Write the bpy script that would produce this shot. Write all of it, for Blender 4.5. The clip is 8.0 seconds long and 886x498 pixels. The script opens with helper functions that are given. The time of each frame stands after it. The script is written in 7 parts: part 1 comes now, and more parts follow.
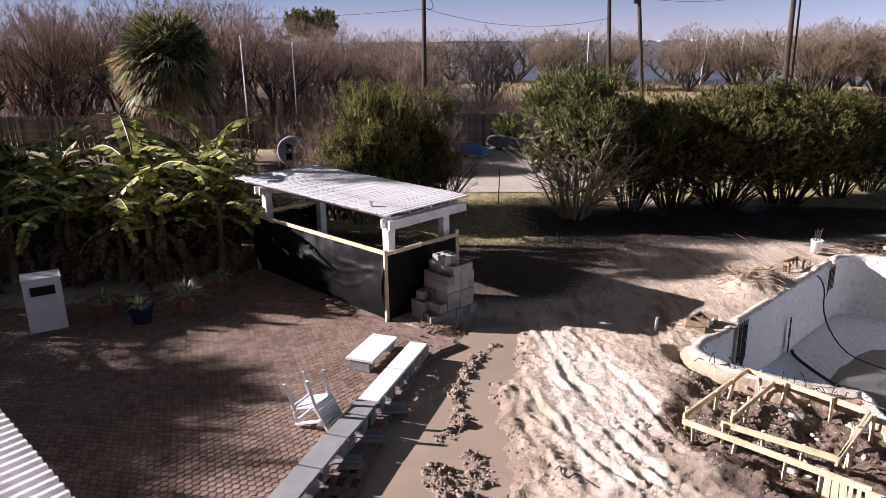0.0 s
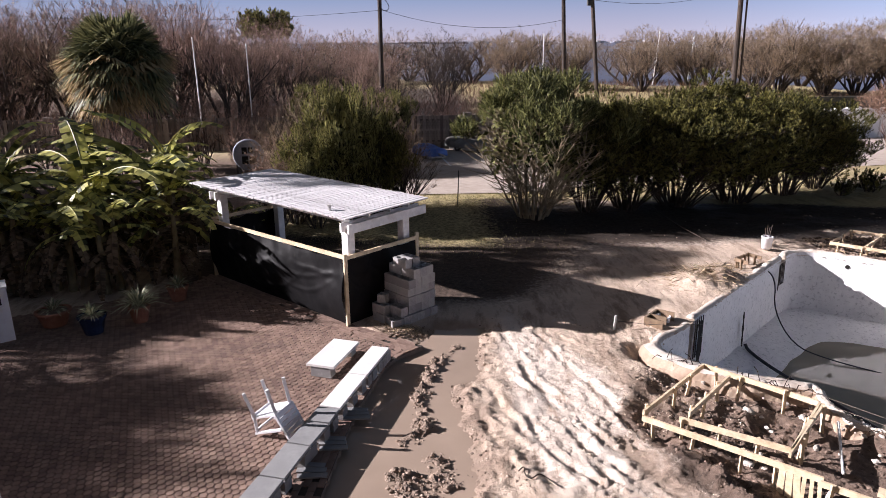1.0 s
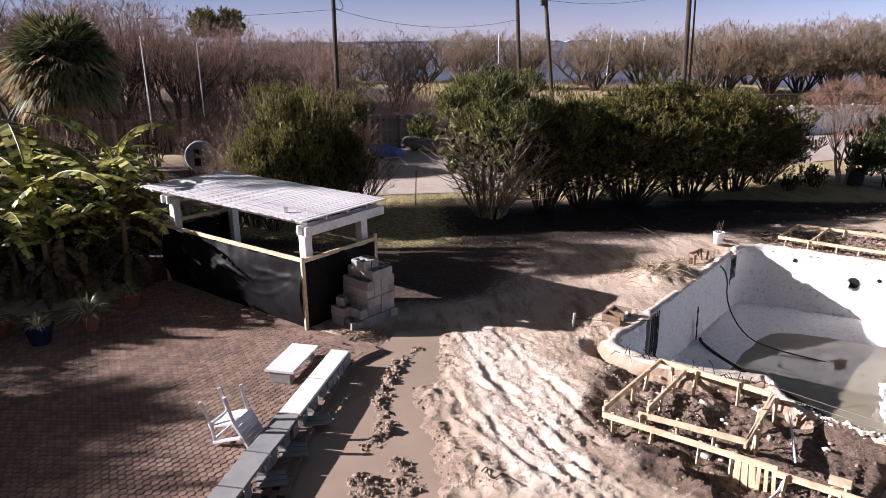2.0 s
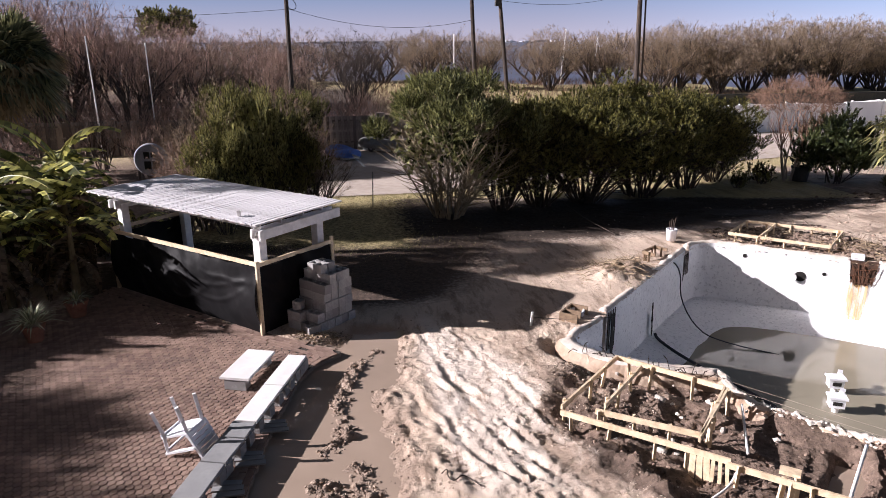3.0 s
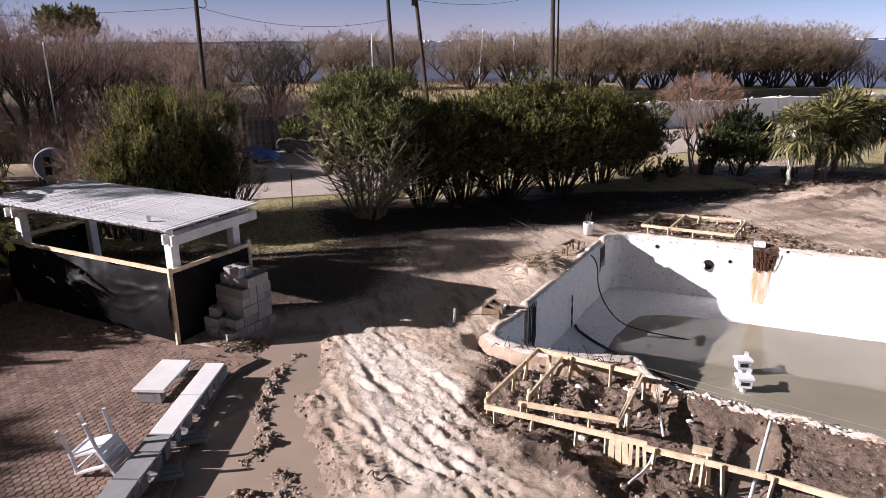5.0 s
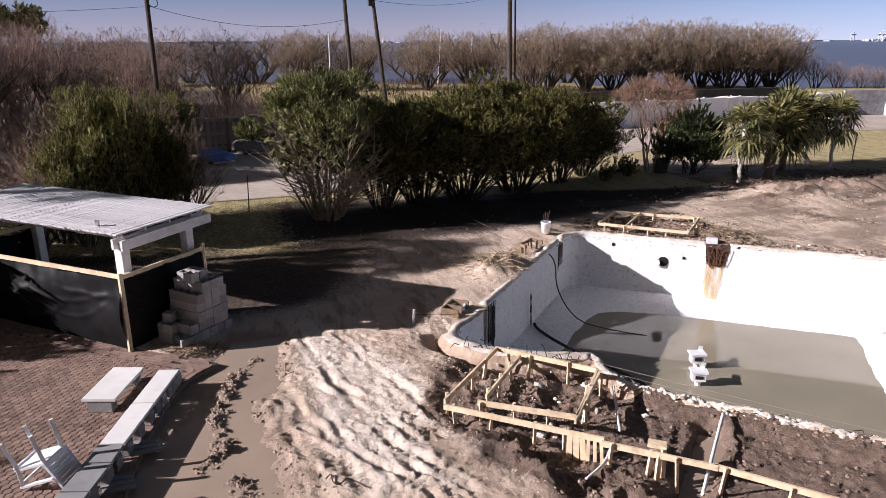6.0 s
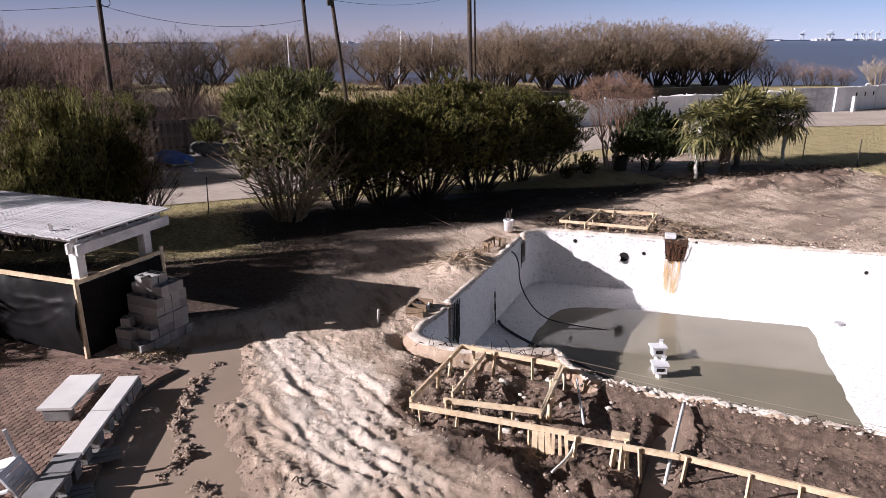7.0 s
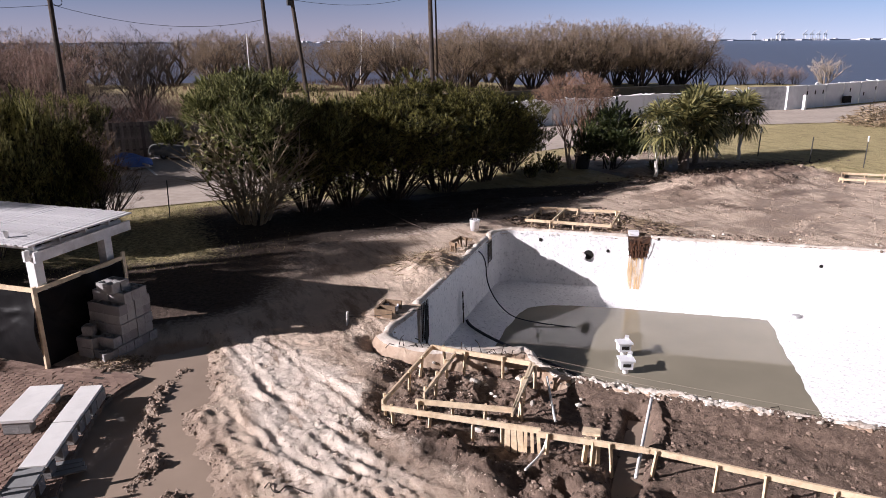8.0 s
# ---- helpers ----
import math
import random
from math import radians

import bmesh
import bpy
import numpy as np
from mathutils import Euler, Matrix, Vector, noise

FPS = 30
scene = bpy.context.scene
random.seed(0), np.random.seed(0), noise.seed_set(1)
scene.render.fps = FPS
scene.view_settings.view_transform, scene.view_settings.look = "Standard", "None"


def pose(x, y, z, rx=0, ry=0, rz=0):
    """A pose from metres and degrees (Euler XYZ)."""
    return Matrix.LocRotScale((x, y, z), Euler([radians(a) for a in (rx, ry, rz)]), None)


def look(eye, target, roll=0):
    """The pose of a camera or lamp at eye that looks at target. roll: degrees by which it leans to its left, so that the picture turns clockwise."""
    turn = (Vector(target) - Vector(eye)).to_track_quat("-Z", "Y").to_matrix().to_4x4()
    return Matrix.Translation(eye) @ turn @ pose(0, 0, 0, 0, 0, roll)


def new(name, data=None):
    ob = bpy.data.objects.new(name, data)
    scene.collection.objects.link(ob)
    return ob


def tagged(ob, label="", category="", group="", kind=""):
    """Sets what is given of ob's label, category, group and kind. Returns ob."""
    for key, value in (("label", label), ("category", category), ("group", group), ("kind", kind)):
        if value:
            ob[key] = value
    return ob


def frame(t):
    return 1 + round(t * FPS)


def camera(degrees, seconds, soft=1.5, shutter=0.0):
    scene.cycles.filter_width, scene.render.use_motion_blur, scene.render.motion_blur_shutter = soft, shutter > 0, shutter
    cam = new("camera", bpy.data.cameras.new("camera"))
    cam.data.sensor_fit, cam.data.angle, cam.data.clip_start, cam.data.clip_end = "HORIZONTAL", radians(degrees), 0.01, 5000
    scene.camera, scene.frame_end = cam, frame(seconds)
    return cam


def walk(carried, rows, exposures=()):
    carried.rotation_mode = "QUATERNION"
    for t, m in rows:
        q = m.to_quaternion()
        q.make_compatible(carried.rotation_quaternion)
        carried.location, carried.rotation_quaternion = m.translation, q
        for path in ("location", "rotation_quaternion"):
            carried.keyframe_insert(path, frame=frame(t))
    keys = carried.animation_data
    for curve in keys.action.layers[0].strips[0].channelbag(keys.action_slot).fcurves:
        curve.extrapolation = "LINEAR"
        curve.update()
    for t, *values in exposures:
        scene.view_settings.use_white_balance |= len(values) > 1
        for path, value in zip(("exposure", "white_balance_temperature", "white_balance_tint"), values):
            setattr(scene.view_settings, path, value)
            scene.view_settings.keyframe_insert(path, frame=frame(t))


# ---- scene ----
cam = camera(65.7, 8.0, soft=0.5)
PATH = [
    (0, (0.06, -0.24, 5.787), (0.004, 1.673, 5.209), -0.5),
    (0.5, (0.067, -0.225, 5.806), (0.071, 1.69, 5.227), -0.4),
    (1, (0.059, -0.201, 5.819), (0.119, 1.713, 5.242), -0.5),
    (1.5, (0.05, -0.172, 5.825), (0.169, 1.738, 5.247), -0.5),
    (3, (0.111, -0.093, 5.836), (0.408, 1.798, 5.256), -0.4),
    (3.5, (0.138, -0.077, 5.832), (0.489, 1.805, 5.252), -0.4),
    (4, (0.158, -0.078, 5.821), (0.562, 1.793, 5.241), -0.4),
    (4.5, (0.175, -0.088, 5.808), (0.631, 1.771, 5.227), -0.4),
    (6, (0.285, -0.103, 5.795), (0.9, 1.709, 5.215), -0.2),
    (6.5, (0.297, -0.118, 5.794), (0.964, 1.677, 5.214), -0.2),
    (7, (0.291, -0.134, 5.772), (1.004, 1.642, 5.192), -0.3),
    (7.5, (0.232, -0.12, 5.762), (0.993, 1.636, 5.181), -0.3),
    (8, (0.202, -0.099, 5.793), (1.012, 1.635, 5.212), -0.3),
]
walk(cam, [(t, look(eye, aim, roll)) for t, eye, aim, roll in PATH], exposures=((0.0, 1.25, 6050, 20), (4.5, 1.03, 6050, 20), (8.0, 0.75, 6050, 20)))

# ---- sky and sun ----
SUN_FROM = Vector((-1.0, 0.14, 0.432)).normalized()
world = bpy.data.worlds.new("sky")
scene.world = world
world.use_nodes = True
wn = world.node_tree
sky = wn.nodes.new("ShaderNodeTexSky")
sky.sky_type = "NISHITA"
sky.sun_disc = False
sky.sun_elevation = math.asin(SUN_FROM.z)
sky.sun_rotation = math.atan2(SUN_FROM.x, SUN_FROM.y)
sky.air_density, sky.dust_density, sky.ozone_density = 0.4, 0.6, 2.0
wn.nodes["Background"].inputs["Strength"].default_value = 0.042
haze = wn.nodes.new("ShaderNodeMix")
haze.data_type, haze.blend_type = "RGBA", "MULTIPLY"
haze.inputs["Factor"].default_value = 1.0
haze.inputs["B"].default_value = (1.32, 1.0, 0.62, 1)
wn.links.new(sky.outputs["Color"], haze.inputs["A"])
wn.links.new(haze.outputs["Result"], wn.nodes["Background"].inputs["Color"])
sun = new("sun", bpy.data.lights.new("sun", "SUN"))
sun.data.energy, sun.data.angle, sun.data.color = 5.0, radians(0.5), (1.0, 0.94, 0.87)
sun.matrix_world = look(SUN_FROM * 50, (0, 0, 0))


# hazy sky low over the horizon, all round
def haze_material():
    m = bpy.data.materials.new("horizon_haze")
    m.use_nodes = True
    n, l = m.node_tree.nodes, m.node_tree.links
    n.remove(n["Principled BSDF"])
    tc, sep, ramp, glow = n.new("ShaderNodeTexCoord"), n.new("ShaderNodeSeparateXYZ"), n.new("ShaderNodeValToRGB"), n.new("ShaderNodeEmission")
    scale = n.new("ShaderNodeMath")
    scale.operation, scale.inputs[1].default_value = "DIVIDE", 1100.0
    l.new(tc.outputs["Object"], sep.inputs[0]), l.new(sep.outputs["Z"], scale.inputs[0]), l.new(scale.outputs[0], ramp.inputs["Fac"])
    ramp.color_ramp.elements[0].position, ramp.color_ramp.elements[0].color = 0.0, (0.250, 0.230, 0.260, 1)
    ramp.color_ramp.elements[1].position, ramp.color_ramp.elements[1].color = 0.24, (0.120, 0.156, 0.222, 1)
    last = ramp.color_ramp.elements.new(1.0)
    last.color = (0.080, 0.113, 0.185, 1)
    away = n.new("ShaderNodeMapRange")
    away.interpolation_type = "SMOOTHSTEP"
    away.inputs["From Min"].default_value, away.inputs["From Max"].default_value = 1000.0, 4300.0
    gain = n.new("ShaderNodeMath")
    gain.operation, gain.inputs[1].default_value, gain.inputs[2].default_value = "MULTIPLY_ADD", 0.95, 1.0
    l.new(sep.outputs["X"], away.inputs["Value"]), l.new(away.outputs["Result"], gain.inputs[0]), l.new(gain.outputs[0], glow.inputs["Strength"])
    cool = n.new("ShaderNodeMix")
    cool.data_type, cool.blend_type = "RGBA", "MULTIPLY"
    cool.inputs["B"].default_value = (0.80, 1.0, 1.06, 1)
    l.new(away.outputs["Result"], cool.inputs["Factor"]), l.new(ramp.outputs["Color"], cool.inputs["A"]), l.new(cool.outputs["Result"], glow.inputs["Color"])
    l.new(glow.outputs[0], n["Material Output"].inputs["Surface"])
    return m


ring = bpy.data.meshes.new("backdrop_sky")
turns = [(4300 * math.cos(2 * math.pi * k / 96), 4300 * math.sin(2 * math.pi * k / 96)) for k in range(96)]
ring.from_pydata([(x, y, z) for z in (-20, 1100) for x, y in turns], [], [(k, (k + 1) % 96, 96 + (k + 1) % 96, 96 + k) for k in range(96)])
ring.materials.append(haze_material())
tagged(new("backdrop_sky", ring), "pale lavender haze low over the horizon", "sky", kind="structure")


# ---- materials ----
def material(name, low, high, scale=6.0, rough=0.85, bump=0.3, bump_scale=40.0, metal=0.0, island=False, per_object=False,
             stain=None, stain_scale=1.2, stain_amount=0.5, through_light=0.0, specular=0.4, coords="Object", vary=0.9, stain_from=(0.5, 0.68)):
    """Noise between two colours at two scales, an optional stain, and a fine bump."""
    m = bpy.data.materials.new(name)
    m.use_nodes = True
    nt = m.node_tree
    n, l = nt.nodes, nt.links
    bsdf = n["Principled BSDF"]
    tc = n.new("ShaderNodeTexCoord")
    fine, broad = n.new("ShaderNodeTexNoise"), n.new("ShaderNodeTexNoise")
    fine.inputs["Scale"].default_value, broad.inputs["Scale"].default_value = scale, scale * 0.13
    fine.inputs["Detail"].default_value, broad.inputs["Detail"].default_value = 6, 4
    add = n.new("ShaderNodeMath")
    add.operation = "ADD"
    l.new(tc.outputs[coords], fine.inputs["Vector"]), l.new(tc.outputs[coords], broad.inputs["Vector"])
    l.new(fine.outputs["Fac"], add.inputs[0]), l.new(broad.outputs["Fac"], add.inputs[1])
    ramp = n.new("ShaderNodeMapRange")
    ramp.inputs["From Min"].default_value, ramp.inputs["From Max"].default_value = 0.7, 1.3
    fac = add.outputs["Value"]
    if island or per_object:
        src = n.new("ShaderNodeNewGeometry") if island else n.new("ShaderNodeObjectInfo")
        rnd = src.outputs["Random Per Island"] if island else src.outputs["Random"]
        more = n.new("ShaderNodeMath")
        more.operation, more.inputs[1].default_value = "MULTIPLY_ADD", vary
        half = n.new("ShaderNodeMath")
        half.operation, half.inputs[1].default_value = "ADD", -vary / 2
        l.new(rnd, more.inputs[0]), l.new(fac, more.inputs[2]), l.new(more.outputs["Value"], half.inputs[0])
        fac = half.outputs["Value"]
    l.new(fac, ramp.inputs["Value"])
    mix = n.new("ShaderNodeMix")
    mix.data_type = "RGBA"
    l.new(ramp.outputs["Result"], mix.inputs["Factor"])
    mix.inputs["A"].default_value, mix.inputs["B"].default_value = (*low, 1), (*high, 1)
    color = mix.outputs["Result"]
    if stain:
        st = n.new("ShaderNodeTexNoise")
        st.inputs["Scale"].default_value, st.inputs["Detail"].default_value, st.inputs["Roughness"].default_value = stain_scale, 8, 0.65
        l.new(tc.outputs[coords], st.inputs["Vector"])
        sr = n.new("ShaderNodeMapRange")
        sr.inputs["From Min"].default_value, sr.inputs["From Max"].default_value = stain_from
        sr.inputs["To Max"].default_value = stain_amount
        l.new(st.outputs["Fac"], sr.inputs["Value"])
        m2 = n.new("ShaderNodeMix")
        m2.data_type = "RGBA"
        m2.inputs["B"].default_value = (*stain, 1)
        l.new(sr.outputs["Result"], m2.inputs["Factor"]), l.new(color, m2.inputs["A"])
        color = m2.outputs["Result"]
    l.new(color, bsdf.inputs["Base Color"])
    bsdf.inputs["Roughness"].default_value, bsdf.inputs["Metallic"].default_value = rough, metal
    bsdf.inputs["Specular IOR Level"].default_value = specular
    if bump:
        bn, bt = n.new("ShaderNodeBump"), n.new("ShaderNodeTexNoise")
        bt.inputs["Scale"].default_value, bt.inputs["Detail"].default_value = bump_scale, 5
        bn.inputs["Strength"].default_value, bn.inputs["Distance"].default_value = bump, 0.02
        l.new(tc.outputs[coords], bt.inputs["Vector"]), l.new(bt.outputs["Fac"], bn.inputs["Height"]), l.new(bn.outputs["Normal"], bsdf.inputs["Normal"])
    if through_light:
        tr, sh = n.new("ShaderNodeBsdfTranslucent"), n.new("ShaderNodeMixShader")
        l.new(color, tr.inputs["Color"])
        sh.inputs["Fac"].default_value = through_light
        l.new(bsdf.outputs["BSDF"], sh.inputs[1]), l.new(tr.outputs["BSDF"], sh.inputs[2])
        l.new(sh.outputs["Shader"], n["Material Output"].inputs["Surface"])
    return m


def soil_material():
    """Clay, black soil, grass and silt, shared out by the ground's own map of soils."""
    m = bpy.data.materials.new("soil")
    m.use_nodes = True
    nt = m.node_tree
    n, l = nt.nodes, nt.links
    bsdf = n["Principled BSDF"]
    geo = n.new("ShaderNodeNewGeometry")
    soils = n.new("ShaderNodeAttribute")
    soils.attribute_name = "soils"
    split = n.new("ShaderNodeSeparateColor")
    l.new(soils.outputs["Color"], split.inputs["Color"])

    drawn = n.new("ShaderNodeMapping")
    drawn.inputs["Rotation"].default_value, drawn.inputs["Scale"].default_value = (0, 0, radians(-33)), (1.7, 0.45, 1)
    l.new(geo.outputs["Position"], drawn.inputs["Vector"])

    def cloud(scale, detail=7, rough=0.62, low=0.35, high=0.65, along=False):
        t, r = n.new("ShaderNodeTexNoise"), n.new("ShaderNodeMapRange")
        t.inputs["Scale"].default_value, t.inputs["Detail"].default_value, t.inputs["Roughness"].default_value = scale, detail, rough
        r.inputs["From Min"].default_value, r.inputs["From Max"].default_value = low, high
        l.new(drawn.outputs["Vector"] if along else geo.outputs["Position"], t.inputs["Vector"]), l.new(t.outputs["Fac"], r.inputs["Value"])
        return r.outputs["Result"], t.outputs["Fac"]

    def blend(fac, a, b):
        x = n.new("ShaderNodeMix")
        x.data_type = "RGBA"
        l.new(fac, x.inputs["Factor"])
        for key, v in (("A", a), ("B", b)):
            if isinstance(v, tuple):
                x.inputs[key].default_value = (*v, 1)
            else:
                l.new(v, x.inputs[key])
        return x.outputs["Result"]

    def edge(channel, wobble, width=0.22):
        a = n.new("ShaderNodeMath")
        a.operation = "ADD"
        l.new(channel, a.inputs[0]), l.new(wobble, a.inputs[1])
        r = n.new("ShaderNodeMapRange")
        r.inputs["From Min"].default_value, r.inputs["From Max"].default_value = 1.0 - width, 1.0 + width
        l.new(a.outputs["Value"], r.inputs["Value"])
        return r.outputs["Result"]

    small, small_raw = cloud(9.0)
    mid, mid_raw = cloud(1.7)
    crumbs, crumbs_raw = cloud(26.0, 9, 0.72)
    clay = blend(mid, (0.52, 0.398, 0.31), (0.70, 0.562, 0.452))
    clay = blend(small, clay, (0.57, 0.457, 0.362))
    patch, patch_raw = cloud(1.3, 9, 0.75, 0.48, 0.62, True)
    clay = blend(patch, clay, (0.31, 0.228, 0.172))
    silt = blend(mid, (0.665, 0.565, 0.48), (0.795, 0.705, 0.62))
    silt = blend(small, silt, (0.65, 0.55, 0.47))
    smear, smear_raw = cloud(2.6, 9, 0.75, 0.52, 0.64, True)
    silt = blend(smear, silt, (0.38, 0.285, 0.22))
    dark = blend(small, (0.078, 0.055, 0.043), (0.30, 0.215, 0.166))
    dark = blend(crumbs, dark, (0.16, 0.113, 0.088))
    grass = blend(small, (0.265, 0.213, 0.10), (0.53, 0.44, 0.245))
    grass = blend(mid, grass, (0.44, 0.36, 0.19))
    grass = blend(patch, grass, (0.27, 0.225, 0.115))
    col = blend(edge(split.outputs["Blue"], small_raw), clay, silt)
    mud = blend(mid, (0.24, 0.172, 0.13), (0.40, 0.308, 0.242))
    mud = blend(crumbs, mud, (0.33, 0.247, 0.19))
    wet = edge(soils.outputs["Alpha"], patch_raw, 0.3)
    col = blend(wet, col, mud)
    # near-black mulch, its colour deepened further to carry shade on the ground
    shaded_humus = blend(small, (0.014, 0.010, 0.008), (0.055, 0.040, 0.031))
    dark = blend(split.outputs["Blue"], dark, shaded_humus)
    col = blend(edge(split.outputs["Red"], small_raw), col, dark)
    col = blend(edge(split.outputs["Green"], small_raw), col, grass)
    l.new(col, bsdf.inputs["Base Color"])
    damp = n.new("ShaderNodeMapRange")
    damp.inputs["To Min"].default_value, damp.inputs["To Max"].default_value = 0.93, 0.55
    l.new(wet, damp.inputs["Value"]), l.new(damp.outputs["Result"], bsdf.inputs["Roughness"])
    bsdf.inputs["Specular IOR Level"].default_value = 0.25
    sum1 = n.new("ShaderNodeMath")
    sum1.operation, sum1.inputs[1].default_value = "MULTIPLY_ADD", 0.75
    l.new(crumbs_raw, sum1.inputs[0]), l.new(small_raw, sum1.inputs[2])
    bn = n.new("ShaderNodeBump")
    grain, grain_raw = cloud(70.0, 6, 0.7)
    sum2 = n.new("ShaderNodeMath")
    sum2.operation, sum2.inputs[1].default_value = "MULTIPLY_ADD", 0.4
    l.new(grain_raw, sum2.inputs[0]), l.new(sum1.outputs["Value"], sum2.inputs[2])
    bn.inputs["Strength"].default_value, bn.inputs["Distance"].default_value = 0.85, 0.045
    l.new(sum2.outputs["Value"], bn.inputs["Height"]), l.new(bn.outputs["Normal"], bsdf.inputs["Normal"])
    return m


def water_material(name, color, rough, ripple, ripple_scale):
    m = material(name, color, tuple(c * 1.25 for c in color), scale=1.5, rough=rough, bump=ripple, bump_scale=ripple_scale, coords="Object")
    m.node_tree.nodes["Principled BSDF"].inputs["IOR"].default_value = 1.4
    m.node_tree.nodes["Principled BSDF"].inputs["Specular IOR Level"].default_value = 0.5
    return m


SOIL = soil_material()
PAVER = material("paver", (0.165, 0.105, 0.083), (0.30, 0.205, 0.16), vary=0.45, scale=5, rough=0.9, bump=0.5, bump_scale=60, island=True, stain=(0.15, 0.11, 0.09), stain_scale=0.7, stain_amount=0.5)
PAVER_PIECE = material("paver_piece", (0.165, 0.105, 0.083), (0.30, 0.205, 0.16), vary=0.45, scale=5, rough=0.9, bump=0.5, bump_scale=60, per_object=True, stain=(0.15, 0.11, 0.09), stain_scale=0.7, stain_amount=0.5)
JOINT = material("joint_sand", (0.03, 0.023, 0.02), (0.07, 0.055, 0.045), scale=30, rough=0.95)
WHITE_WOOD = material("white_painted_wood", (0.60, 0.59, 0.60), (0.80, 0.79, 0.79), scale=9, rough=0.6, bump=0.2, island=True, stain=(0.42, 0.39, 0.37), stain_scale=3, stain_amount=0.45)
SLAT_WOOD = material("weathered_white_slat", (0.50, 0.48, 0.50), (0.76, 0.74, 0.75), scale=7, rough=0.7, bump=0.3, island=True, stain=(0.36, 0.33, 0.33), stain_scale=2.2, stain_amount=0.55)
LUMBER = material("new_pine_lumber", (0.54, 0.40, 0.255), (0.76, 0.62, 0.44), scale=11, rough=0.75, bump=0.25, island=True, stain=(0.34, 0.24, 0.15), stain_scale=6, stain_amount=0.5)
OLD_LUMBER = material("dirty_lumber", (0.13, 0.088, 0.055), (0.28, 0.195, 0.125), scale=9, rough=0.85, bump=0.3, island=True, stain=(0.10, 0.07, 0.05), stain_scale=5, stain_amount=0.6)
BLOCK = material("grey_concrete_block", (0.25, 0.24, 0.24), (0.40, 0.388, 0.38), scale=16, rough=0.95, bump=0.5, bump_scale=90, per_object=True)
# grey of the planks; on benches it paints a shadow over white slabs
GREY_PLANK_SHADED_SLAB = material("grey_plank_shaded_slab", (0.20, 0.20, 0.205), (0.31, 0.31, 0.31), scale=6, rough=0.7, bump=0.08, stain=(0.14, 0.14, 0.14), stain_scale=3, stain_amount=0.4)
SLAB = material("white_concrete_slab", (0.66, 0.64, 0.63), (0.82, 0.80, 0.78), scale=6, rough=0.75, bump=0.05, stain=(0.50, 0.47, 0.45), stain_scale=3, stain_amount=0.4)
PLASTIC_WHITE = material("white_plastic", (0.72, 0.72, 0.76), (0.82, 0.82, 0.85), scale=3, rough=0.45, bump=0.05, stain=(0.55, 0.53, 0.52), stain_scale=5, stain_amount=0.3)
SHEET = material("black_plastic_sheet", (0.006, 0.006, 0.0065), (0.014, 0.013, 0.014), scale=2, rough=0.5, bump=0.25, bump_scale=9, specular=0.06)
PLASTER = material("white_pool_plaster", (0.77, 0.76, 0.77), (0.88, 0.87, 0.87), scale=4, rough=0.85, bump=1.0, bump_scale=9, stain=(0.44, 0.43, 0.45), stain_scale=12, stain_amount=0.7, stain_from=(0.54, 0.66))
RAW_GUNITE = material("raw_gunite", (0.26, 0.18, 0.125), (0.54, 0.43, 0.335), scale=5, rough=0.95, bump=1.0, bump_scale=14, stain=(0.17, 0.09, 0.05), stain_scale=2.5, stain_amount=0.6)
GUNITE = material("broken_gunite", (0.46, 0.39, 0.33), (0.78, 0.72, 0.66), scale=5, rough=0.95, bump=0.9, bump_scale=22, stain=(0.36, 0.26, 0.18), stain_scale=3, stain_amount=0.6)


def murky_water():
    """Shallow silty water: partly clear, partly silt, with a mirror on top."""
    m = bpy.data.materials.new("stagnant_pool_water")
    m.use_nodes = True
    n, l = m.node_tree.nodes, m.node_tree.links
    n.remove(n["Principled BSDF"])
    clear, silt, gloss = n.new("ShaderNodeBsdfTransparent"), n.new("ShaderNodeBsdfDiffuse"), n.new("ShaderNodeBsdfGlossy")
    body, top, fresnel = n.new("ShaderNodeMixShader"), n.new("ShaderNodeMixShader"), n.new("ShaderNodeFresnel")
    clear.inputs["Color"].default_value = (0.80, 0.765, 0.66, 1)
    silt.inputs["Color"].default_value = (0.54, 0.48, 0.36, 1)
    gloss.inputs["Roughness"].default_value = 0.02
    fresnel.inputs["IOR"].default_value = 1.55
    tc, cloud, share = n.new("ShaderNodeTexCoord"), n.new("ShaderNodeTexNoise"), n.new("ShaderNodeMapRange")
    cloud.inputs["Scale"].default_value, cloud.inputs["Detail"].default_value = 0.5, 5
    share.inputs["To Min"].default_value, share.inputs["To Max"].default_value = 0.38, 0.62
    l.new(tc.outputs["Object"], cloud.inputs["Vector"]), l.new(cloud.outputs["Fac"], share.inputs["Value"])
    l.new(share.outputs["Result"], body.inputs["Fac"]), l.new(clear.outputs[0], body.inputs[1]), l.new(silt.outputs[0], body.inputs[2])
    l.new(fresnel.outputs[0], top.inputs["Fac"]), l.new(body.outputs[0], top.inputs[1]), l.new(gloss.outputs[0], top.inputs[2])
    l.new(top.outputs[0], n["Material Output"].inputs["Surface"])
    return m


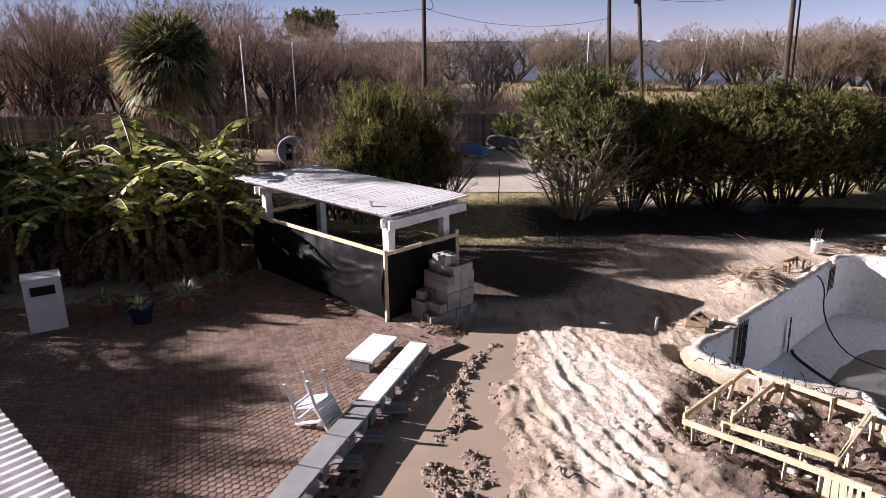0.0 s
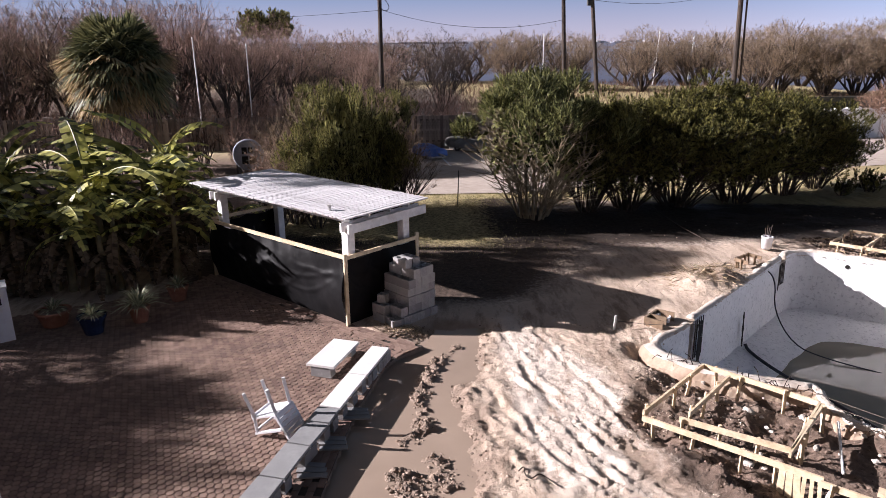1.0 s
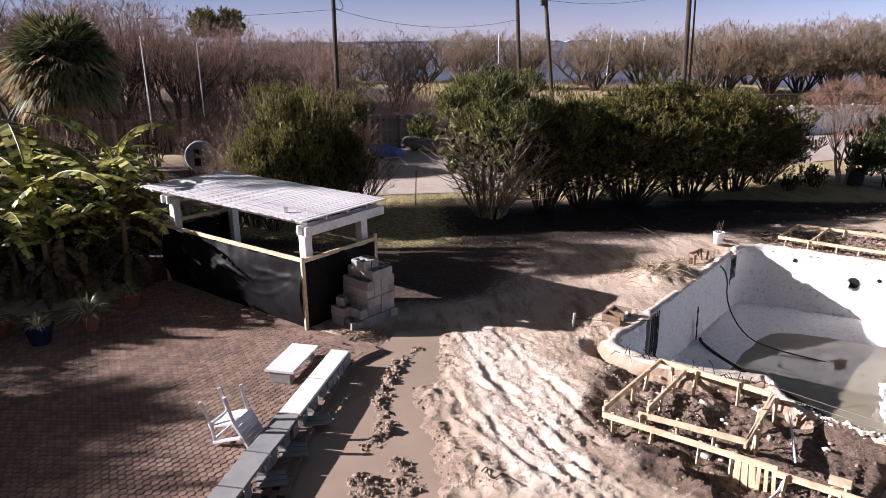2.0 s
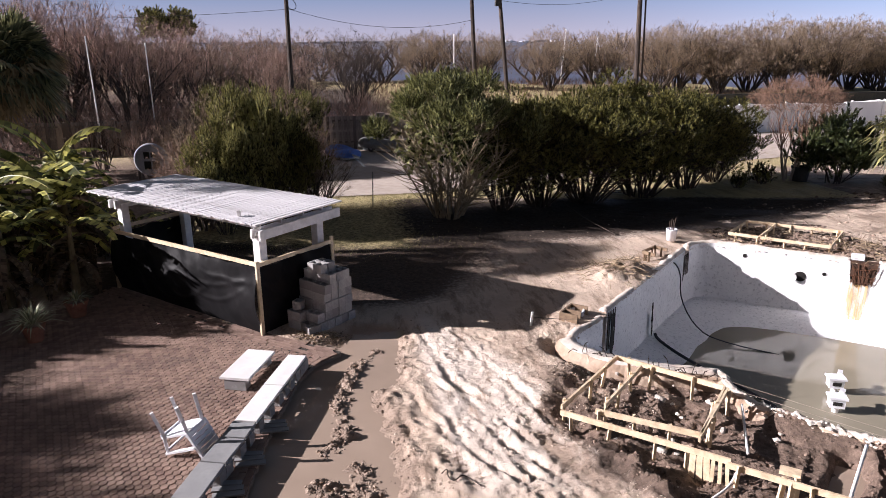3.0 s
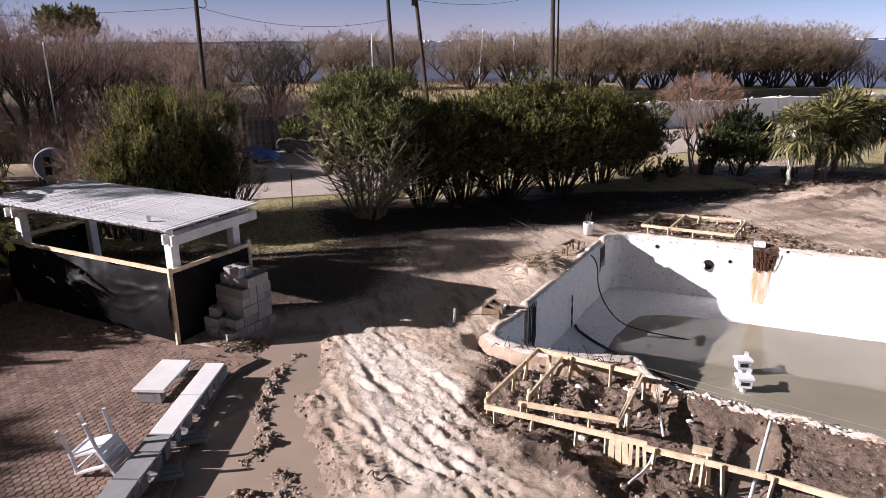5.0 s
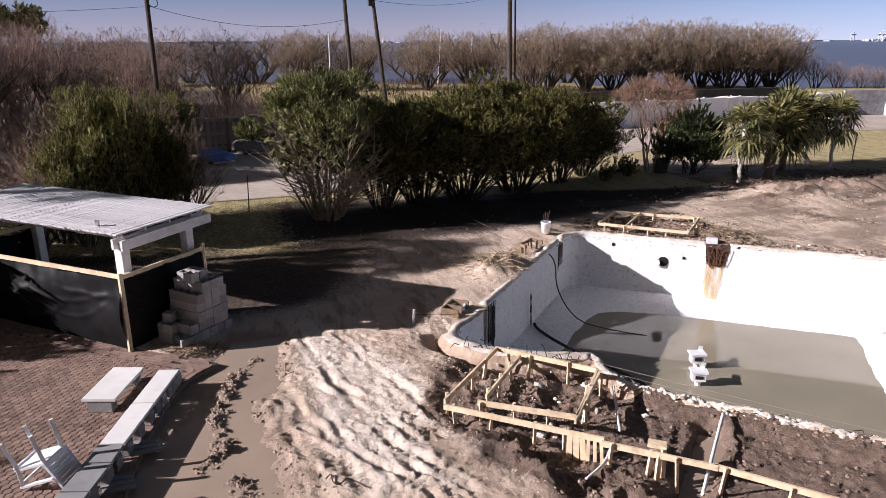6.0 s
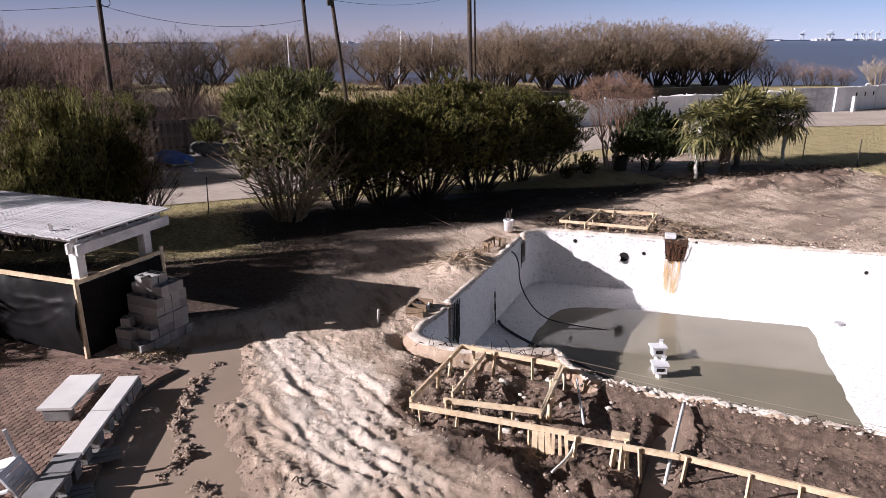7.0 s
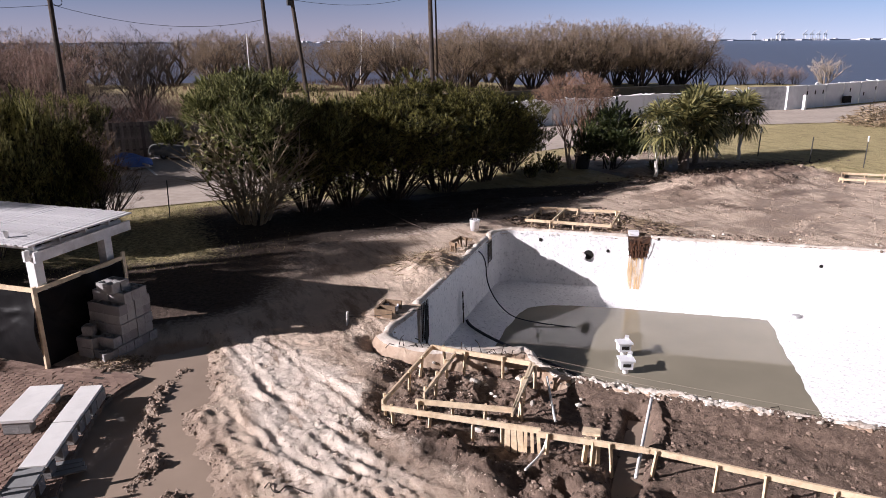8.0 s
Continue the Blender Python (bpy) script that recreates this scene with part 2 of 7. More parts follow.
def streak_material():
    """Ochre runs of rust, thin and broken, over the plaster."""
    m = bpy.data.materials.new("rust_stain")
    m.use_nodes = True
    n, l = m.node_tree.nodes, m.node_tree.links
    bsdf = n["Principled BSDF"]
    bsdf.inputs["Base Color"].default_value = (0.56, 0.35, 0.13, 1)
    bsdf.inputs["Roughness"].default_value = 0.9
    tc, grow, streak, share = n.new("ShaderNodeTexCoord"), n.new("ShaderNodeMapping"), n.new("ShaderNodeTexNoise"), n.new("ShaderNodeMapRange")
    grow.inputs["Scale"].default_value = (11.0, 11.0, 0.7)
    streak.inputs["Scale"].default_value, streak.inputs["Detail"].default_value = 1.0, 4
    share.inputs["From Min"].default_value, share.inputs["From Max"].default_value, share.inputs["To Max"].default_value = 0.36, 0.66, 0.9
    l.new(tc.outputs["Object"], grow.inputs["Vector"]), l.new(grow.outputs[0], streak.inputs["Vector"])
    l.new(streak.outputs["Fac"], share.inputs["Value"]), l.new(share.outputs["Result"], bsdf.inputs["Alpha"])
    return m


POOL_WATER = murky_water()
PUDDLE = water_material("muddy_puddle_water", (0.29, 0.222, 0.172), 0.03, 0.012, 3)
SEA = water_material("bay_water", (0.072, 0.076, 0.108), 0.4, 0.5, 0.4)
RUST = material("rusty_steel", (0.05, 0.022, 0.013), (0.16, 0.068, 0.034), scale=30, rough=0.85, bump=0.3, metal=0.3)
DARK_STEEL = material("dark_rebar", (0.035, 0.028, 0.025), (0.09, 0.065, 0.05), scale=30, rough=0.7, metal=0.3, bump=0.2)
RUST_STAIN = streak_material()
PVC = material("white_pvc", (0.72, 0.71, 0.69), (0.82, 0.81, 0.80), scale=8, rough=0.4, bump=0.05, stain=(0.40, 0.33, 0.27), stain_scale=6, stain_amount=0.5)
HOSE = material("black_hose", (0.015, 0.015, 0.02), (0.035, 0.035, 0.045), scale=9, rough=0.5, bump=0.1)
# white drum paint tinted blue-grey for the shade it stands in, plus weathering
SHADED_DRUM_PAINT = material("weathered_shaded_paint", (0.24, 0.25, 0.31), (0.45, 0.46, 0.53), scale=7, rough=0.8, bump=0.3, stain=(0.16, 0.16, 0.18), stain_scale=4, stain_amount=0.6)
GAP_SOIL = material("gap_soil", (0.02, 0.012, 0.009), (0.15, 0.075, 0.045), scale=9, rough=0.95, bump=1.0, bump_scale=14)
HOLE = material("dark_opening", (0.008, 0.007, 0.006), (0.02, 0.017, 0.015), scale=9, rough=0.95, bump=0.0)
BARK = material("grey_brown_bark", (0.040, 0.030, 0.026), (0.105, 0.080, 0.066), scale=12, rough=0.95, bump=0.5)
PALE_BARK = material("pale_smooth_bark", (0.26, 0.21, 0.17), (0.42, 0.35, 0.29), scale=9, rough=0.85, bump=0.3)
TWIG = material("bare_twig", (0.165, 0.108, 0.086), (0.42, 0.285, 0.228), scale=3, rough=0.95, bump=0.0, island=True)
TAN_TWIG = material("tan_twig_tips", (0.12, 0.088, 0.064), (0.34, 0.255, 0.18), scale=3, rough=0.95, bump=0.0, island=True)
RED_TWIG = material("reddish_twig", (0.16, 0.095, 0.066), (0.33, 0.205, 0.145), scale=3, rough=0.95, bump=0.0, island=True)
OLEANDER = material("oleander_leaf", (0.012, 0.014, 0.004), (0.225, 0.205, 0.062), scale=2.0, rough=0.5, bump=0.0, island=True, through_light=0.18, specular=0.2)
GREEN_OLEANDER = material("green_oleander_leaf", (0.028, 0.034, 0.012), (0.29, 0.29, 0.115), scale=2.0, rough=0.6, bump=0.0, island=True, through_light=0.15, specular=0.15)
OLIVE_OLEANDER = material("olive_oleander_leaf", (0.018, 0.019, 0.007), (0.37, 0.345, 0.125), scale=2.0, rough=0.6, bump=0.0, island=True, through_light=0.15, specular=0.15)
BROADLEAF = material("glossy_broad_leaf", (0.018, 0.028, 0.010), (0.10, 0.115, 0.040), scale=2.0, rough=0.4, bump=0.0, island=True, through_light=0.2)
DRY_STEM = material("tan_oleander_stem", (0.19, 0.15, 0.10), (0.42, 0.345, 0.24), scale=6, rough=0.9, bump=0.2)
BANANA = material("banana_leaf", (0.05, 0.06, 0.014), (0.56, 0.53, 0.15), scale=2.5, rough=0.5, bump=0.15, bump_scale=30, island=True, through_light=0.25)
BANANA_DRY = material("dead_banana_leaf", (0.055, 0.038, 0.025), (0.19, 0.135, 0.088), scale=4, rough=0.9, bump=0.3, island=True, through_light=0.15)
BANANA_STEM = material("banana_stem", (0.12, 0.10, 0.055), (0.28, 0.23, 0.13), scale=6, rough=0.8, bump=0.3)
PALM = material("palm_frond", (0.052, 0.060, 0.026), (0.30, 0.285, 0.135), scale=2, rough=0.55, bump=0.0, island=True, through_light=0.2)
FAN_PALM = material("olive_fan_frond", (0.036, 0.040, 0.014), (0.29, 0.265, 0.105), scale=2, rough=0.55, bump=0.0, island=True, through_light=0.2)
PALM_DRY = material("dry_palm_frond", (0.24, 0.165, 0.075), (0.46, 0.33, 0.16), scale=3, rough=0.9, bump=0.0, island=True, through_light=0.15)
PALM_TRUNK = material("palm_trunk", (0.15, 0.12, 0.10), (0.30, 0.25, 0.21), scale=10, rough=0.95, bump=0.6)
WHITE_TRUNK = material("whitewashed_trunk", (0.52, 0.49, 0.44), (0.74, 0.71, 0.66), scale=7, rough=0.9, bump=0.3)
SKY_BLOCK_WALL = material("sky_block_brown", (0.09, 0.065, 0.05), (0.16, 0.12, 0.095), scale=4, rough=0.9, bump=0.3)
FENCE = material("weathered_fence_board", (0.11, 0.092, 0.086), (0.28, 0.24, 0.22), scale=8, rough=0.95, bump=0.4, per_object=True)
POLE = material("creosote_pole", (0.03, 0.023, 0.02), (0.08, 0.058, 0.046), scale=6, rough=0.9, bump=0.4)
WHITE_METAL = material("white_metal", (0.74, 0.74, 0.74), (0.84, 0.84, 0.83), scale=5, rough=0.5, bump=0.05)
GREY_METAL = material("grey_metal", (0.28, 0.28, 0.29), (0.42, 0.42, 0.43), scale=7, rough=0.5, metal=0.5, bump=0.1)
DARK_METAL = material("dark_metal", (0.03, 0.03, 0.03), (0.07, 0.065, 0.06), scale=9, rough=0.7, bump=0.1)
ASPHALT = material("pale_worn_pavement", (0.36, 0.298, 0.252), (0.50, 0.425, 0.365), scale=3, rough=0.95, bump=0.4, bump_scale=30, stain=(0.32, 0.265, 0.23), stain_scale=0.35, stain_amount=0.5)
PAINT_LINE = material("worn_white_line", (0.55, 0.54, 0.53), (0.75, 0.74, 0.73), scale=9, rough=0.85)
WALL_WHITE = material("white_painted_block_wall", (0.74, 0.74, 0.76), (0.86, 0.86, 0.87), scale=1.2, rough=0.85, bump=0.2, stain=(0.5, 0.5, 0.53), stain_scale=0.5, stain_amount=0.5)
# blotchy grey that paints dappled tree shadow onto one stretch of wall
WALL_DAPPLED = material("tree_shaded_block_wall", (0.22, 0.22, 0.235), (0.48, 0.48, 0.50), scale=3, rough=0.9, bump=0.3, stain=(0.18, 0.18, 0.19), stain_scale=1.2, stain_amount=0.6)
BLUE_TARP = material("blue_tarpaulin", (0.05, 0.11, 0.40), (0.14, 0.25, 0.62), scale=3, rough=0.5, bump=0.5, bump_scale=4)
GREY_TARP = material("grey_tarpaulin", (0.05, 0.048, 0.046), (0.20, 0.196, 0.19), scale=3, rough=0.6, bump=0.6, bump_scale=4)
TERRACOTTA = material("terracotta", (0.20, 0.085, 0.055), (0.34, 0.16, 0.105), scale=9, rough=0.85, bump=0.2)
BLUE_GLAZE = material("blue_glaze", (0.012, 0.018, 0.045), (0.03, 0.045, 0.10), scale=6, rough=0.25, bump=0.0)
SPIKY_LEAF = material("pale_spiky_leaf", (0.20, 0.22, 0.13), (0.62, 0.60, 0.42), scale=3, rough=0.6, bump=0.0, island=True, through_light=0.15)
DEBRIS = material("dead_fronds", (0.16, 0.115, 0.07), (0.38, 0.29, 0.19), scale=4, rough=0.95, bump=0.2, island=True)
CLOD = material("mud_clod", (0.075, 0.053, 0.041), (0.25, 0.18, 0.14), scale=12, rough=0.95, bump=0.6, island=True)
MUD_CLOD = material("brown_mud_clod", (0.16, 0.117, 0.088), (0.38, 0.29, 0.226), scale=12, rough=0.9, bump=0.6, island=True)
PALE_CLOD = material("pale_clay_clod", (0.33, 0.255, 0.195), (0.60, 0.50, 0.41), scale=12, rough=0.95, bump=0.6, island=True)
# distance haze is mixed into this pale blue-grey shore colour
HAZED_SHORE = material("haze_toned_shore", (0.36, 0.36, 0.42), (0.46, 0.46, 0.52), scale=0.02, rough=1.0, bump=0.0)
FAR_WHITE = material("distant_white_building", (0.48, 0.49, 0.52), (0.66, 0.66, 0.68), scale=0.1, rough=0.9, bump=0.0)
FLAKE = material("white_plaster_flake", (0.42, 0.36, 0.30), (0.78, 0.73, 0.67), scale=8, rough=0.9, bump=0.4, island=True)
RUBBLE = material("pale_rubble", (0.38, 0.33, 0.28), (0.66, 0.62, 0.57), scale=8, rough=0.95, bump=0.5, island=True)
GRASS_BLADE = material("grass_blade", (0.12, 0.115, 0.042), (0.36, 0.31, 0.14), scale=1, rough=0.8, bump=0.0, island=True, through_light=0.2)


# ---- building helpers ----
class Shape:
    """Gathers boxes, beams, tubes and loose faces into one mesh."""

    def __init__(self):
        self.v, self.f = [], []

    def add(self, verts, faces):
        k = len(self.v)
        self.v.extend(tuple(p) for p in verts)
        self.f.extend(tuple(i + k for i in face) for face in faces)
        return self

    def box(self, centre, size, m=None):
        sx, sy, sz = (s / 2 for s in size)
        pts = [Vector((x, y, z)) for x in (-sx, sx) for y in (-sy, sy) for z in (-sz, sz)]
        if m is not None:
            pts = [m @ p for p in pts]
        c = Vector(centre)
        return self.add([p + c for p in pts], [(0, 1, 3, 2), (4, 6, 7, 5), (0, 4, 5, 1), (2, 3, 7, 6), (0, 2, 6, 4), (1, 5, 7, 3)])

    def beam(self, a, b, width, height, up=(0, 0, 1)):
        a, b = Vector(a), Vector(b)
        d = (b - a).normalized()
        side = d.cross(Vector(up))
        if side.length < 1e-3:
            side = d.cross(Vector((0, 1, 0)))
        side.normalize()
        top = side.cross(d).normalized()
        pts = [p + side * (sx * width / 2) + top * (sz * height / 2) for p in (a, b) for sx, sz in ((-1, -1), (1, -1), (1, 1), (-1, 1))]
        return self.add(pts, [(0, 3, 2, 1), (4, 5, 6, 7), (0, 1, 5, 4), (1, 2, 6, 5), (2, 3, 7, 6), (3, 0, 4, 7)])

    def tube(self, pts, radii, n=6, caps=True):
        pts = [Vector(p) for p in pts]
        if not isinstance(radii, (list, tuple)):
            radii = [radii] * len(pts)
        k, ring = len(self.v), []
        for i, p in enumerate(pts):
            d = (pts[min(i + 1, len(pts) - 1)] - pts[max(i - 1, 0)]).normalized()
            s = d.cross(Vector((0.31, 0.17, 0.93)))
            if s.length < 1e-3:
                s = d.cross(Vector((1, 0, 0)))
            s.normalize()
            t = d.cross(s)
            for j in range(n):
                a = 2 * math.pi * j / n
                self.v.append(tuple(p + (s * math.cos(a) + t * math.sin(a)) * radii[i]))
        for i in range(len(pts) - 1):
            for j in range(n):
                a, b = k + i * n + j, k + i * n + (j + 1) % n
                self.f.append((a, b, b + n, a + n))
        if caps:
            self.f.append(tuple(k + j for j in reversed(range(n))))
            self.f.append(tuple(k + (len(pts) - 1) * n + j for j in range(n)))
        return self

    def lathe(self, profile, n=20, centre=(0, 0, 0)):
        k = len(self.v)
        for r, z in profile:
            for j in range(n):
                a = 2 * math.pi * j / n
                self.v.append((centre[0] + r * math.cos(a), centre[1] + r * math.sin(a), centre[2] + z))
        for i in range(len(profile) - 1):
            for j in range(n):
                a, b = k + i * n + j, k + i * n + (j + 1) % n
                self.f.append((a, b, b + n, a + n))
        return self

    def rock(self, centre, size, rng, squash=0.7):
        """An uneven lump."""
        ico = [(0, 0, 1), (.894, 0, .447), (.276, .851, .447), (-.724, .526, .447), (-.724, -.526, .447), (.276, -.851, .447),
               (.724, .526, -.447), (-.276, .851, -.447), (-.894, 0, -.447), (-.276, -.851, -.447), (.724, -.526, -.447), (0, 0, -1)]
        fs = [(0, 1, 2), (0, 2, 3), (0, 3, 4), (0, 4, 5), (0, 5, 1), (1, 6, 2), (2, 7, 3), (3, 8, 4), (4, 9, 5), (5, 10, 1),
              (2, 6, 7), (3, 7, 8), (4, 8, 9), (5, 9, 10), (1, 10, 6), (11, 7, 6), (11, 8, 7), (11, 9, 8), (11, 10, 9), (11, 6, 10)]
        t = rng.uniform(0, 6.28)
        sx, sy, sz = (size * rng.uniform(0.6, 1.2) for _ in range(3))
        pts = []
        for x, y, z in ico:
            q = rng.uniform(0.75, 1.2)
            x, y, z = x * sx * q, y * sy * q, z * sz * q * squash
            pts.append((centre[0] + x * math.cos(t) - y * math.sin(t), centre[1] + x * math.sin(t) + y * math.cos(t), centre[2] + z))
        return self.add(pts, fs)

    def mesh(self, name, mat, smooth=False):
        me = bpy.data.meshes.new(name)
        me.from_pydata(self.v, [], self.f)
        me.materials.append(mat)
        if smooth:
            me.polygons.foreach_set("use_smooth", [True] * len(me.polygons))
        me.update()
        return me


def part(name, shape, mat, parent, label="", smooth=False):
    """One mesh object under a thing or a part."""
    data = shape if isinstance(shape, bpy.types.Mesh) else shape.mesh(name, mat, smooth)
    ob = new(name, data)
    ob.parent = parent
    return tagged(ob, label) if label else ob


def thing(name, label, category, group="", kind="", at=(0, 0, 0), turn=0.0):
    ob = new(name)
    ob.empty_display_size = 0.2
    ob.matrix_basis = pose(*at, 0, 0, turn)
    return tagged(ob, label, category, group, kind)


def solid(name, shape, mat, label, category, group="", kind="", smooth=False):
    """A thing or a piece of the setting made of one mesh."""
    return tagged(new(name, shape.mesh(name, mat, smooth)), label, category, group, kind)


def lattice(ix, iy, seed):
    h = np.sin(ix * 127.1 + iy * 311.7 + seed * 74.7) * 43758.5453
    return h - np.floor(h)


def vnoise(x, y, seed=0):
    """Smooth value noise from 0 to 1 on numpy arrays."""
    x, y = np.asarray(x, float), np.asarray(y, float)
    ix, iy = np.floor(x), np.floor(y)
    fx, fy = x - ix, y - iy
    fx, fy = fx * fx * (3 - 2 * fx), fy * fy * (3 - 2 * fy)
    a = lattice(ix, iy, seed) * (1 - fx) + lattice(ix + 1, iy, seed) * fx
    b = lattice(ix, iy + 1, seed) * (1 - fx) + lattice(ix + 1, iy + 1, seed) * fx
    return a * (1 - fy) + b * fy


def fbm(x, y, seed=0, octaves=4):
    out, amp = 0.0, 0.5
    for k in range(octaves):
        out, amp, x, y = out + amp * vnoise(x, y, seed + k), amp / 2, x * 1.62 - y * 1.21 + 3.7, x * 1.21 + y * 1.62 - 1.3
    return out


def smooth01(x, a, b):
    t = np.clip((x - a) / (b - a), 0, 1)
    return t * t * (3 - 2 * t)


def line_distance(x, y, pts, closed=False):
    """Distance from points to a polyline."""
    best = np.full(np.shape(x), 1e9)
    pts = list(pts) + ([pts[0]] if closed else [])
    for (ax, ay), (bx, by) in zip(pts, pts[1:]):
        dx, dy = bx - ax, by - ay
        t = np.clip(((x - ax) * dx + (y - ay) * dy) / (dx * dx + dy * dy), 0, 1)
        best = np.minimum(best, np.hypot(x - ax - t * dx, y - ay - t * dy))
    return best


def inside(x, y, pts):
    """Whether points lie in a polygon."""
    x, y = np.asarray(x, float), np.asarray(y, float)
    hit = np.zeros(x.shape, bool)
    for (ax, ay), (bx, by) in zip(pts, pts[1:] + pts[:1]):
        if ay != by:
            hit ^= ((ay > y) != (by > y)) & (x < (bx - ax) * (y - ay) / (by - ay) + ax)
    return hit


def resample(pts, step, closed=False):
    pts = [Vector((*p, 0)).to_2d() if len(p) == 2 else Vector(p) for p in pts]
    if closed:
        pts = pts + [pts[0]]
    out = []
    for a, b in zip(pts, pts[1:]):
        k = max(1, round((b - a).length / step))
        out += [a.lerp(b, i / k) for i in range(k)]
    return out if closed else out + [pts[-1]]


def rounded(pts, times=2, closed=True):
    """Corner cutting."""
    for _ in range(times):
        out = []
        pairs = zip(pts, pts[1:] + pts[:1]) if closed else zip(pts, pts[1:])
        for a, b in pairs:
            out += [(a[0] * .75 + b[0] * .25, a[1] * .75 + b[1] * .25), (a[0] * .25 + b[0] * .75, a[1] * .25 + b[1] * .75)]
        pts = out if closed else [pts[0]] + out + [pts[-1]]
    return pts


# ---- plan of the place ----
FAR_A, FAR_B = (11.7, 17.4), (24.5, 7.35)
POOL = [(5.95, 13.45), (9.7, 17.2)] + rounded([(9.7, 17.2), (10.7, 18.15), FAR_A], 2, False)[1:] + [FAR_B, (25.0, 6.0), (23.0, -1.5), (18.3, -2.0),
        (10.3, 5.6), (9.19, 6.75), (7.96, 8.06), (7.31, 8.78), (6.85, 9.4), (6.9, 10.4)] + rounded([(6.9, 10.4), (5.6, 10.95), (4.72, 11.75), (4.75, 12.3), (5.35, 12.75), (5.72, 13.1)], 2, False)[1:]
NEAR_EDGE = [(6.85, 9.4), (7.31, 8.78), (7.96, 8.06), (9.19, 6.75), (10.3, 5.6), (13.0, 3.0)]
WATER_Z = -1.85
PATIO_EDGE = [(-2.6, 2.0), (-1.9, 4.5), (-1.5, 6.6), (-1.38, 7.6), (-1.3, 8.24), (-1.2, 9.09), (-1.06, 10.04), (-0.9, 10.67), (-0.74, 11.38), (-0.48, 11.95), (0.05, 12.42),
              (-0.7, 13.0), (-1.39, 13.5), (-2.55, 14.55), (-3.2, 15.15), (-5.4, 17.2), (-6.2, 15.9), (-9.2, 14.4), (-13.0, 13.8), (-13.0, 2.0)]
DUG = [(3.1, 9.6), (4.3, 11.6), (5.4, 11.2), (6.9, 10.2), (7.6, 8.6), (11.0, 5.3), (16.0, 0.0), (11.0, -1.0), (6.6, 3.2), (4.4, 5.6), (4.15, 6.9), (3.85, 7.9), (3.35, 8.75)]
TRENCH = [(7.42, 7.68), (7.3, 7.5), (6.78, 7.04), (6.12, 6.42), (5.7, 6.05)]
PUDDLE_RIGHT = [(1.4, 13.5), (1.31, 13.17), (1.1, 12.0), (0.92, 11.1), (0.57, 10.8), (0.61, 10.2), (0.66, 9.77), (0.8, 9.15), (0.68, 8.8), (0.8, 8.3), (0.7, 7.6), (0.45, 6.9), (-0.2, 5.5), (-0.7, 4.0)]
PUDDLE_LEFT = [(-1.9, 4.5), (-1.5, 6.6), (-1.3, 8.24), (-1.06, 10.04), (-0.74, 11.38), (-0.48, 11.95), (0.05, 12.42), (0.35, 13.0), (0.55, 13.5)]
PUDDLE_RIM = [(x - 0.5, y - 0.1) for x, y in PUDDLE_LEFT] + PUDDLE_RIGHT
RIDGE = [(0.74, 12.44), (0.37, 11.98), (0.16, 11.41), (0.04, 11.0), (-0.03, 10.48), (0.04, 9.83), (0.05, 9.34), (-0.27, 9.04)]
RIDGE2 = [(0.19, 8.64), (0.31, 8.33), (0.38, 8.0), (-0.01, 8.04), (-0.36, 8.27), (-0.2, 7.7), (0.35, 7.5), (0.1, 7.0), (-0.3, 6.6)]


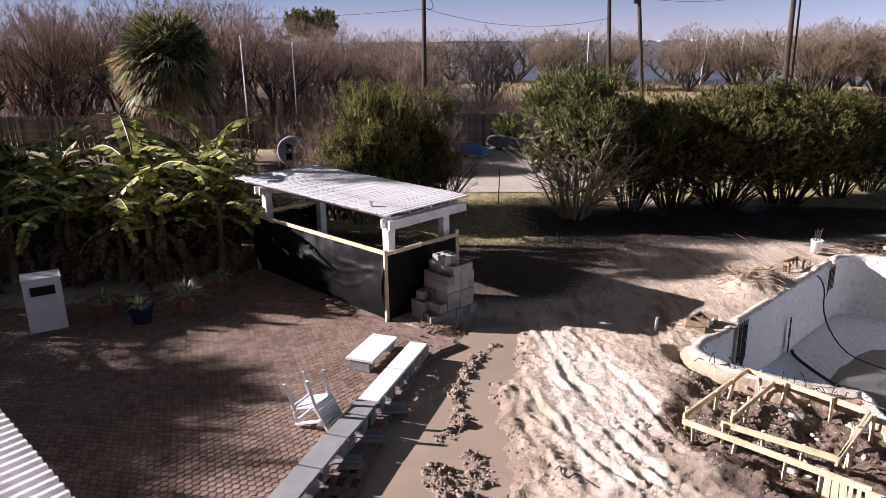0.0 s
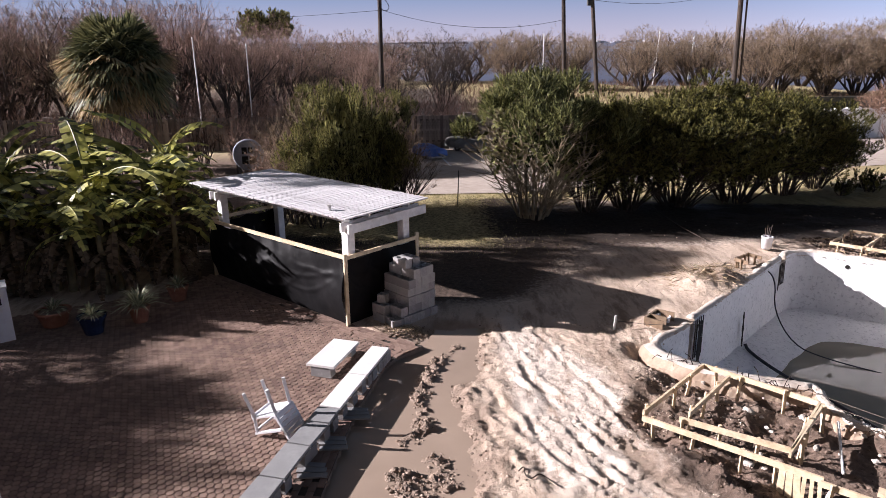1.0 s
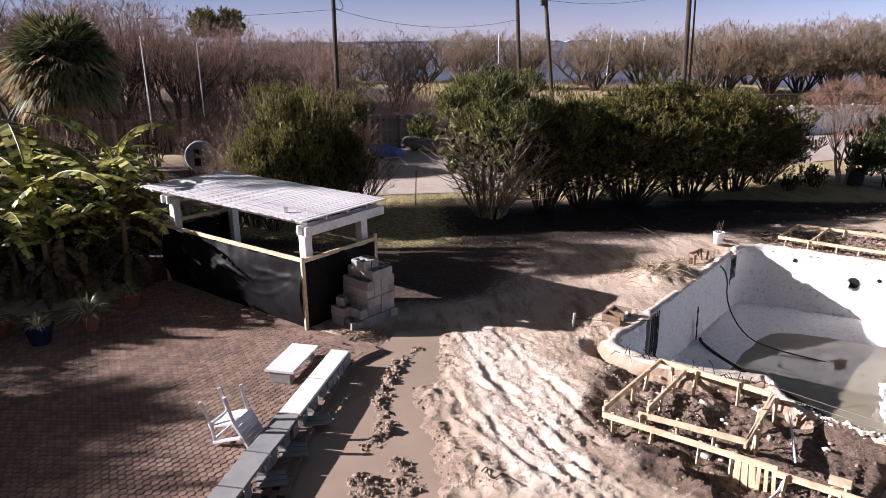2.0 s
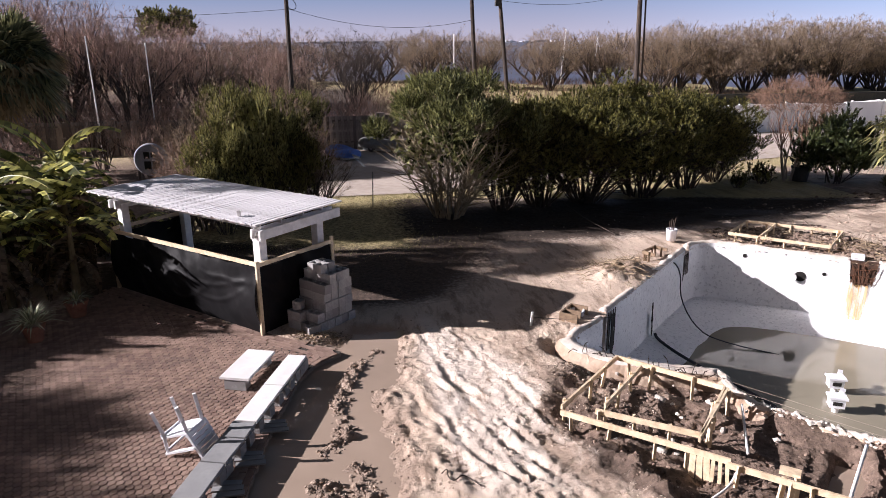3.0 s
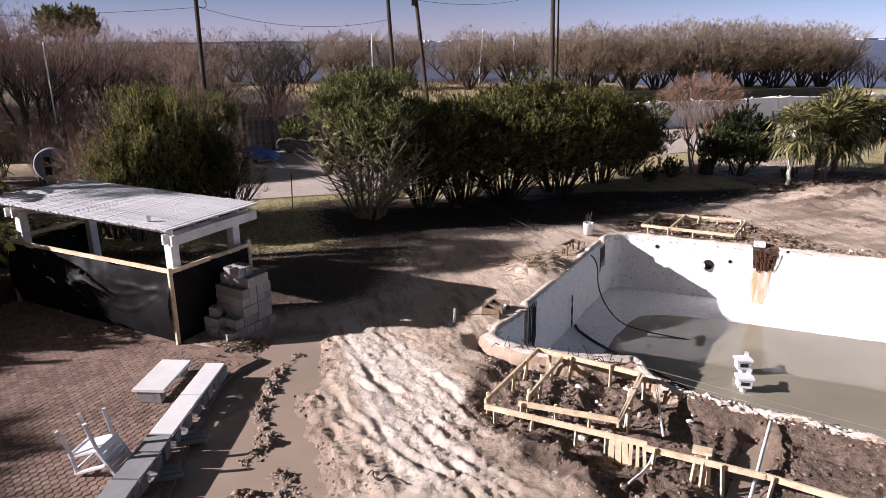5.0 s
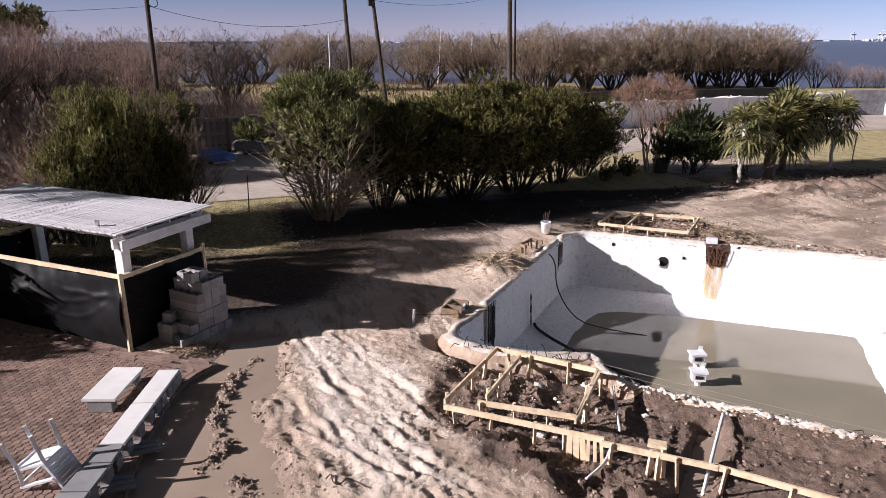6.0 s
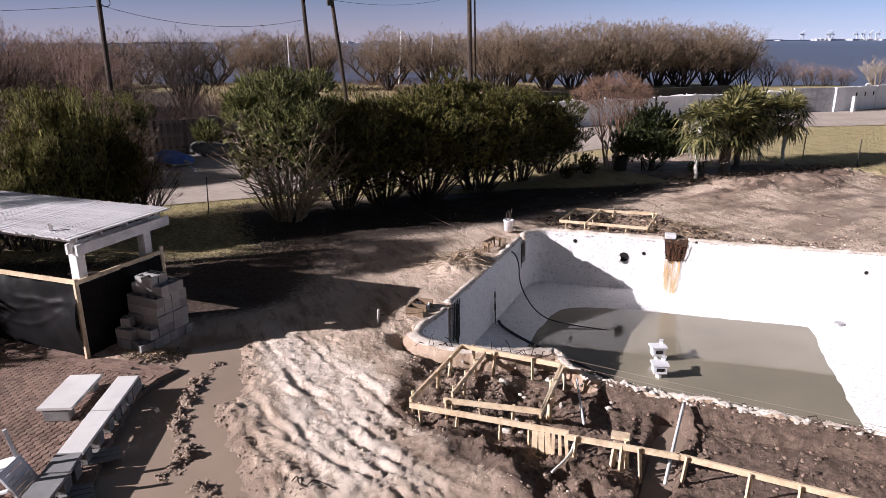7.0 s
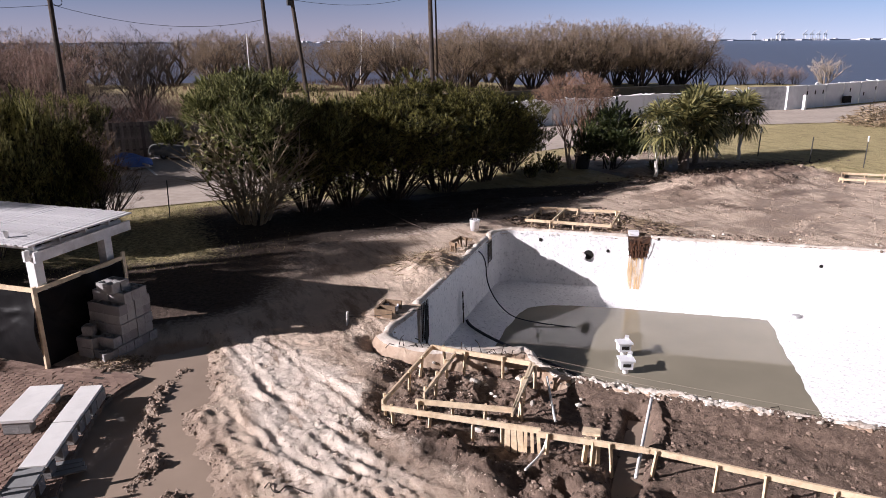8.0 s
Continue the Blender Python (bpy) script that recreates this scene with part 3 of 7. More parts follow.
def ground_height(x, y):
    near = 1 - smooth01(np.hypot(x - 8, y - 12), 22, 34)
    h = near * ((fbm(x * 0.5, y * 0.5, 1) - 0.47) * 0.14 + (fbm(x * 2.3, y * 2.3, 5) - 0.47) * (0.05 - 0.02 * smooth01(x, 11, 15)) + (fbm(x * 5.5, y * 5.5, 9, 3) - 0.43) * 0.05)
    # wheel ruts that run along the churned clay
    for k, pts in enumerate(([(1.7, 13.2), (2.0, 11.0), (2.5, 8.6), (2.9, 5.0)], [(2.4, 13.0), (2.8, 11.2), (3.4, 8.8), (4.2, 6.0)],
                             [(1.15, 10.9), (1.5, 9.4), (2.0, 6.5)], [(0.95, 9.9), (1.25, 8.3), (1.6, 6.0)], [(1.95, 11.4), (2.2, 9.2), (2.6, 8.5), (3.1, 7.5), (3.7, 6.6)], [(1.5, 11.2), (1.75, 9.0), (2.2, 8.1), (2.8, 7.0)])):
        d = line_distance(x + 0.25 * (fbm(x * 1.3, y * 1.3, 13 + k) - 0.47), y, pts)
        deep = np.clip(fbm(x * 0.9 + k, y * 0.9, 17) * 2.6 - 0.75, 0, 1)
        h = h - 0.035 * deep * np.exp(-(d / 0.065) ** 2) + 0.022 * deep * np.exp(-((d - 0.14) / 0.06) ** 2)
    # torn crumbs and scrapes on the clay, drawn out the way the machine went
    clay = smooth01(x, 0.75, 1.2) * (1 - smooth01(x, 5.2, 6.2)) * smooth01(y, 3, 4) * (1 - smooth01(y, 13.2, 14.5))
    across, along = 0.9 * x + 0.43 * y, 0.9 * y - 0.43 * x
    warp = fbm(x * 0.9, y * 0.9, 23) * 1.4
    scrape = fbm(across * 6.0 + warp, along * 1.7, 21)
    crumb = fbm(across * 9.5 + warp, along * 3.4, 27, 4)
    grit = fbm(x * 17.0, y * 17.0, 28, 2)
    torn = np.abs(fbm(across * 9.0 + warp, along * 4.6, 24, 3) - 0.44)
    loose = np.clip(fbm(x * 1.1, y * 1.1, 29) * 2.6 - 0.75, 0.12, 1)
    h = h + clay * (0.022 * loose * (np.abs(scrape - 0.47) * -2.2 + 0.2) + 0.08 * loose * np.clip(crumb - 0.43, -0.05, 1) + 0.11 * (0.3 + loose) * np.clip(grit - 0.38, 0, 1) - 0.34 * loose * np.clip(0.07 - torn, 0, 1))
    # a few narrow gouges
    pick = random.Random(66)
    spots = [(2.26, 10.4, 0.42), (2.95, 12.5, 0.55), (1.73, 10.75, 0.5)] + [(pick.uniform(1.3, 4.2), pick.uniform(6.0, 12.4), pick.uniform(0.3, 0.75)) for _ in range(11)]
    for gx, gy, turn in spots:
        a = (x - gx) * math.cos(turn) + (y - gy) * math.sin(turn) + 0.12 * (fbm(x * 5, y * 5, 31) - 0.47)
        b = (y - gy) * math.cos(turn) - (x - gx) * math.sin(turn)
        wide, long = pick.uniform(0.035, 0.06), pick.uniform(0.15, 0.4)
        h = h - pick.uniform(0.015, 0.035) * np.exp(-(a / wide) ** 2 - (b / long) ** 2) + 0.03 * np.exp(-((a - 2 * wide) / wide) ** 2 - (b / long) ** 2)
    # cleated track of a small machine
    d = line_distance(x, y, [(0.68, 9.98), (0.98, 9.29), (1.41, 8.76), (1.9, 7.85)])
    h = h + np.exp(-(d / 0.16) ** 4) * (0.026 * np.sin((across * 0.35 + along * 0.94) * 44) - 0.02) + 0.03 * np.exp(-((d - 0.24) / 0.07) ** 2) * loose
    # the flooded lane beside the patio
    wet = inside(x, y, PUDDLE_RIM)
    d = line_distance(x, y, PUDDLE_RIM, True)
    d = np.where(wet, d, -d)
    lane = smooth01(d + 0.3 * (fbm(x * 3, y * 3, 37) - 0.47) + 0.16 * (fbm(x * 11, y * 11, 38) - 0.47), -0.42, 0.24)
    h = h * (1 - 0.75 * lane) - 0.135 * lane
    # crumbled bank on the far side of the flooded lane
    d = line_distance(x + 0.2 * (fbm(x * 4, y * 4, 39) - 0.47), y, [(px + 0.2, py) for px, py in PUDDLE_RIGHT])
    h = h + 0.1 * np.exp(-(d / 0.2) ** 2) * np.clip(fbm(x * 9, y * 9, 36, 5) * 2.4 - 0.75, 0, 1) * np.clip(fbm(x * 1.7, y * 1.7, 40) * 3 - 0.9, 0, 1) * smooth01(y, 4, 6) * (1 - smooth01(y, 12.6, 13.6))
    for pts, wide in ((RIDGE, 0.19), (RIDGE2, 0.2)):
        d = line_distance(x, y, pts)
        h = h + 0.15 * np.exp(-(d / wide) ** 2) * np.clip(fbm(x * 2.3, y * 2.3, 35) * 4.5 - 1.2, 0.6, 1) * np.clip(fbm(x * 12, y * 12, 33) * 2.6 - 0.72, 0, 1)
    # black soil dug over beside the pool
    dug = np.where(inside(x, y, DUG), smooth01(line_distance(x, y, DUG, True), 0, 0.5), 0)
    dug = dug * smooth01(line_distance(x, y, POOL, True), 0.25, 0.8)
    h = h + dug * (-0.15 + 0.2 * (fbm(x * 2.2, y * 2.2, 41) - 0.42) + 0.1 * (fbm(x * 6, y * 6, 44, 3) - 0.42) + 0.22 * np.clip(fbm(x * 13, y * 12, 45, 3) - 0.38, 0, 1) * np.clip(fbm(x * 1.6, y * 1.6, 47) * 3 - 0.9, 0.15, 1) - 0.2 * np.clip(0.05 - np.abs(fbm(x * 5, y * 5, 46, 3) - 0.44), 0, 1))
    flat = np.where(inside(x, y, [(6.9, 7.9), (9.6, 5.6), (12, 2.5), (10, 1.0), (6.4, 5.6), (5.9, 6.8)]), 1, 0)
    h = h * (1 - 0.5 * dug * flat) - dug * flat * 0.12
    # rough strip of spoil below the palms
    h = h + 0.2 * np.exp(-((y - 20.6) / 1.3) ** 2) * smooth01(x, 17, 20) * np.clip(fbm(x * 2.4, y * 2.4, 54) * 2 - 0.7, 0, 1)
    # soil cut away below the rounded end of the pool
    d = line_distance(x, y, [(4.45, 11.9), (4.6, 11.6), (5.5, 10.75), (6.5, 10.1), (6.75, 9.3)])
    h = h - 0.25 * np.exp(-(d / 0.42) ** 4)
    d = line_distance(x, y, [(px - 0.3, py - 0.3) for px, py in NEAR_EDGE])
    h = h - 0.06 * np.exp(-(d / 0.35) ** 4)
    # the flooded trench, and rough soil thrown up in front of the forms
    h = h - 0.26 * np.exp(-(line_distance(x, y, TRENCH) / 0.24) ** 4)
    d = line_distance(x, y, [(3.95, 8.15), (4.5, 7.2), (4.95, 6.5), (5.2, 5.9)])
    h = h + 0.34 * np.exp(-(d / 0.55) ** 2) * np.clip(fbm(x * 3.2, y * 3.2, 52) * 1.9 - 0.35, 0, 1)
    d = line_distance(x, y, [(5.9, 5.6), (6.6, 4.9), (7.4, 4.0)])
    h = h + 0.26 * np.exp(-(d / 0.45) ** 2) * np.clip(fbm(x * 3.4, y * 3.4, 53) * 1.9 - 0.4, 0, 1)
    # spoil heaps
    for cx, cy, r, top in ((7.0, 15.6, 0.75, 0.28), (7.6, 16.0, 0.6, 0.25), (14.8, 16.2, 0.8, 0.22), (3.9, 10.6, 0.6, 0.12), (-0.15, 13.1, 0.45, 0.05), (-0.75, 13.2, 0.5, 0.04), (22, 20.5, 1.5, 0.25), (25, 20.5, 1.6, 0.3), (28, 21, 1.2, 0.22)):
        d = np.hypot(x - cx, y - cy)
        h = h + top * np.exp(-(d / r) ** 2) * (0.5 + fbm(x * 3.5, y * 3.5, 51))
    # flat under the paving and the roads, falling away under the bay
    patio = inside(x, y, PATIO_EDGE)
    h = np.where(patio, -0.03, h)
    road = smooth01(y, 25.6, 26.4) * (1 - smooth01(np.abs(x), 80, 100))
    h = h * (1 - road) - 0.02 * road
    out = 0.55 * x + 0.83 * y
    h = h - 4.0 * smooth01(out, 104, 116)
    return h


def soils(x, y):
    """Red: black soil. Green: grass. Blue: pale silt."""
    dug = np.where(inside(x, y, DUG), smooth01(line_distance(x, y, DUG, True), -0.2, 0.35), 0)
    mulch = 0.8 * np.clip(fbm(x * 0.8, y * 1.4, 57) * 3 - 1.25, 0, 1) * smooth01(x + 0.4 * y, 24, 27) * smooth01(y, 14, 17) + np.exp(-((x - 25.0) / 5.0) ** 2 - ((y - 22.8) / 2.4) ** 2) * 0.9
    heap = mulch + 0.8 * np.exp(-(np.hypot(x - 13.3, y - 18.2) / 1.5) ** 2) + 0.7 * np.exp(-(np.hypot(x - 15.2, y - 16.3) / 0.9) ** 2) + 0.75 * np.exp(-(np.hypot((x + 0.6) / 1.4, y - 13.0) / 0.45) ** 2) + np.exp(-(np.hypot(x - 5.2, y - 5.9) / 1.0) ** 2) + np.exp(-(line_distance(x, y, [(4.0, 8.0), (4.5, 7.1), (5.2, 5.9)]) / 0.6) ** 2)
    lane = np.exp(-(np.minimum(line_distance(x, y, RIDGE), line_distance(x, y, RIDGE2)) / 0.3) ** 2) * 0.45
    dug = dug * (1 - 0.75 * np.exp(-(line_distance(x, y, [(3.8, 10.7), (4.7, 10.2), (5.6, 9.9)]) / 0.6) ** 2) * np.clip(fbm(x * 1.8, y * 1.8, 62) * 3 - 0.7, 0, 1))
    red = np.clip(dug + heap + lane, 0, 1)
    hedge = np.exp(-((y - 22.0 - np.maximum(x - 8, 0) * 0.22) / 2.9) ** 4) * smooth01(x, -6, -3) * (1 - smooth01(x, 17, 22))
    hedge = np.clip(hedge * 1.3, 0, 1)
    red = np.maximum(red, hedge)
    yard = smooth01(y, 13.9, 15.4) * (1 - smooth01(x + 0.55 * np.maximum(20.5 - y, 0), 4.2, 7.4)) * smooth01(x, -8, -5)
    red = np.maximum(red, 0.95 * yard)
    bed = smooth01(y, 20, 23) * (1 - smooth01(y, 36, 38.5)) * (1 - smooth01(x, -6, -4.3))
    # litter also paints the thicket's shade, as dark soil behind the fence
    litter = smooth01(y, 39, 41) * (1 - smooth01(y, 88, 100)) * (1 - smooth01(x, 2, 8))
    green = smooth01(y + 0.18 * np.abs(x - 3), 25.2, 26.4) * (x < 20)
    green = np.maximum(green, smooth01(x + 0.5 * y, 37.5, 40) * smooth01(x, 25, 27))
    green = np.maximum(green, smooth01(y, 28, 31))
    green = green * (1 - 0.9 * np.exp(-((x - 25.0) / 5.0) ** 2 - ((y - 23.4) / 2.6) ** 2))
    back = smooth01(y + 0.3 * x, 18.6, 20.5) * (1 - smooth01(x, 1.5, 3.5)) * 0.62
    green = np.maximum(green, back)
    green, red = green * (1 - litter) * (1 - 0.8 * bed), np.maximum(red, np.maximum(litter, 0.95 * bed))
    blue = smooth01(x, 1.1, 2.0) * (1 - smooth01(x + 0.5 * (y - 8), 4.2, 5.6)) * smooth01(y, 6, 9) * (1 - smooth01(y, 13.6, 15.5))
    # hedge and yard take the near-black soil: dark mulch and mud plus painted shade
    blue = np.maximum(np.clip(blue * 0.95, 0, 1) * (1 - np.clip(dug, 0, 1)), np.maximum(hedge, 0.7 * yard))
    # wet mud round the flooded lane, drawn out along the ruts
    d = line_distance(x, y, PUDDLE_RIM, True)
    d = np.where(inside(x, y, PUDDLE_RIM), d, -d)
    wet = smooth01(d + 1.1 * (fbm(x * 1.5, y * 0.7, 58) - 0.47), -0.6, 0.1) * (1 - smooth01(y, 13.2, 15.0)) * 0.95
    wet = np.maximum(wet, np.exp(-(line_distance(x, y, TRENCH) / 0.35) ** 2))
    wet = np.maximum(wet, 0.95 * np.clip(fbm(x * 0.6, y * 1.3, 59) * 3.8 - 1.4, 0, 1) * smooth01(x + 0.6 * y, 21, 25) * (1 - smooth01(x + 0.5 * y, 37.5, 40)))
    wet = np.maximum(wet, 0.85 * np.exp(-(line_distance(x, y, [(2.9, 8.9), (3.4, 8.0), (4.0, 6.8)]) / 0.5) ** 2) * np.clip(fbm(x * 1.6, y * 1.1, 60) * 3 - 0.8, 0, 1))
    wet = np.maximum(wet, 0.9 * np.exp(-(line_distance(x, y, [(3.7, 10.6), (4.6, 10.2), (5.6, 9.9)]) / 0.5) ** 2))
    straw = np.exp(-((x + 0.75) ** 2 + (y - 13.15) ** 2) / 0.55)
    red = np.maximum(red, straw * 0.35)
    return red, green, blue, wet


def spaced(lo, mid, hi, fine, step, far, growth=1.25):
    inner = list(np.arange(lo, mid, fine)) + list(np.arange(mid, hi + 1e-6, step))
    up, s = [], step
    while (up[-1] if up else hi) < far:
        s *= growth
        up.append((up[-1] if up else hi) + s)
    down, s = [], step
    while (down[-1] if down else lo) > -far:
        s *= growth
        down.append((down[-1] if down else lo) - s)
    return np.array(down[::-1] + inner + up)


def build_ground():
    xs, ys = spaced(-1.6, 9.4, 29.0, 0.04, 0.1, 4500), spaced(4.2, 14.2, 26.0, 0.04, 0.1, 4500)
    gx, gy = np.meshgrid(xs, ys)
    z = ground_height(gx, gy)
    nx, ny = len(xs), len(ys)
    cx, cy = (gx[:-1, :-1] + gx[1:, 1:]) / 2, (gy[:-1, :-1] + gy[1:, 1:]) / 2
    keep = ~inside(cx, cy, POOL)
    idx = np.arange(nx * ny).reshape(ny, nx)
    quads = np.stack([idx[:-1, :-1], idx[:-1, 1:], idx[1:, 1:], idx[1:, :-1]], -1)[keep]
    me = bpy.data.meshes.new("ground")
    me.from_pydata(np.stack([gx, gy, z], -1).reshape(-1, 3).tolist(), [], quads.tolist())
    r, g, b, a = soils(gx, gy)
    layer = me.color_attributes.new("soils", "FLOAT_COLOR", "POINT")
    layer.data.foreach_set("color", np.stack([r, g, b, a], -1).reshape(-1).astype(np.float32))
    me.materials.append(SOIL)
    me.polygons.foreach_set("use_smooth", [True] * len(me.polygons))
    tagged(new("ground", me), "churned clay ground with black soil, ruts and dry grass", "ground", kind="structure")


build_ground()


def flat_sheet(name, pts, z, mat, label, category):
    s = Shape()
    s.add([(x, y, z) for x, y in pts], [tuple(range(len(pts)))])
    return solid(name, s, mat, label, category, kind="structure")


flat_sheet("water_puddle", [(-1.95, 4.0), (-1.6, 6.4), (-1.45, 8.2), (-1.2, 10.0), (-0.9, 11.4), (-0.6, 12.1), (-0.1, 12.6), (0.2, 13.1), (0.5, 13.9), (1.4, 13.7), (1.5, 12.0), (1.25, 8.5), (0.9, 6.0), (0.2, 4.0)],
           -0.095, PUDDLE, "still brown muddy puddle along the patio edge", "puddle")
flat_sheet("water_bay", [(-4400, 3060), (-300, 345), (0, 131), (150, 31), (400, -136), (4400, -2780), (4400, 4400), (-4400, 4400)], -1.1, SEA, "calm grey-blue bay water reaching the horizon", "water")
flat_sheet("parking_lot", [(-7, 26.6), (3.7, 26.75), (12.0, 29.6), (22.8, 31.9), (22.8, 38.6), (4, 39.0), (-7, 39.0)], 0.012, ASPHALT, "pale worn parking pavement in front of the fence", "pavement")
flat_sheet("road", [(22.8, 31.9), (40.2, 35.0), (51.1, 32.1), (90, 28.0), (90, 43.5), (54.5, 41.0), (47.9, 41.9), (22.8, 40.6)], 0.016, ASPHALT, "pale concrete road running past a low white wall", "road")
flat_sheet("road_track", [(4, 54), (9, 56.5), (21, 58.5), (27, 62.5), (20, 64), (12, 62), (3, 58)], 0.016, ASPHALT, "pale track crossing the dry field", "road")

# ---- swimming pool ----
U = (Vector(FAR_B) - Vector(FAR_A)).normalized()


def rim_height(p):
    x, y = p
    z = 0.03 + 0.06 * math.exp(-((x - 10.5) ** 2 + (y - 17) ** 2) / 16)
    low = float(line_distance(np.array(x), np.array(y), NEAR_EDGE))
    z -= 0.05 * (1 - float(smooth01(np.array(low), 0.3, 0.8)))
    for cx, cy, r, drop in ((14.1, 15.5, 0.3, 0.6), (5.83, 13.28, 0.2, 1.0), (10.0, 17.5, 0.16, 0.6)):
        if math.hypot(x - cx, y - cy) < r:
            z -= drop
    return z


def build_pool():
    pool = thing("swimming_pool", "empty white plastered pool under repair, its rim broken away", "swimming pool", kind="structure")
    loop = resample(POOL, 0.075, True)
    n = len(loop)
    rng = random.Random(4)
    wall, rim = Shape(), Shape()
    rings = [[] for _ in range(13)]
    rim_rings = [[] for _ in range(6)]
    for i, p in enumerate(loop):
        d = (loop[(i + 1) % n] - loop[i - 1]).normalized()
        out = Vector((-d.y, d.x))
        top = rim_height(p)
        near_side = 1 - float(smooth01(line_distance(np.array(p.x), np.array(p.y), NEAR_EDGE), 0.2, 0.6))
        jag = (0.035 + 0.06 * near_side) * (float(fbm(np.array(i * 0.27), np.array(2.0), 63)) - 0.47) * 2
        wide = 0.2 - 0.08 * near_side + (0.12 + 0.08 * near_side) * (float(fbm(np.array(i * 0.3), np.array(7.0), 64)) - 0.47)
        if float(line_distance(np.array(p.x), np.array(p.y), [(6.6, 10.6), (5.6, 11.0), (4.7, 11.8)])) < 0.3:
            wide += 0.16
        for k, z in enumerate(np.linspace(0, 1, 13)):
            h = top - 0.02 + (-2.0 - top) * z
            bulge = 0.025 * (fbm(np.array(i * 0.22), np.array(k * 0.8), 61) - 0.47) * 2 + (0.16 * max(0, z - 0.75) * 4 * -1 if z > 0.75 else 0)
            rings[k].append((p.x + out.x * bulge, p.y + out.y * bulge, h))
        rough = 0.010 + 0.024 * near_side
        for k, (off, dz) in enumerate(((0.0, -0.03), (0.02, 0.02 + jag * 0.6), (wide * 0.5, 0.05 + jag), (wide * 0.9, 0.0 + jag), (wide + 0.05, -0.14 + jag), (wide + 0.1, -0.6))):
            rim_rings[k].append((p.x + out.x * (off + rng.uniform(-rough, rough)), p.y + out.y * (off + rng.uniform(-rough, rough)), top + dz + rng.uniform(-rough, rough)))
    for shape, rr in ((wall, rings), (rim, rim_rings)):
        shape.v = [q for ring in rr for q in ring]
        shape.f = [(k * n + i, k * n + (i + 1) % n, (k + 1) * n + (i + 1) % n, (k + 1) * n + i) for k in range(len(rr) - 1) for i in range(n)]
    part("pool_wall", wall, PLASTER, pool, smooth=True)
    skirt = Shape()
    skirt.v, rim.f, skirt.f = list(rim.v), rim.f[:3 * n], rim.f[3 * n:]
    edge = part("rim", rim, GUNITE, pool, "rough broken pale gunite rim", smooth=True)
    part("outer_face", skirt, RAW_GUNITE, edge, "raw tan concrete face of the rim")
    step = 0.16
    xs, ys = np.arange(3.5, 26.5, step), np.arange(-3, 19.5, step)
    gx, gy = np.meshgrid(xs, ys)
    d = line_distance(gx, gy, POOL, True) * np.where(inside(gx, gy, POOL), 1, -1)
    u = (gx - FAR_A[0]) * U.x + (gy - FAR_A[1]) * U.y
    left = ((gx - 5.95) * 0.707 - (gy - 13.45) * 0.707).clip(0.01)
    far = ((gx - FAR_A[0]) * U.y - (gy - FAR_A[1]) * U.x).clip(0.01)
    d = np.where(d > 0, np.minimum(d, (left ** -2 + far ** -2) ** -0.5 * 1.06), d)
    z = -1.62 - 0.30 * smooth01(d, 0.0, 1.7) - 0.45 * smooth01(d, 1.4, 3.2)
    z = np.maximum(z, -1.9 + 0.12 * (u - 6.2)) + (fbm(gx * 2, gy * 2, 71) - 0.47) * 0.03
    floor = Shape()
    idx = np.arange(gx.size).reshape(gx.shape)
    quads = np.stack([idx[:-1, :-1], idx[:-1, 1:], idx[1:, 1:], idx[1:, :-1]], -1)[(d[:-1, :-1] > -0.25)]
    floor.v, floor.f = np.stack([gx, gy, z], -1).reshape(-1, 3).tolist(), quads.tolist()
    part("pool_floor", floor, PLASTER, pool, smooth=True)
    # drilled holes and pipe stubs in the far wall
    nrm = Vector((-U.y, U.x, 0)) * -1
    for x, y, z, r in ((12.92, 16.44, -0.6, 0.15), (13.38, 16.08, -0.44, 0.05), (11.75, 17.36, -0.2, 0.06), (18.12, 12.36, -0.52, 0.055)):
        s = Shape()
        c = Vector((x, y, z))
        s.tube([c - nrm * 0.05, c + nrm * 0.012], r, 14)
        part("hole", s, HOLE, pool, "dark round hole in the wall")
    s = Shape()
    c = Vector((12.78, 16.55, -0.62))
    s.tube([c - nrm * 0.05, c + nrm * 0.14], 0.1, 14)
    part("pipe_stub", s, PVC, pool, "short white pipe stub")
    s = Shape()
    c = Vector((16.9, 12.0, -1.72))
    s.lathe([(0.0, 0.03), (0.12, 0.03), (0.14, 0.0), (0.14, -0.1)], 14, c)
    part("drain", s, GREY_METAL, pool, "round grey floor drain")
    # rust run below the gap in the far wall
    s = Shape()
    rng2 = random.Random(8)
    lengths = [0.3, 0.75, 1.0, 1.12, 1.2, 1.12, 1.24, 1.1, 1.2, 0.8, 0.35]
    for k, l in enumerate(lengths):
        a = Vector((13.84, 15.72, 0)) + U.to_3d() * (0.05 * k) + nrm * 0.033
        s.v += [(a.x, a.y, -0.6), (a.x, a.y, -0.62 - l)]
    s.f = [(2 * k, 2 * k + 2, 2 * k + 3, 2 * k + 1) for k in range(len(lengths) - 1)]
    part("rust_run", s, RUST_STAIN, pool, "ochre rust run on the plaster")
    # dark strips where the wall was cut open along old joints
    for a, b, w in (((7.95, 15.47, -0.66), (8.0, 15.5, -1.62), 0.17), ((6.05, 13.58, -0.05), (6.08, 13.6, -1.6), 0.3), ((9.62, 17.1, -0.02), (9.62, 17.1, -0.75), 0.13)):
        s = Shape()
        m = Vector((0.707, 0.707, 0))
        inn = Vector((0.707, -0.707, 0)) * 0.1
        va, vb = Vector(a) + inn, Vector(b) + inn
        pts = []
        for k in range(9):
            q = va.lerp(vb, k / 8)
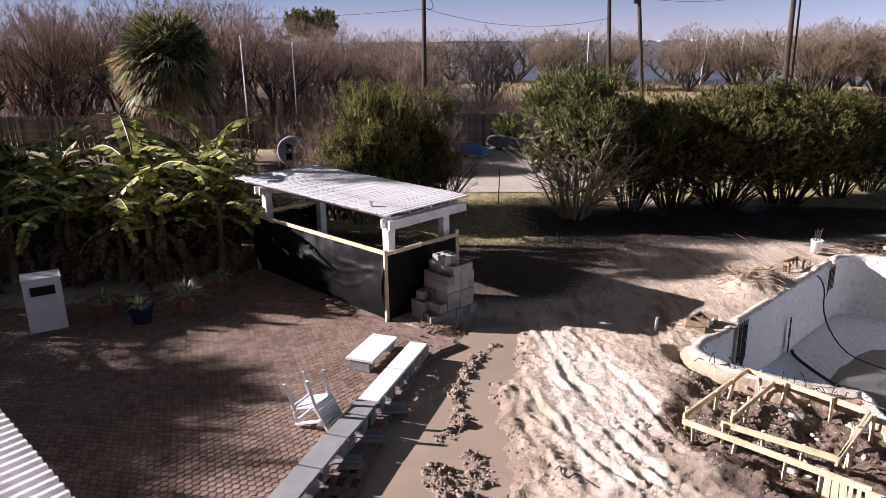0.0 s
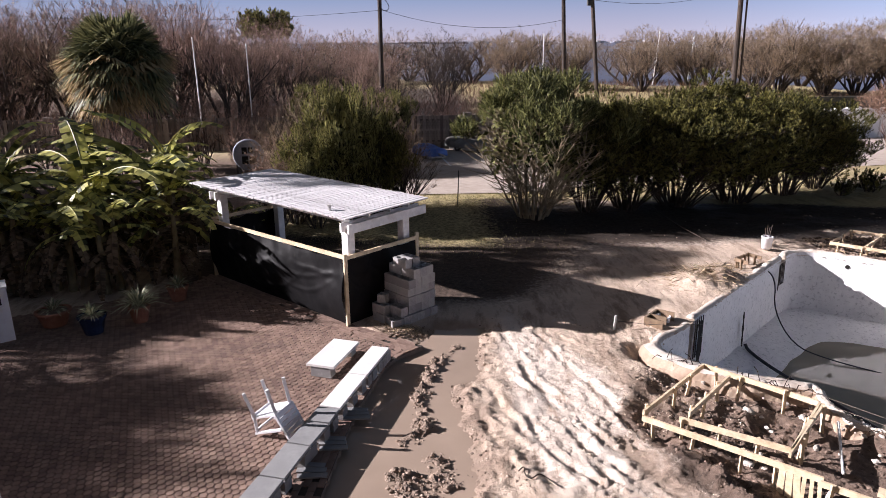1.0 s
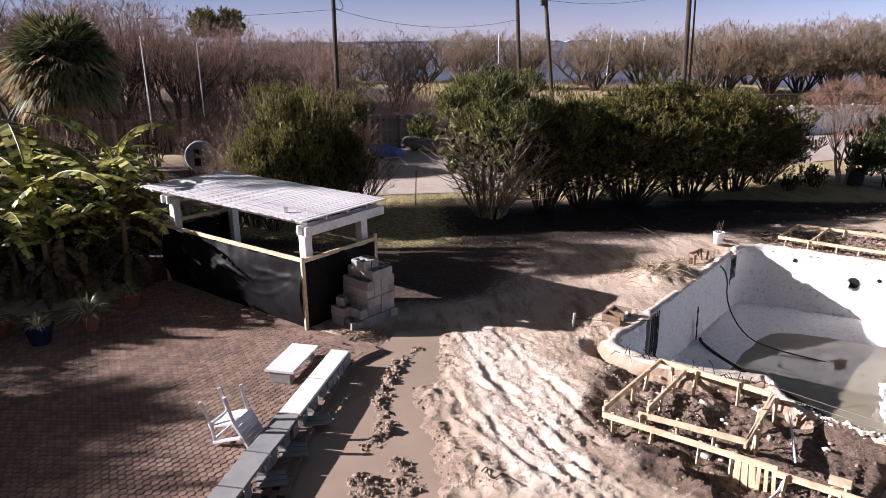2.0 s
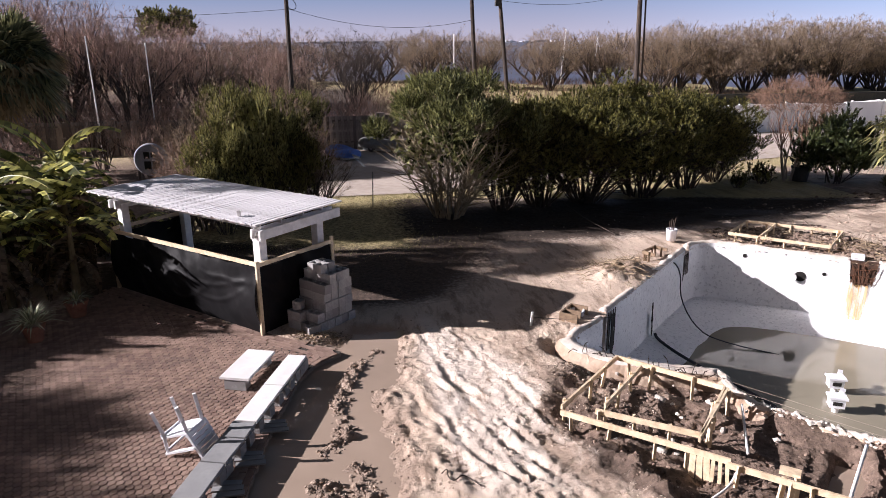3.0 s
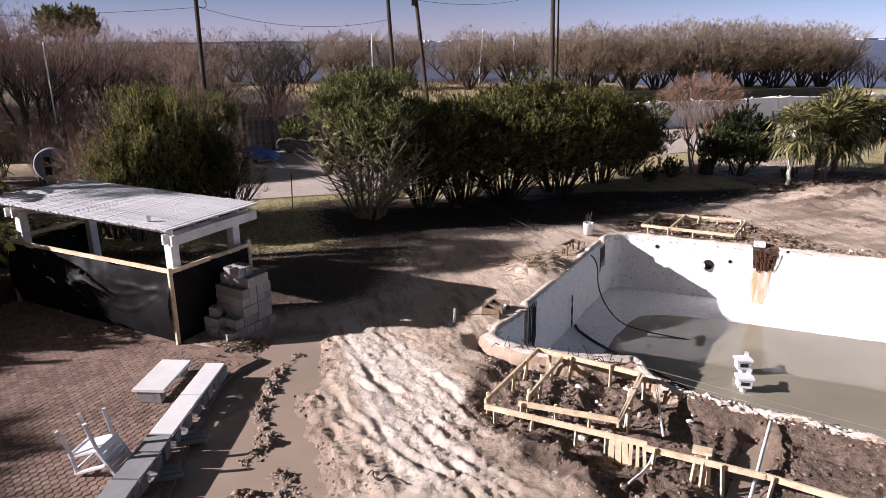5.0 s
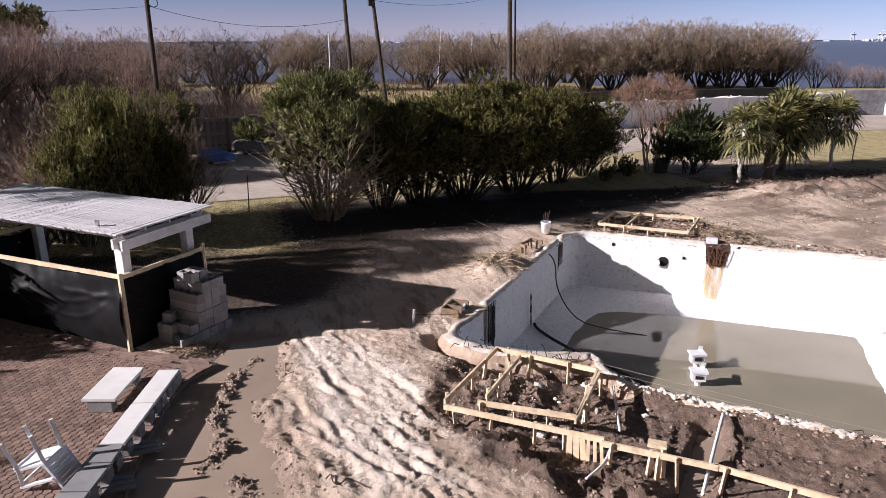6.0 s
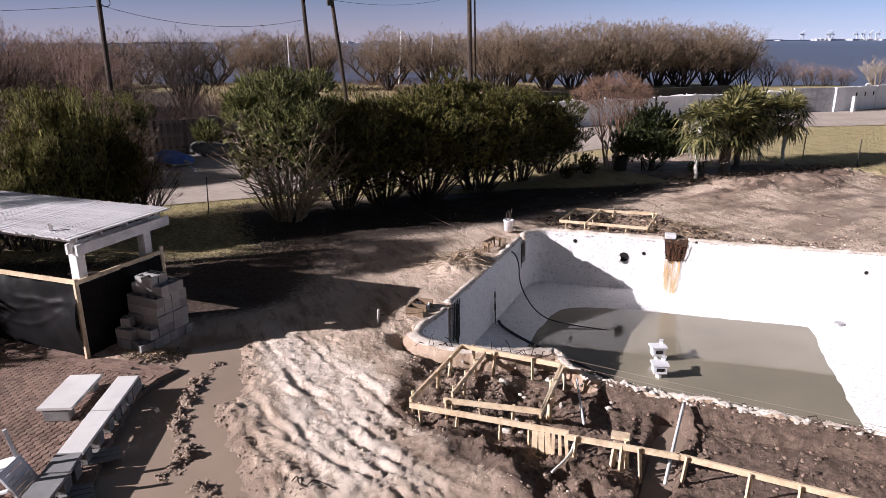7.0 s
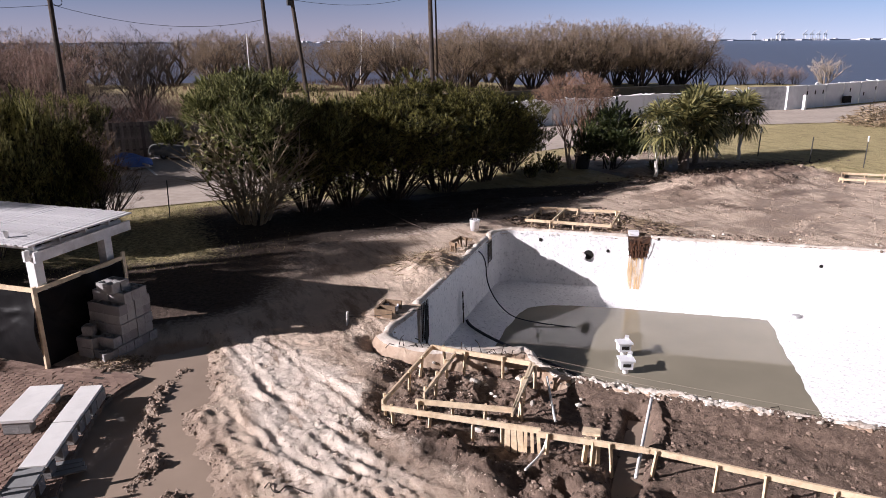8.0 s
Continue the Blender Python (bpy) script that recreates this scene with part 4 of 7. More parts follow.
            ww = w * (0.35 + 0.25 * math.sin(k * 2.1) + 0.4 * math.sin(math.pi * (k + 1) / 10))
            pts.append((q - m * ww / 2, q + m * ww / 2))
        s.add([q for pr in pts for q in pr], [(2 * k, 2 * k + 1, 2 * k + 3, 2 * k + 2) for k in range(8)])
        part("cut", s, HOLE, pool, "dark slot cut in the plaster")
    for base in ((6.0, 13.55), (9.72, 17.2)):
        for k in range(5):
            s = Shape()
            x, y = base[0] + 0.07 * k - 0.1, base[1] + 0.07 * k - 0.12
            s.tube([(x + .06, y - .06, -0.9 if base[0] < 7 else -0.6), (x + .05, y - .05, 0.02)], 0.012, 5)
            part("rebar", s, DARK_STEEL, pool, "dark exposed rebar")
    # soil shows in the gap of the far wall
    s = Shape()
    a = Vector((13.86, 15.7, 0)) + nrm * 0.02
    torn = [(-0.04, 0.06), (0.3, 0.06), (0.62, 0.06), (0.6, -0.12), (0.55, -0.2), (0.57, -0.38), (0.5, -0.5), (0.42, -0.66), (0.3, -0.58), (0.2, -0.7), (0.1, -0.62), (0.06, -0.42), (-0.02, -0.36), (0.02, -0.18)]
    face = [a + U.to_3d() * w + Vector((0, 0, z)) for w, z in torn]
    back = [q - nrm * 0.12 for q in face]
    s.add(face + back, [tuple(range(len(torn)))] + [(k, (k + 1) % len(torn), len(torn) + (k + 1) % len(torn), len(torn) + k) for k in range(len(torn))])
    part("gap", s, GAP_SOIL, pool, "brown soil showing in the broken gap")
    # rebar in the rusty gap
    for k in range(7):
        s = Shape()
        p = Vector((13.9, 15.67, 0)) + U.to_3d() * (0.08 * k + rng2.uniform(-.02, .02))
        lean = U.to_3d() * rng2.uniform(-.14, .14)
        s.tube([p + Vector((0, 0, -0.6)) + nrm * 0.04, p + lean * 0.4 + Vector((0, 0, -0.3)) + nrm * 0.07, p + lean + Vector((0, 0, rng2.uniform(-.12, .06))) + nrm * 0.05], 0.011, 5)
        part("rebar", s, RUST, pool, "rusty exposed rebar")
    for k in range(3):
        s = Shape()
        p = Vector((13.86, 15.7, -0.14 - 0.2 * k + rng2.uniform(-.03, .03))) + nrm * 0.05
        s.tube([p, p + U.to_3d() * 0.28 + Vector((0, 0, rng2.uniform(-.05, .05))), p + U.to_3d() * 0.55 + Vector((0, 0, rng2.uniform(-.06, .06)))], 0.012, 5)
        part("rebar", s, RUST, pool, "rusty exposed rebar")
    # bent rebar along the broken near rim
    rng3 = random.Random(12)
    pts = resample(NEAR_EDGE, 0.16)
    for i, p in enumerate(pts):
        s = Shape()
        q = Vector((p.x + rng3.uniform(-.12, .05), p.y + rng3.uniform(-.12, .05), -0.2))
        a = rng3.uniform(-0.6, 0.6)
        e = q + Vector((0.3 * math.cos(a - 0.7), 0.3 * math.sin(a - 0.7), rng3.uniform(0.05, 0.2)))
        s.tube([q, (q + e) / 2 + Vector((0, 0, 0.1)), e, e + Vector((rng3.uniform(-.1, .1), rng3.uniform(-.1, .1), -0.12))], 0.009, 4)
        part("rebar", s, DARK_STEEL, pool, "bent dark rebar")
    for i in range(26):
        s = Shape()
        f = i / 25
        p = Vector((4.75, 11.7, 0.08)).lerp(Vector((6.7, 10.3, 0.05)), f) + Vector((-0.2, -0.2, 0))
        e = p + Vector((rng3.uniform(-.25, .25), rng3.uniform(-.25, .1), rng3.uniform(-.15, .28)))
        s.tube([p, (p + e) / 2 + Vector((0, 0, .06)), e], 0.008, 4)
        part("rebar", s, DARK_STEEL, pool, "bent dark rebar")
    return pool


build_pool()
s = Shape()
s.add([(x, y, WATER_Z) for x, y in reversed(POOL)], [tuple(range(len(POOL)))])
solid("water_pool", s, POOL_WATER, "still murky water in the pool bottom", "water", kind="structure")


def curve_tube(name, pts, r, mat, label, category, n=6, smooth=True):
    pts = [Vector(p) for p in pts]
    for _ in range(2):
        out = [pts[0]]
        for a, b in zip(pts, pts[1:]):
            out += [a.lerp(b, .25), a.lerp(b, .75)]
        pts = out + [pts[-1]]
    s = Shape()
    s.tube(pts, r, n)
    return solid(name, s, mat, label, category, smooth=smooth)


curve_tube("hose", [(9.0, 16.75, 0.1), (9.35, 16.55, -0.2), (9.25, 16.3, -1.0), (9.5, 15.6, -1.68), (10.0, 15.0, -1.78), (11.0, 14.3, -1.86)], 0.018, HOSE, "black hose hanging down the pool wall into the water", "hose")
curve_tube("hose", [(8.12, 15.35, -1.5), (8.15, 15.25, -1.62), (8.3, 14.5, -1.68), (8.6, 13.6, -1.72), (9.0, 12.8, -1.78), (9.3, 11.9, -1.83)], 0.04, HOSE, "thick dark pipe lying along the pool floor", "hose")


def float_box(x, y, z, turn):
    t = thing("skimmer_box", "white plastic skimmer box standing in the pool water", "skimmer", "skimmers in the pool", at=(x, y, z), turn=turn)
    s = Shape()
    s.box((0, 0, 0.165), (0.3, 0.24, 0.2))
    body = part("body", s, PLASTIC_WHITE, t)
    s = Shape()
    s.box((0, 0, 0.29), (0.38, 0.3, 0.045))
    part("lid", s, PLASTIC_WHITE, t)
    s = Shape()
    s.beam((0.1, 0.1, 0.33), (0.2, 0.34, 0.3), 0.1, 0.05)
    part("bracket", s, PLASTIC_WHITE, t)
    s = Shape()
    s.tube([(0, 0, -0.35), (0, 0, 0.08)], 0.07, 10)
    part("pipe", s, PVC, t)
    s = Shape()
    s.box((0, -0.124, 0.17), (0.18, 0.012, 0.08))
    part("weir_opening", s, HOLE, body, "dark slot")
    return t


float_box(11.0, 12.3, -1.76, -20)
float_box(10.45, 11.55, -1.78, -25)

# ---- lumber forms ----
rngF = random.Random(30)


def board_form(name, label, lines, top, stake_every=0.75, mat=LUMBER, depth=0.088):
    t = thing(name, label, "formwork", "lumber forms round the pool")
    for a, b in lines:
        a3, b3 = Vector((a[0], a[1], top + (a[2] if len(a) > 2 else 0))), Vector((b[0], b[1], top + (b[2] if len(b) > 2 else 0)))
        s = Shape()
        lift = Vector((0, 0, -depth / 2))
        s.beam(a3 + lift, b3 + lift, 0.036, depth)
        part("board", s, mat, t)
        d = (b3 - a3)
        side = Vector((-d.y, d.x, 0)).normalized() * 0.042
        k = max(1, int(d.length / stake_every))
        for i in range(k + 1):
            p = a3.lerp(b3, (i + 0.25 * rngF.uniform(0.2, 1.6)) / (k + 1)) + side * rngF.choice((-1, 1))
            lean = Vector((rngF.uniform(-.06, .06), rngF.uniform(-.06, .06), 0))
            s = Shape()
            s.beam(p + Vector((0, 0, rngF.uniform(-0.02, 0.03))), p + lean + Vector((0, 0, -top - 0.28)), 0.035, 0.045, up=(1, 0, 0))
            part("stake", s, mat, t)
    return t


board_form("step_form", "square form of new pine boards on stakes", [((3.46, 9.2), (5.03, 10.75)), ((5.03, 10.75), (6.34, 9.34)), ((6.34, 9.34), (5.22, 8.08)), ((6.36, 9.28), (5.14, 7.98)), ((3.95, 9.0), (5.22, 8.08)), ((4.15, 9.12), (5.3, 10.3))], 0.3)
board_form("deck_form", "long line of pine form boards nailed to stakes", [((3.41, 9.09), (5.3, 7.42)), ((5.22, 7.36), (6.4, 6.32)), ((6.38, 6.36), (8.3, 4.15)), ((8.26, 4.2), (10.5, 1.6))], 0.28, 0.8)
s = board_form("step_form", "form of weathered boards behind the pool rim", [((11.75, 18.3), (13.75, 16.45)), ((13.75, 16.45), (15.2, 17.8)), ((15.2, 17.8), (13.1, 19.5)), ((13.1, 19.5), (11.75, 18.3)), ((12.4, 17.75), (13.8, 19.0))], 0.26)
board_form("skimmer_form", "small box of weathered lumber beside the pool", [((8.35, 16.9), (8.9, 17.3)), ((8.9, 17.3), (9.1, 16.95)), ((8.35, 16.9), (8.55, 16.55))], 0.28, 0.4, OLD_LUMBER)
board_form("corner_form", "low form of pale new boards at the lawn edge", [((27.3, 18.5), (29.5, 16.4)), ((27.3, 18.5), (28.6, 19.4)), ((28.6, 19.4), (30.8, 17.3))], 0.2, 0.9, LUMBER)
gap = thing("stake_bundle", "bundle of pine stakes braced against the form", "stakes")
for k in range(6):
    s = Shape()
    p = Vector((4.92 + 0.07 * k, 7.74 - 0.06 * k, 0.19))
    s.beam(p, p + Vector((0.02 * (k % 3) - 0.02, -0.04, -0.34 - 0.03 * (k % 3))), 0.02, 0.085 if k < 3 else 0.05, up=(0.7, -0.6, 0))
    part("stake", s, LUMBER, gap)
br = thing("form_brace", "three pine stakes nailed round a block", "brace")
for dx, dy in ((0, 0), (0.1, 0.05), (-0.05, 0.1)):
    s = Shape()
    s.beam((5.84 + dx, 6.84 + dy, 0.27), (5.78 + dx * 1.4, 6.78 + dy * 1.2, -0.2), 0.045, 0.07, up=(1, 0, 0))
    part("stake", s, LUMBER, br)
s = Shape()
s.box((5.93, 7.03, 0.27), (0.26, 0.16, 0.05), Matrix.Rotation(-0.7, 3, "Z"))
part("cap", s, LUMBER, br)

# pipes, strings, stakes
curve_tube("pvc_pipe", [(7.73, 7.76, 0.02), (6.85, 6.93, 0.00), (6.11, 6.23, -0.06)], 0.026, PVC, "long white pipe lying across the trench", "pipe")
curve_tube("pvc_pipe", [(6.42, 8.95, 0.16), (6.15, 8.4, 0.04), (5.86, 7.85, 0.02)], 0.022, PVC, "white pipe leaning down into the trench", "pipe")
curve_tube("pvc_pipe", [(5.45, 7.45, 0.08), (5.2, 7.2, 0.02), (4.78, 7.0, -0.02)], 0.02, PVC, "dirty white pipe stub in the soil", "pipe")
flat_sheet("trench_water", [(7.33, 7.83), (7.6, 7.6), (7.5, 7.38), (6.95, 6.9), (6.28, 6.28), (5.8, 5.9), (5.58, 6.15), (5.98, 6.55), (6.62, 7.16), (7.12, 7.62)], -0.33, PUDDLE, "narrow flooded trench under the form", "puddle")
for z in (0.3, 0.34):
    curve_tube("string_line", [(6.3, 9.35 + (z - .3) * 6, z), (8.3, 7.0 + (z - .3) * 6, z - 0.05), (12.0, 3.0, z - 0.05)], 0.003, PALE_BARK, "taut pale mason string over the pool rim", "string", 4)
s = Shape()
s.beam((4.05, 13.0, -0.1), (4.08, 13.0, 0.32), 0.03, 0.045, up=(1, 0, 0))
solid("survey_stake", s, WHITE_WOOD, "short pale wooden stake driven into clay", "stake")
curve_tube("string_line", [(4.1, 13.0, 0.2), (4.9, 12.85, 0.14), (5.9, 12.9, 0.12)], 0.006, DARK_METAL, "dark string from the stake to the pool", "string", 4)
def white_bucket(at, label):
    t = thing("bucket", label, "bucket", "white buckets by the pool", at=at)
    s = Shape()
    s.lathe([(0.0, 0.0), (0.13, 0.0), (0.155, 0.32), (0.165, 0.33), (0.165, 0.36), (0.14, 0.36), (0.125, 0.04), (0.0, 0.04)], 20)
    body = part("body", s, PLASTIC_WHITE, t, smooth=True)
    s = Shape()
    s.tube([(0.16 * math.cos(a), 0.16 * math.sin(a) * 0.9, 0.33 - 0.13 * math.sin(a)) for a in [math.pi * k / 10 for k in range(11)]], 0.005, 4)
    part("handle", s, GREY_METAL, body, "thin wire handle")
    return t


white_bucket((5.22, 13.38, -0.22), "white plastic bucket beside the broken pool wall")
crate = thing("skimmer_form", "dark old board box sunk beside the pool wall", "formwork", "lumber forms round the pool")
for a, b in (((4.75, 13.15), (5.15, 13.6)), ((5.15, 13.6), (5.45, 13.35)), ((4.75, 13.15), (5.05, 12.9)), ((4.9, 13.35), (5.2, 13.1))):
    s = Shape()
    s.beam((*a, 0.1), (*b, 0.1), 0.04, 0.22)
    part("board", s, OLD_LUMBER, crate)
bucket = white_bucket((9.95, 18.4, 0.06), "white plastic bucket of rods by the pool corner")
for k in range(4):
    s = Shape()
    s.tube([(0.03 * k - .05, 0.02 * k, 0.05), (0.09 * k - .12, 0.05 * k - .06, 0.62 + 0.05 * (k % 2))], 0.012, 5)
    part("rod", s, DARK_STEEL, bucket, "dark steel rod in the bucket")
s = Shape()
s.box((14.05, 15.75, 0.1), (0.3, 0.22, 0.2), Matrix.Rotation(-0.6, 3, "Z"))
solid("skimmer_box", s, PLASTIC_WHITE, "white plastic skimmer set in the pool rim gap", "skimmer", "skimmers in the pool")

# ---- slatted pavilion ----
PA, PB = Vector((-1.50, 13.66, 0)), Vector((-5.2, 17.12, 0))
LONG = (PB - PA).normalized()
DEEP = Vector((0.665, 0.747, 0))
PD, PC = PA + DEEP * 1.95, PB + DEEP * 1.95


def build_pavilion():
    t = thing("pavilion", "open white wooden pavilion with a flat slatted roof", "pavilion")
    for p in (PA, PB, PC, PD):
        q = p + DEEP * 0.12 * (1 if p in (PA, PB) else -1) + LONG * 0.12 * (1 if p in (PA, PD) else -1)
        s = Shape()
        s.box((q.x, q.y, 1.05), (0.19, 0.19, 2.2), Matrix.Rotation(math.atan2(LONG.y, LONG.x), 3, "Z"))
        part("post", s, WHITE_WOOD, t)
    for a, b in ((PA, PD), (PB, PC)):
        for off in (-0.12, 0.12):
            s = Shape()
            o = LONG * off + Vector((0, 0, 2.13))
            s.beam(a - DEEP * 0.08 + o, b + DEEP * 0.38 + o, 0.05, 0.2)
            part("header", s, WHITE_WOOD, t)
    for f in (0.03, 0.33, 0.66, 0.97):
        a = PA.lerp(PD, f) - LONG * 0.02
        s = Shape()
        s.beam(a + Vector((0, 0, 2.285)), a + LONG * 5.85 + Vector((0, 0, 2.285)), 0.045, 0.11)
        part("joist", s, WHITE_WOOD, t)
    corner = Vector((-1.44, 13.51, 2.365)) + LONG * 0.03 - DEEP * 0.1
    count = 92
    rng = random.Random(3)
    slat = Shape()
    slat.box((1.3, 0, 0), (2.6, 0.057, 0.03))
    me = slat.mesh("slat", SLAT_WOOD)
    ang = math.degrees(math.atan2(DEEP.y, DEEP.x))
    for k in range(count):
        p = corner + LONG * (6.1 * k / count)
        ob = part("slat", me, SLAT_WOOD, t)
        ob.matrix_basis = pose(p.x + rng.uniform(-.02, .02), p.y + rng.uniform(-.02, .02), p.z + rng.uniform(-.004, .004), 0, 0, ang + rng.uniform(-.15, .15))
    return t


build_pavilion()
s = Shape()
s.lathe([(0.0, 0.0), (0.034, 0.0), (0.046, 0.115), (0.049, 0.115), (0.049, 0.12), (0.042, 0.118), (0.031, 0.01), (0.0, 0.01)], 18, (-1.92, 14.25, 2.383))
solid("cup", s, PVC, "small white cup standing on the slatted roof", "cup", smooth=True)


def sheet_side(a, b, top_a, top_b, sag, seed):
    """A hanging sheet with folds that swing from the rail."""
    s = Shape()
    nu, nv = 96, 34
    side = (b - a).normalized()
    out = Vector((side.y, -side.x, 0))
    length = (b - a).length
    for j in range(nv + 1):
        for i in range(nu + 1):
            f, g = i / nu, j / nv
            top = top_a + (top_b - top_a) * f - 0.05 * abs(math.sin(f * math.pi * 2.0))
            z = top * (1 - g) + 0.02 * g
            fold = 0.10 * math.sin(f * length * 2.1 + g * 3.1 + seed) * g * (1 - g) * 2 + 0.03 * math.sin(f * length * 9 - g * 7 + seed) * (1 - g) + 0.12 * math.sin(g * math.pi) * sag
            fold += 0.05 * (float(fbm(np.array(f * length * 2 + seed), np.array(g * 4 - f * 5), 81)) - 0.47)
            for k, (at0, at1, low, deep) in enumerate(((0.0, 0.36, 0.30, 0.05), (0.0, 0.55, 0.55, 0.16), (0.3, 1.0, 0.42, 0.12), (0.42, 1.0, 0.66, 0.05), (0.62, 1.0, 0.28, 0.2), (0.1, 0.8, 0.8, 0.06))):
                ff = (f - at0) / (at1 - at0)
                if 0 < ff < 1:
                    line = deep + (low - deep) * math.sin(math.pi * ff) ** 0.8 + 0.012 * math.sin(17 * f + k)
                    fold += 0.028 * math.sin(math.pi * ff) * math.exp(-((g - line) / 0.028) ** 2)
            p = a.lerp(b, f) + out * fold
            s.v.append((p.x, p.y, z))
    s.f = [(j * (nu + 1) + i, j * (nu + 1) + i + 1, (j + 1) * (nu + 1) + i + 1, (j + 1) * (nu + 1) + i) for j in range(nv) for i in range(nu)]
    return s


def build_screen():
    t = thing("screen_fence", "black plastic sheeting hung from pine rails round the pavilion", "screen")
    a, b, d = PA - DEEP * 0.1 - LONG * 0.06, PB - DEEP * 0.1 + LONG * 0.1, PD - LONG * 0.1 + DEEP * 0.05
    a = a - DEEP * 0.02
    c = PC + LONG * 0.1
    for p, q, name in ((a, b, "front"), (a, d, "side"), (b, c, "side")):
        s = Shape()
        s.beam(p + Vector((0, 0, 1.52)), q + Vector((0, 0, 1.47 if name == "front" else 1.5)), 0.04, 0.085)
        part("rail", s, LUMBER, t)
    for p, h in ((a - DEEP * 0.035, 1.6), (b - DEEP * 0.035, 1.45), (d + DEEP * 0.04, 1.62), (c, 1.5)):
        s = Shape()
        s.beam((p.x, p.y, -0.05), (p.x, p.y, h), 0.05, 0.085, up=(DEEP.x, DEEP.y, 0))
        part("post", s, LUMBER, t)
    for p, q, ta, tb, sg, seed in ((b, a, 1.44, 1.49, 1.0, 1.0), (a, d, 1.49, 1.49, -0.2, 4.0), (c, b, 1.45, 1.43, 0.3, 6.0)):
        part("sheet", sheet_side(p, q, ta, tb, sg, seed), SHEET, t, smooth=True)


build_screen()

# ---- concrete blocks ----


def block_shape(length=0.395, width=0.195, height=0.195):
    """A hollow block with two cores, as one closed skin."""
    t = 0.032
    xs = [-length / 2, -length / 2 + t, -t / 2, t / 2, length / 2 - t, length / 2]
    ys = [-width / 2, -width / 2 + t, width / 2 - t, width / 2]
    if length < 0.25:
        xs = [-length / 2, -length / 2 + t, length / 2 - t, length / 2]
    s, seen = Shape(), {}

    def corner(x, y, z):
        if (x, y, z) not in seen:
            seen[x, y, z] = len(s.v)
            s.v.append((x, y, z))
        return seen[x, y, z]

    def face(*pts):
        s.f.append(tuple(corner(*p) for p in pts))

    low, core = 0.003, 0.05
    for i, (x0, x1) in enumerate(zip(xs, xs[1:])):
        for j, (y0, y1) in enumerate(zip(ys, ys[1:])):
            hollow = j == 1 and i % 2 == 1
            z = core if hollow else height
            face((x0, y0, z), (x1, y0, z), (x1, y1, z), (x0, y1, z))
            face((x0, y0, low), (x0, y1, low), (x1, y1, low), (x1, y0, low))
            if hollow:
                for p, q in (((x0, y0), (x1, y0)), ((x1, y0), (x1, y1)), ((x1, y1), (x0, y1)), ((x0, y1), (x0, y0))):
                    face((*p, core), (*p, height), (*q, height), (*q, core))
            if j == 0:
                face((x0, y0, low), (x1, y0, low), (x1, y0, height), (x0, y0, height))
            if j == 2:
                face((x1, y1, low), (x0, y1, low), (x0, y1, height), (x1, y1, height))
            if i == 0:
                face((x0, y1, low), (x0, y0, low), (x0, y0, height), (x0, y1, height))
            if i == len(xs) - 2:
                face((x1, y0, low), (x1, y1, low), (x1, y1, height), (x1, y0, height))
    return s


BLOCK_MESH = block_shape().mesh("concrete_block", BLOCK)
rngB = random.Random(5)


def place_block(x, y, z, turn, group, label="grey hollow concrete block with two cores", mesh=None):
    ob = new("concrete_block", mesh or BLOCK_MESH)
    ob.matrix_basis = pose(x, y, z, 0, 0, turn)
    return tagged(ob, label, "concrete block", group)


K = Vector((-0.33, 13.62))
RD, LD = Vector((0.724, 0.69)), Vector((-0.69, 0.724))
RA = math.degrees(math.atan2(RD.y, RD.x))
tiers = (((-0.15, 0.05, 0.25, 0.45, 0.65), 2, -0.13), ((0.0, 0.2, 0.4, 0.6), 2, -0.11), ((0.0, 0.2, 0.4, 0.6), 2, -0.12), ((0.01, 0.21, 0.41, 0.61), 2, -0.1),
         ((-0.03, 0.17, 0.37, 0.57), 2, -0.16), ((0.12, 0.32, 0.5), 2, -0.16), ((0.04, 0.25), 1, 0.0))
for level, (starts, rows, near) in enumerate(tiers):
    for aa in starts:
        for j in range(rows):
            p = K + RD * (aa + 0.1 + rngB.uniform(-.012, .012)) + LD * (near + 0.2 + 0.4 * j + rngB.uniform(-.012, .012))
            place_block(p.x, p.y, 0.2 * level, RA + 90 + rngB.uniform(-1.5, 1.5), "stack of concrete blocks")
for a, b, z in ((-0.27, 0.47, 0.0), (-0.27, 0.47, 0.2), (-0.27, 0.05, 0.0), (-0.11, 0.1, 0.2)):
    p = K + RD * a + LD * b
    place_block(p.x, p.y, z, RA + 90 + rngB.uniform(-4, 4), "stack of concrete blocks")
HALF = block_shape(0.195, 0.195, 0.195).mesh("half_block", BLOCK)
p = K + RD * -0.19 + LD * 0.5
place_block(p.x, p.y, 0.4, RA + 20, "stack of concrete blocks", "fluted grey half block standing on the stack", HALF)
place_block(-0.56, 13.34, 0.0, 28, "stack of concrete blocks", "pale concrete block lit on its end face", HALF)

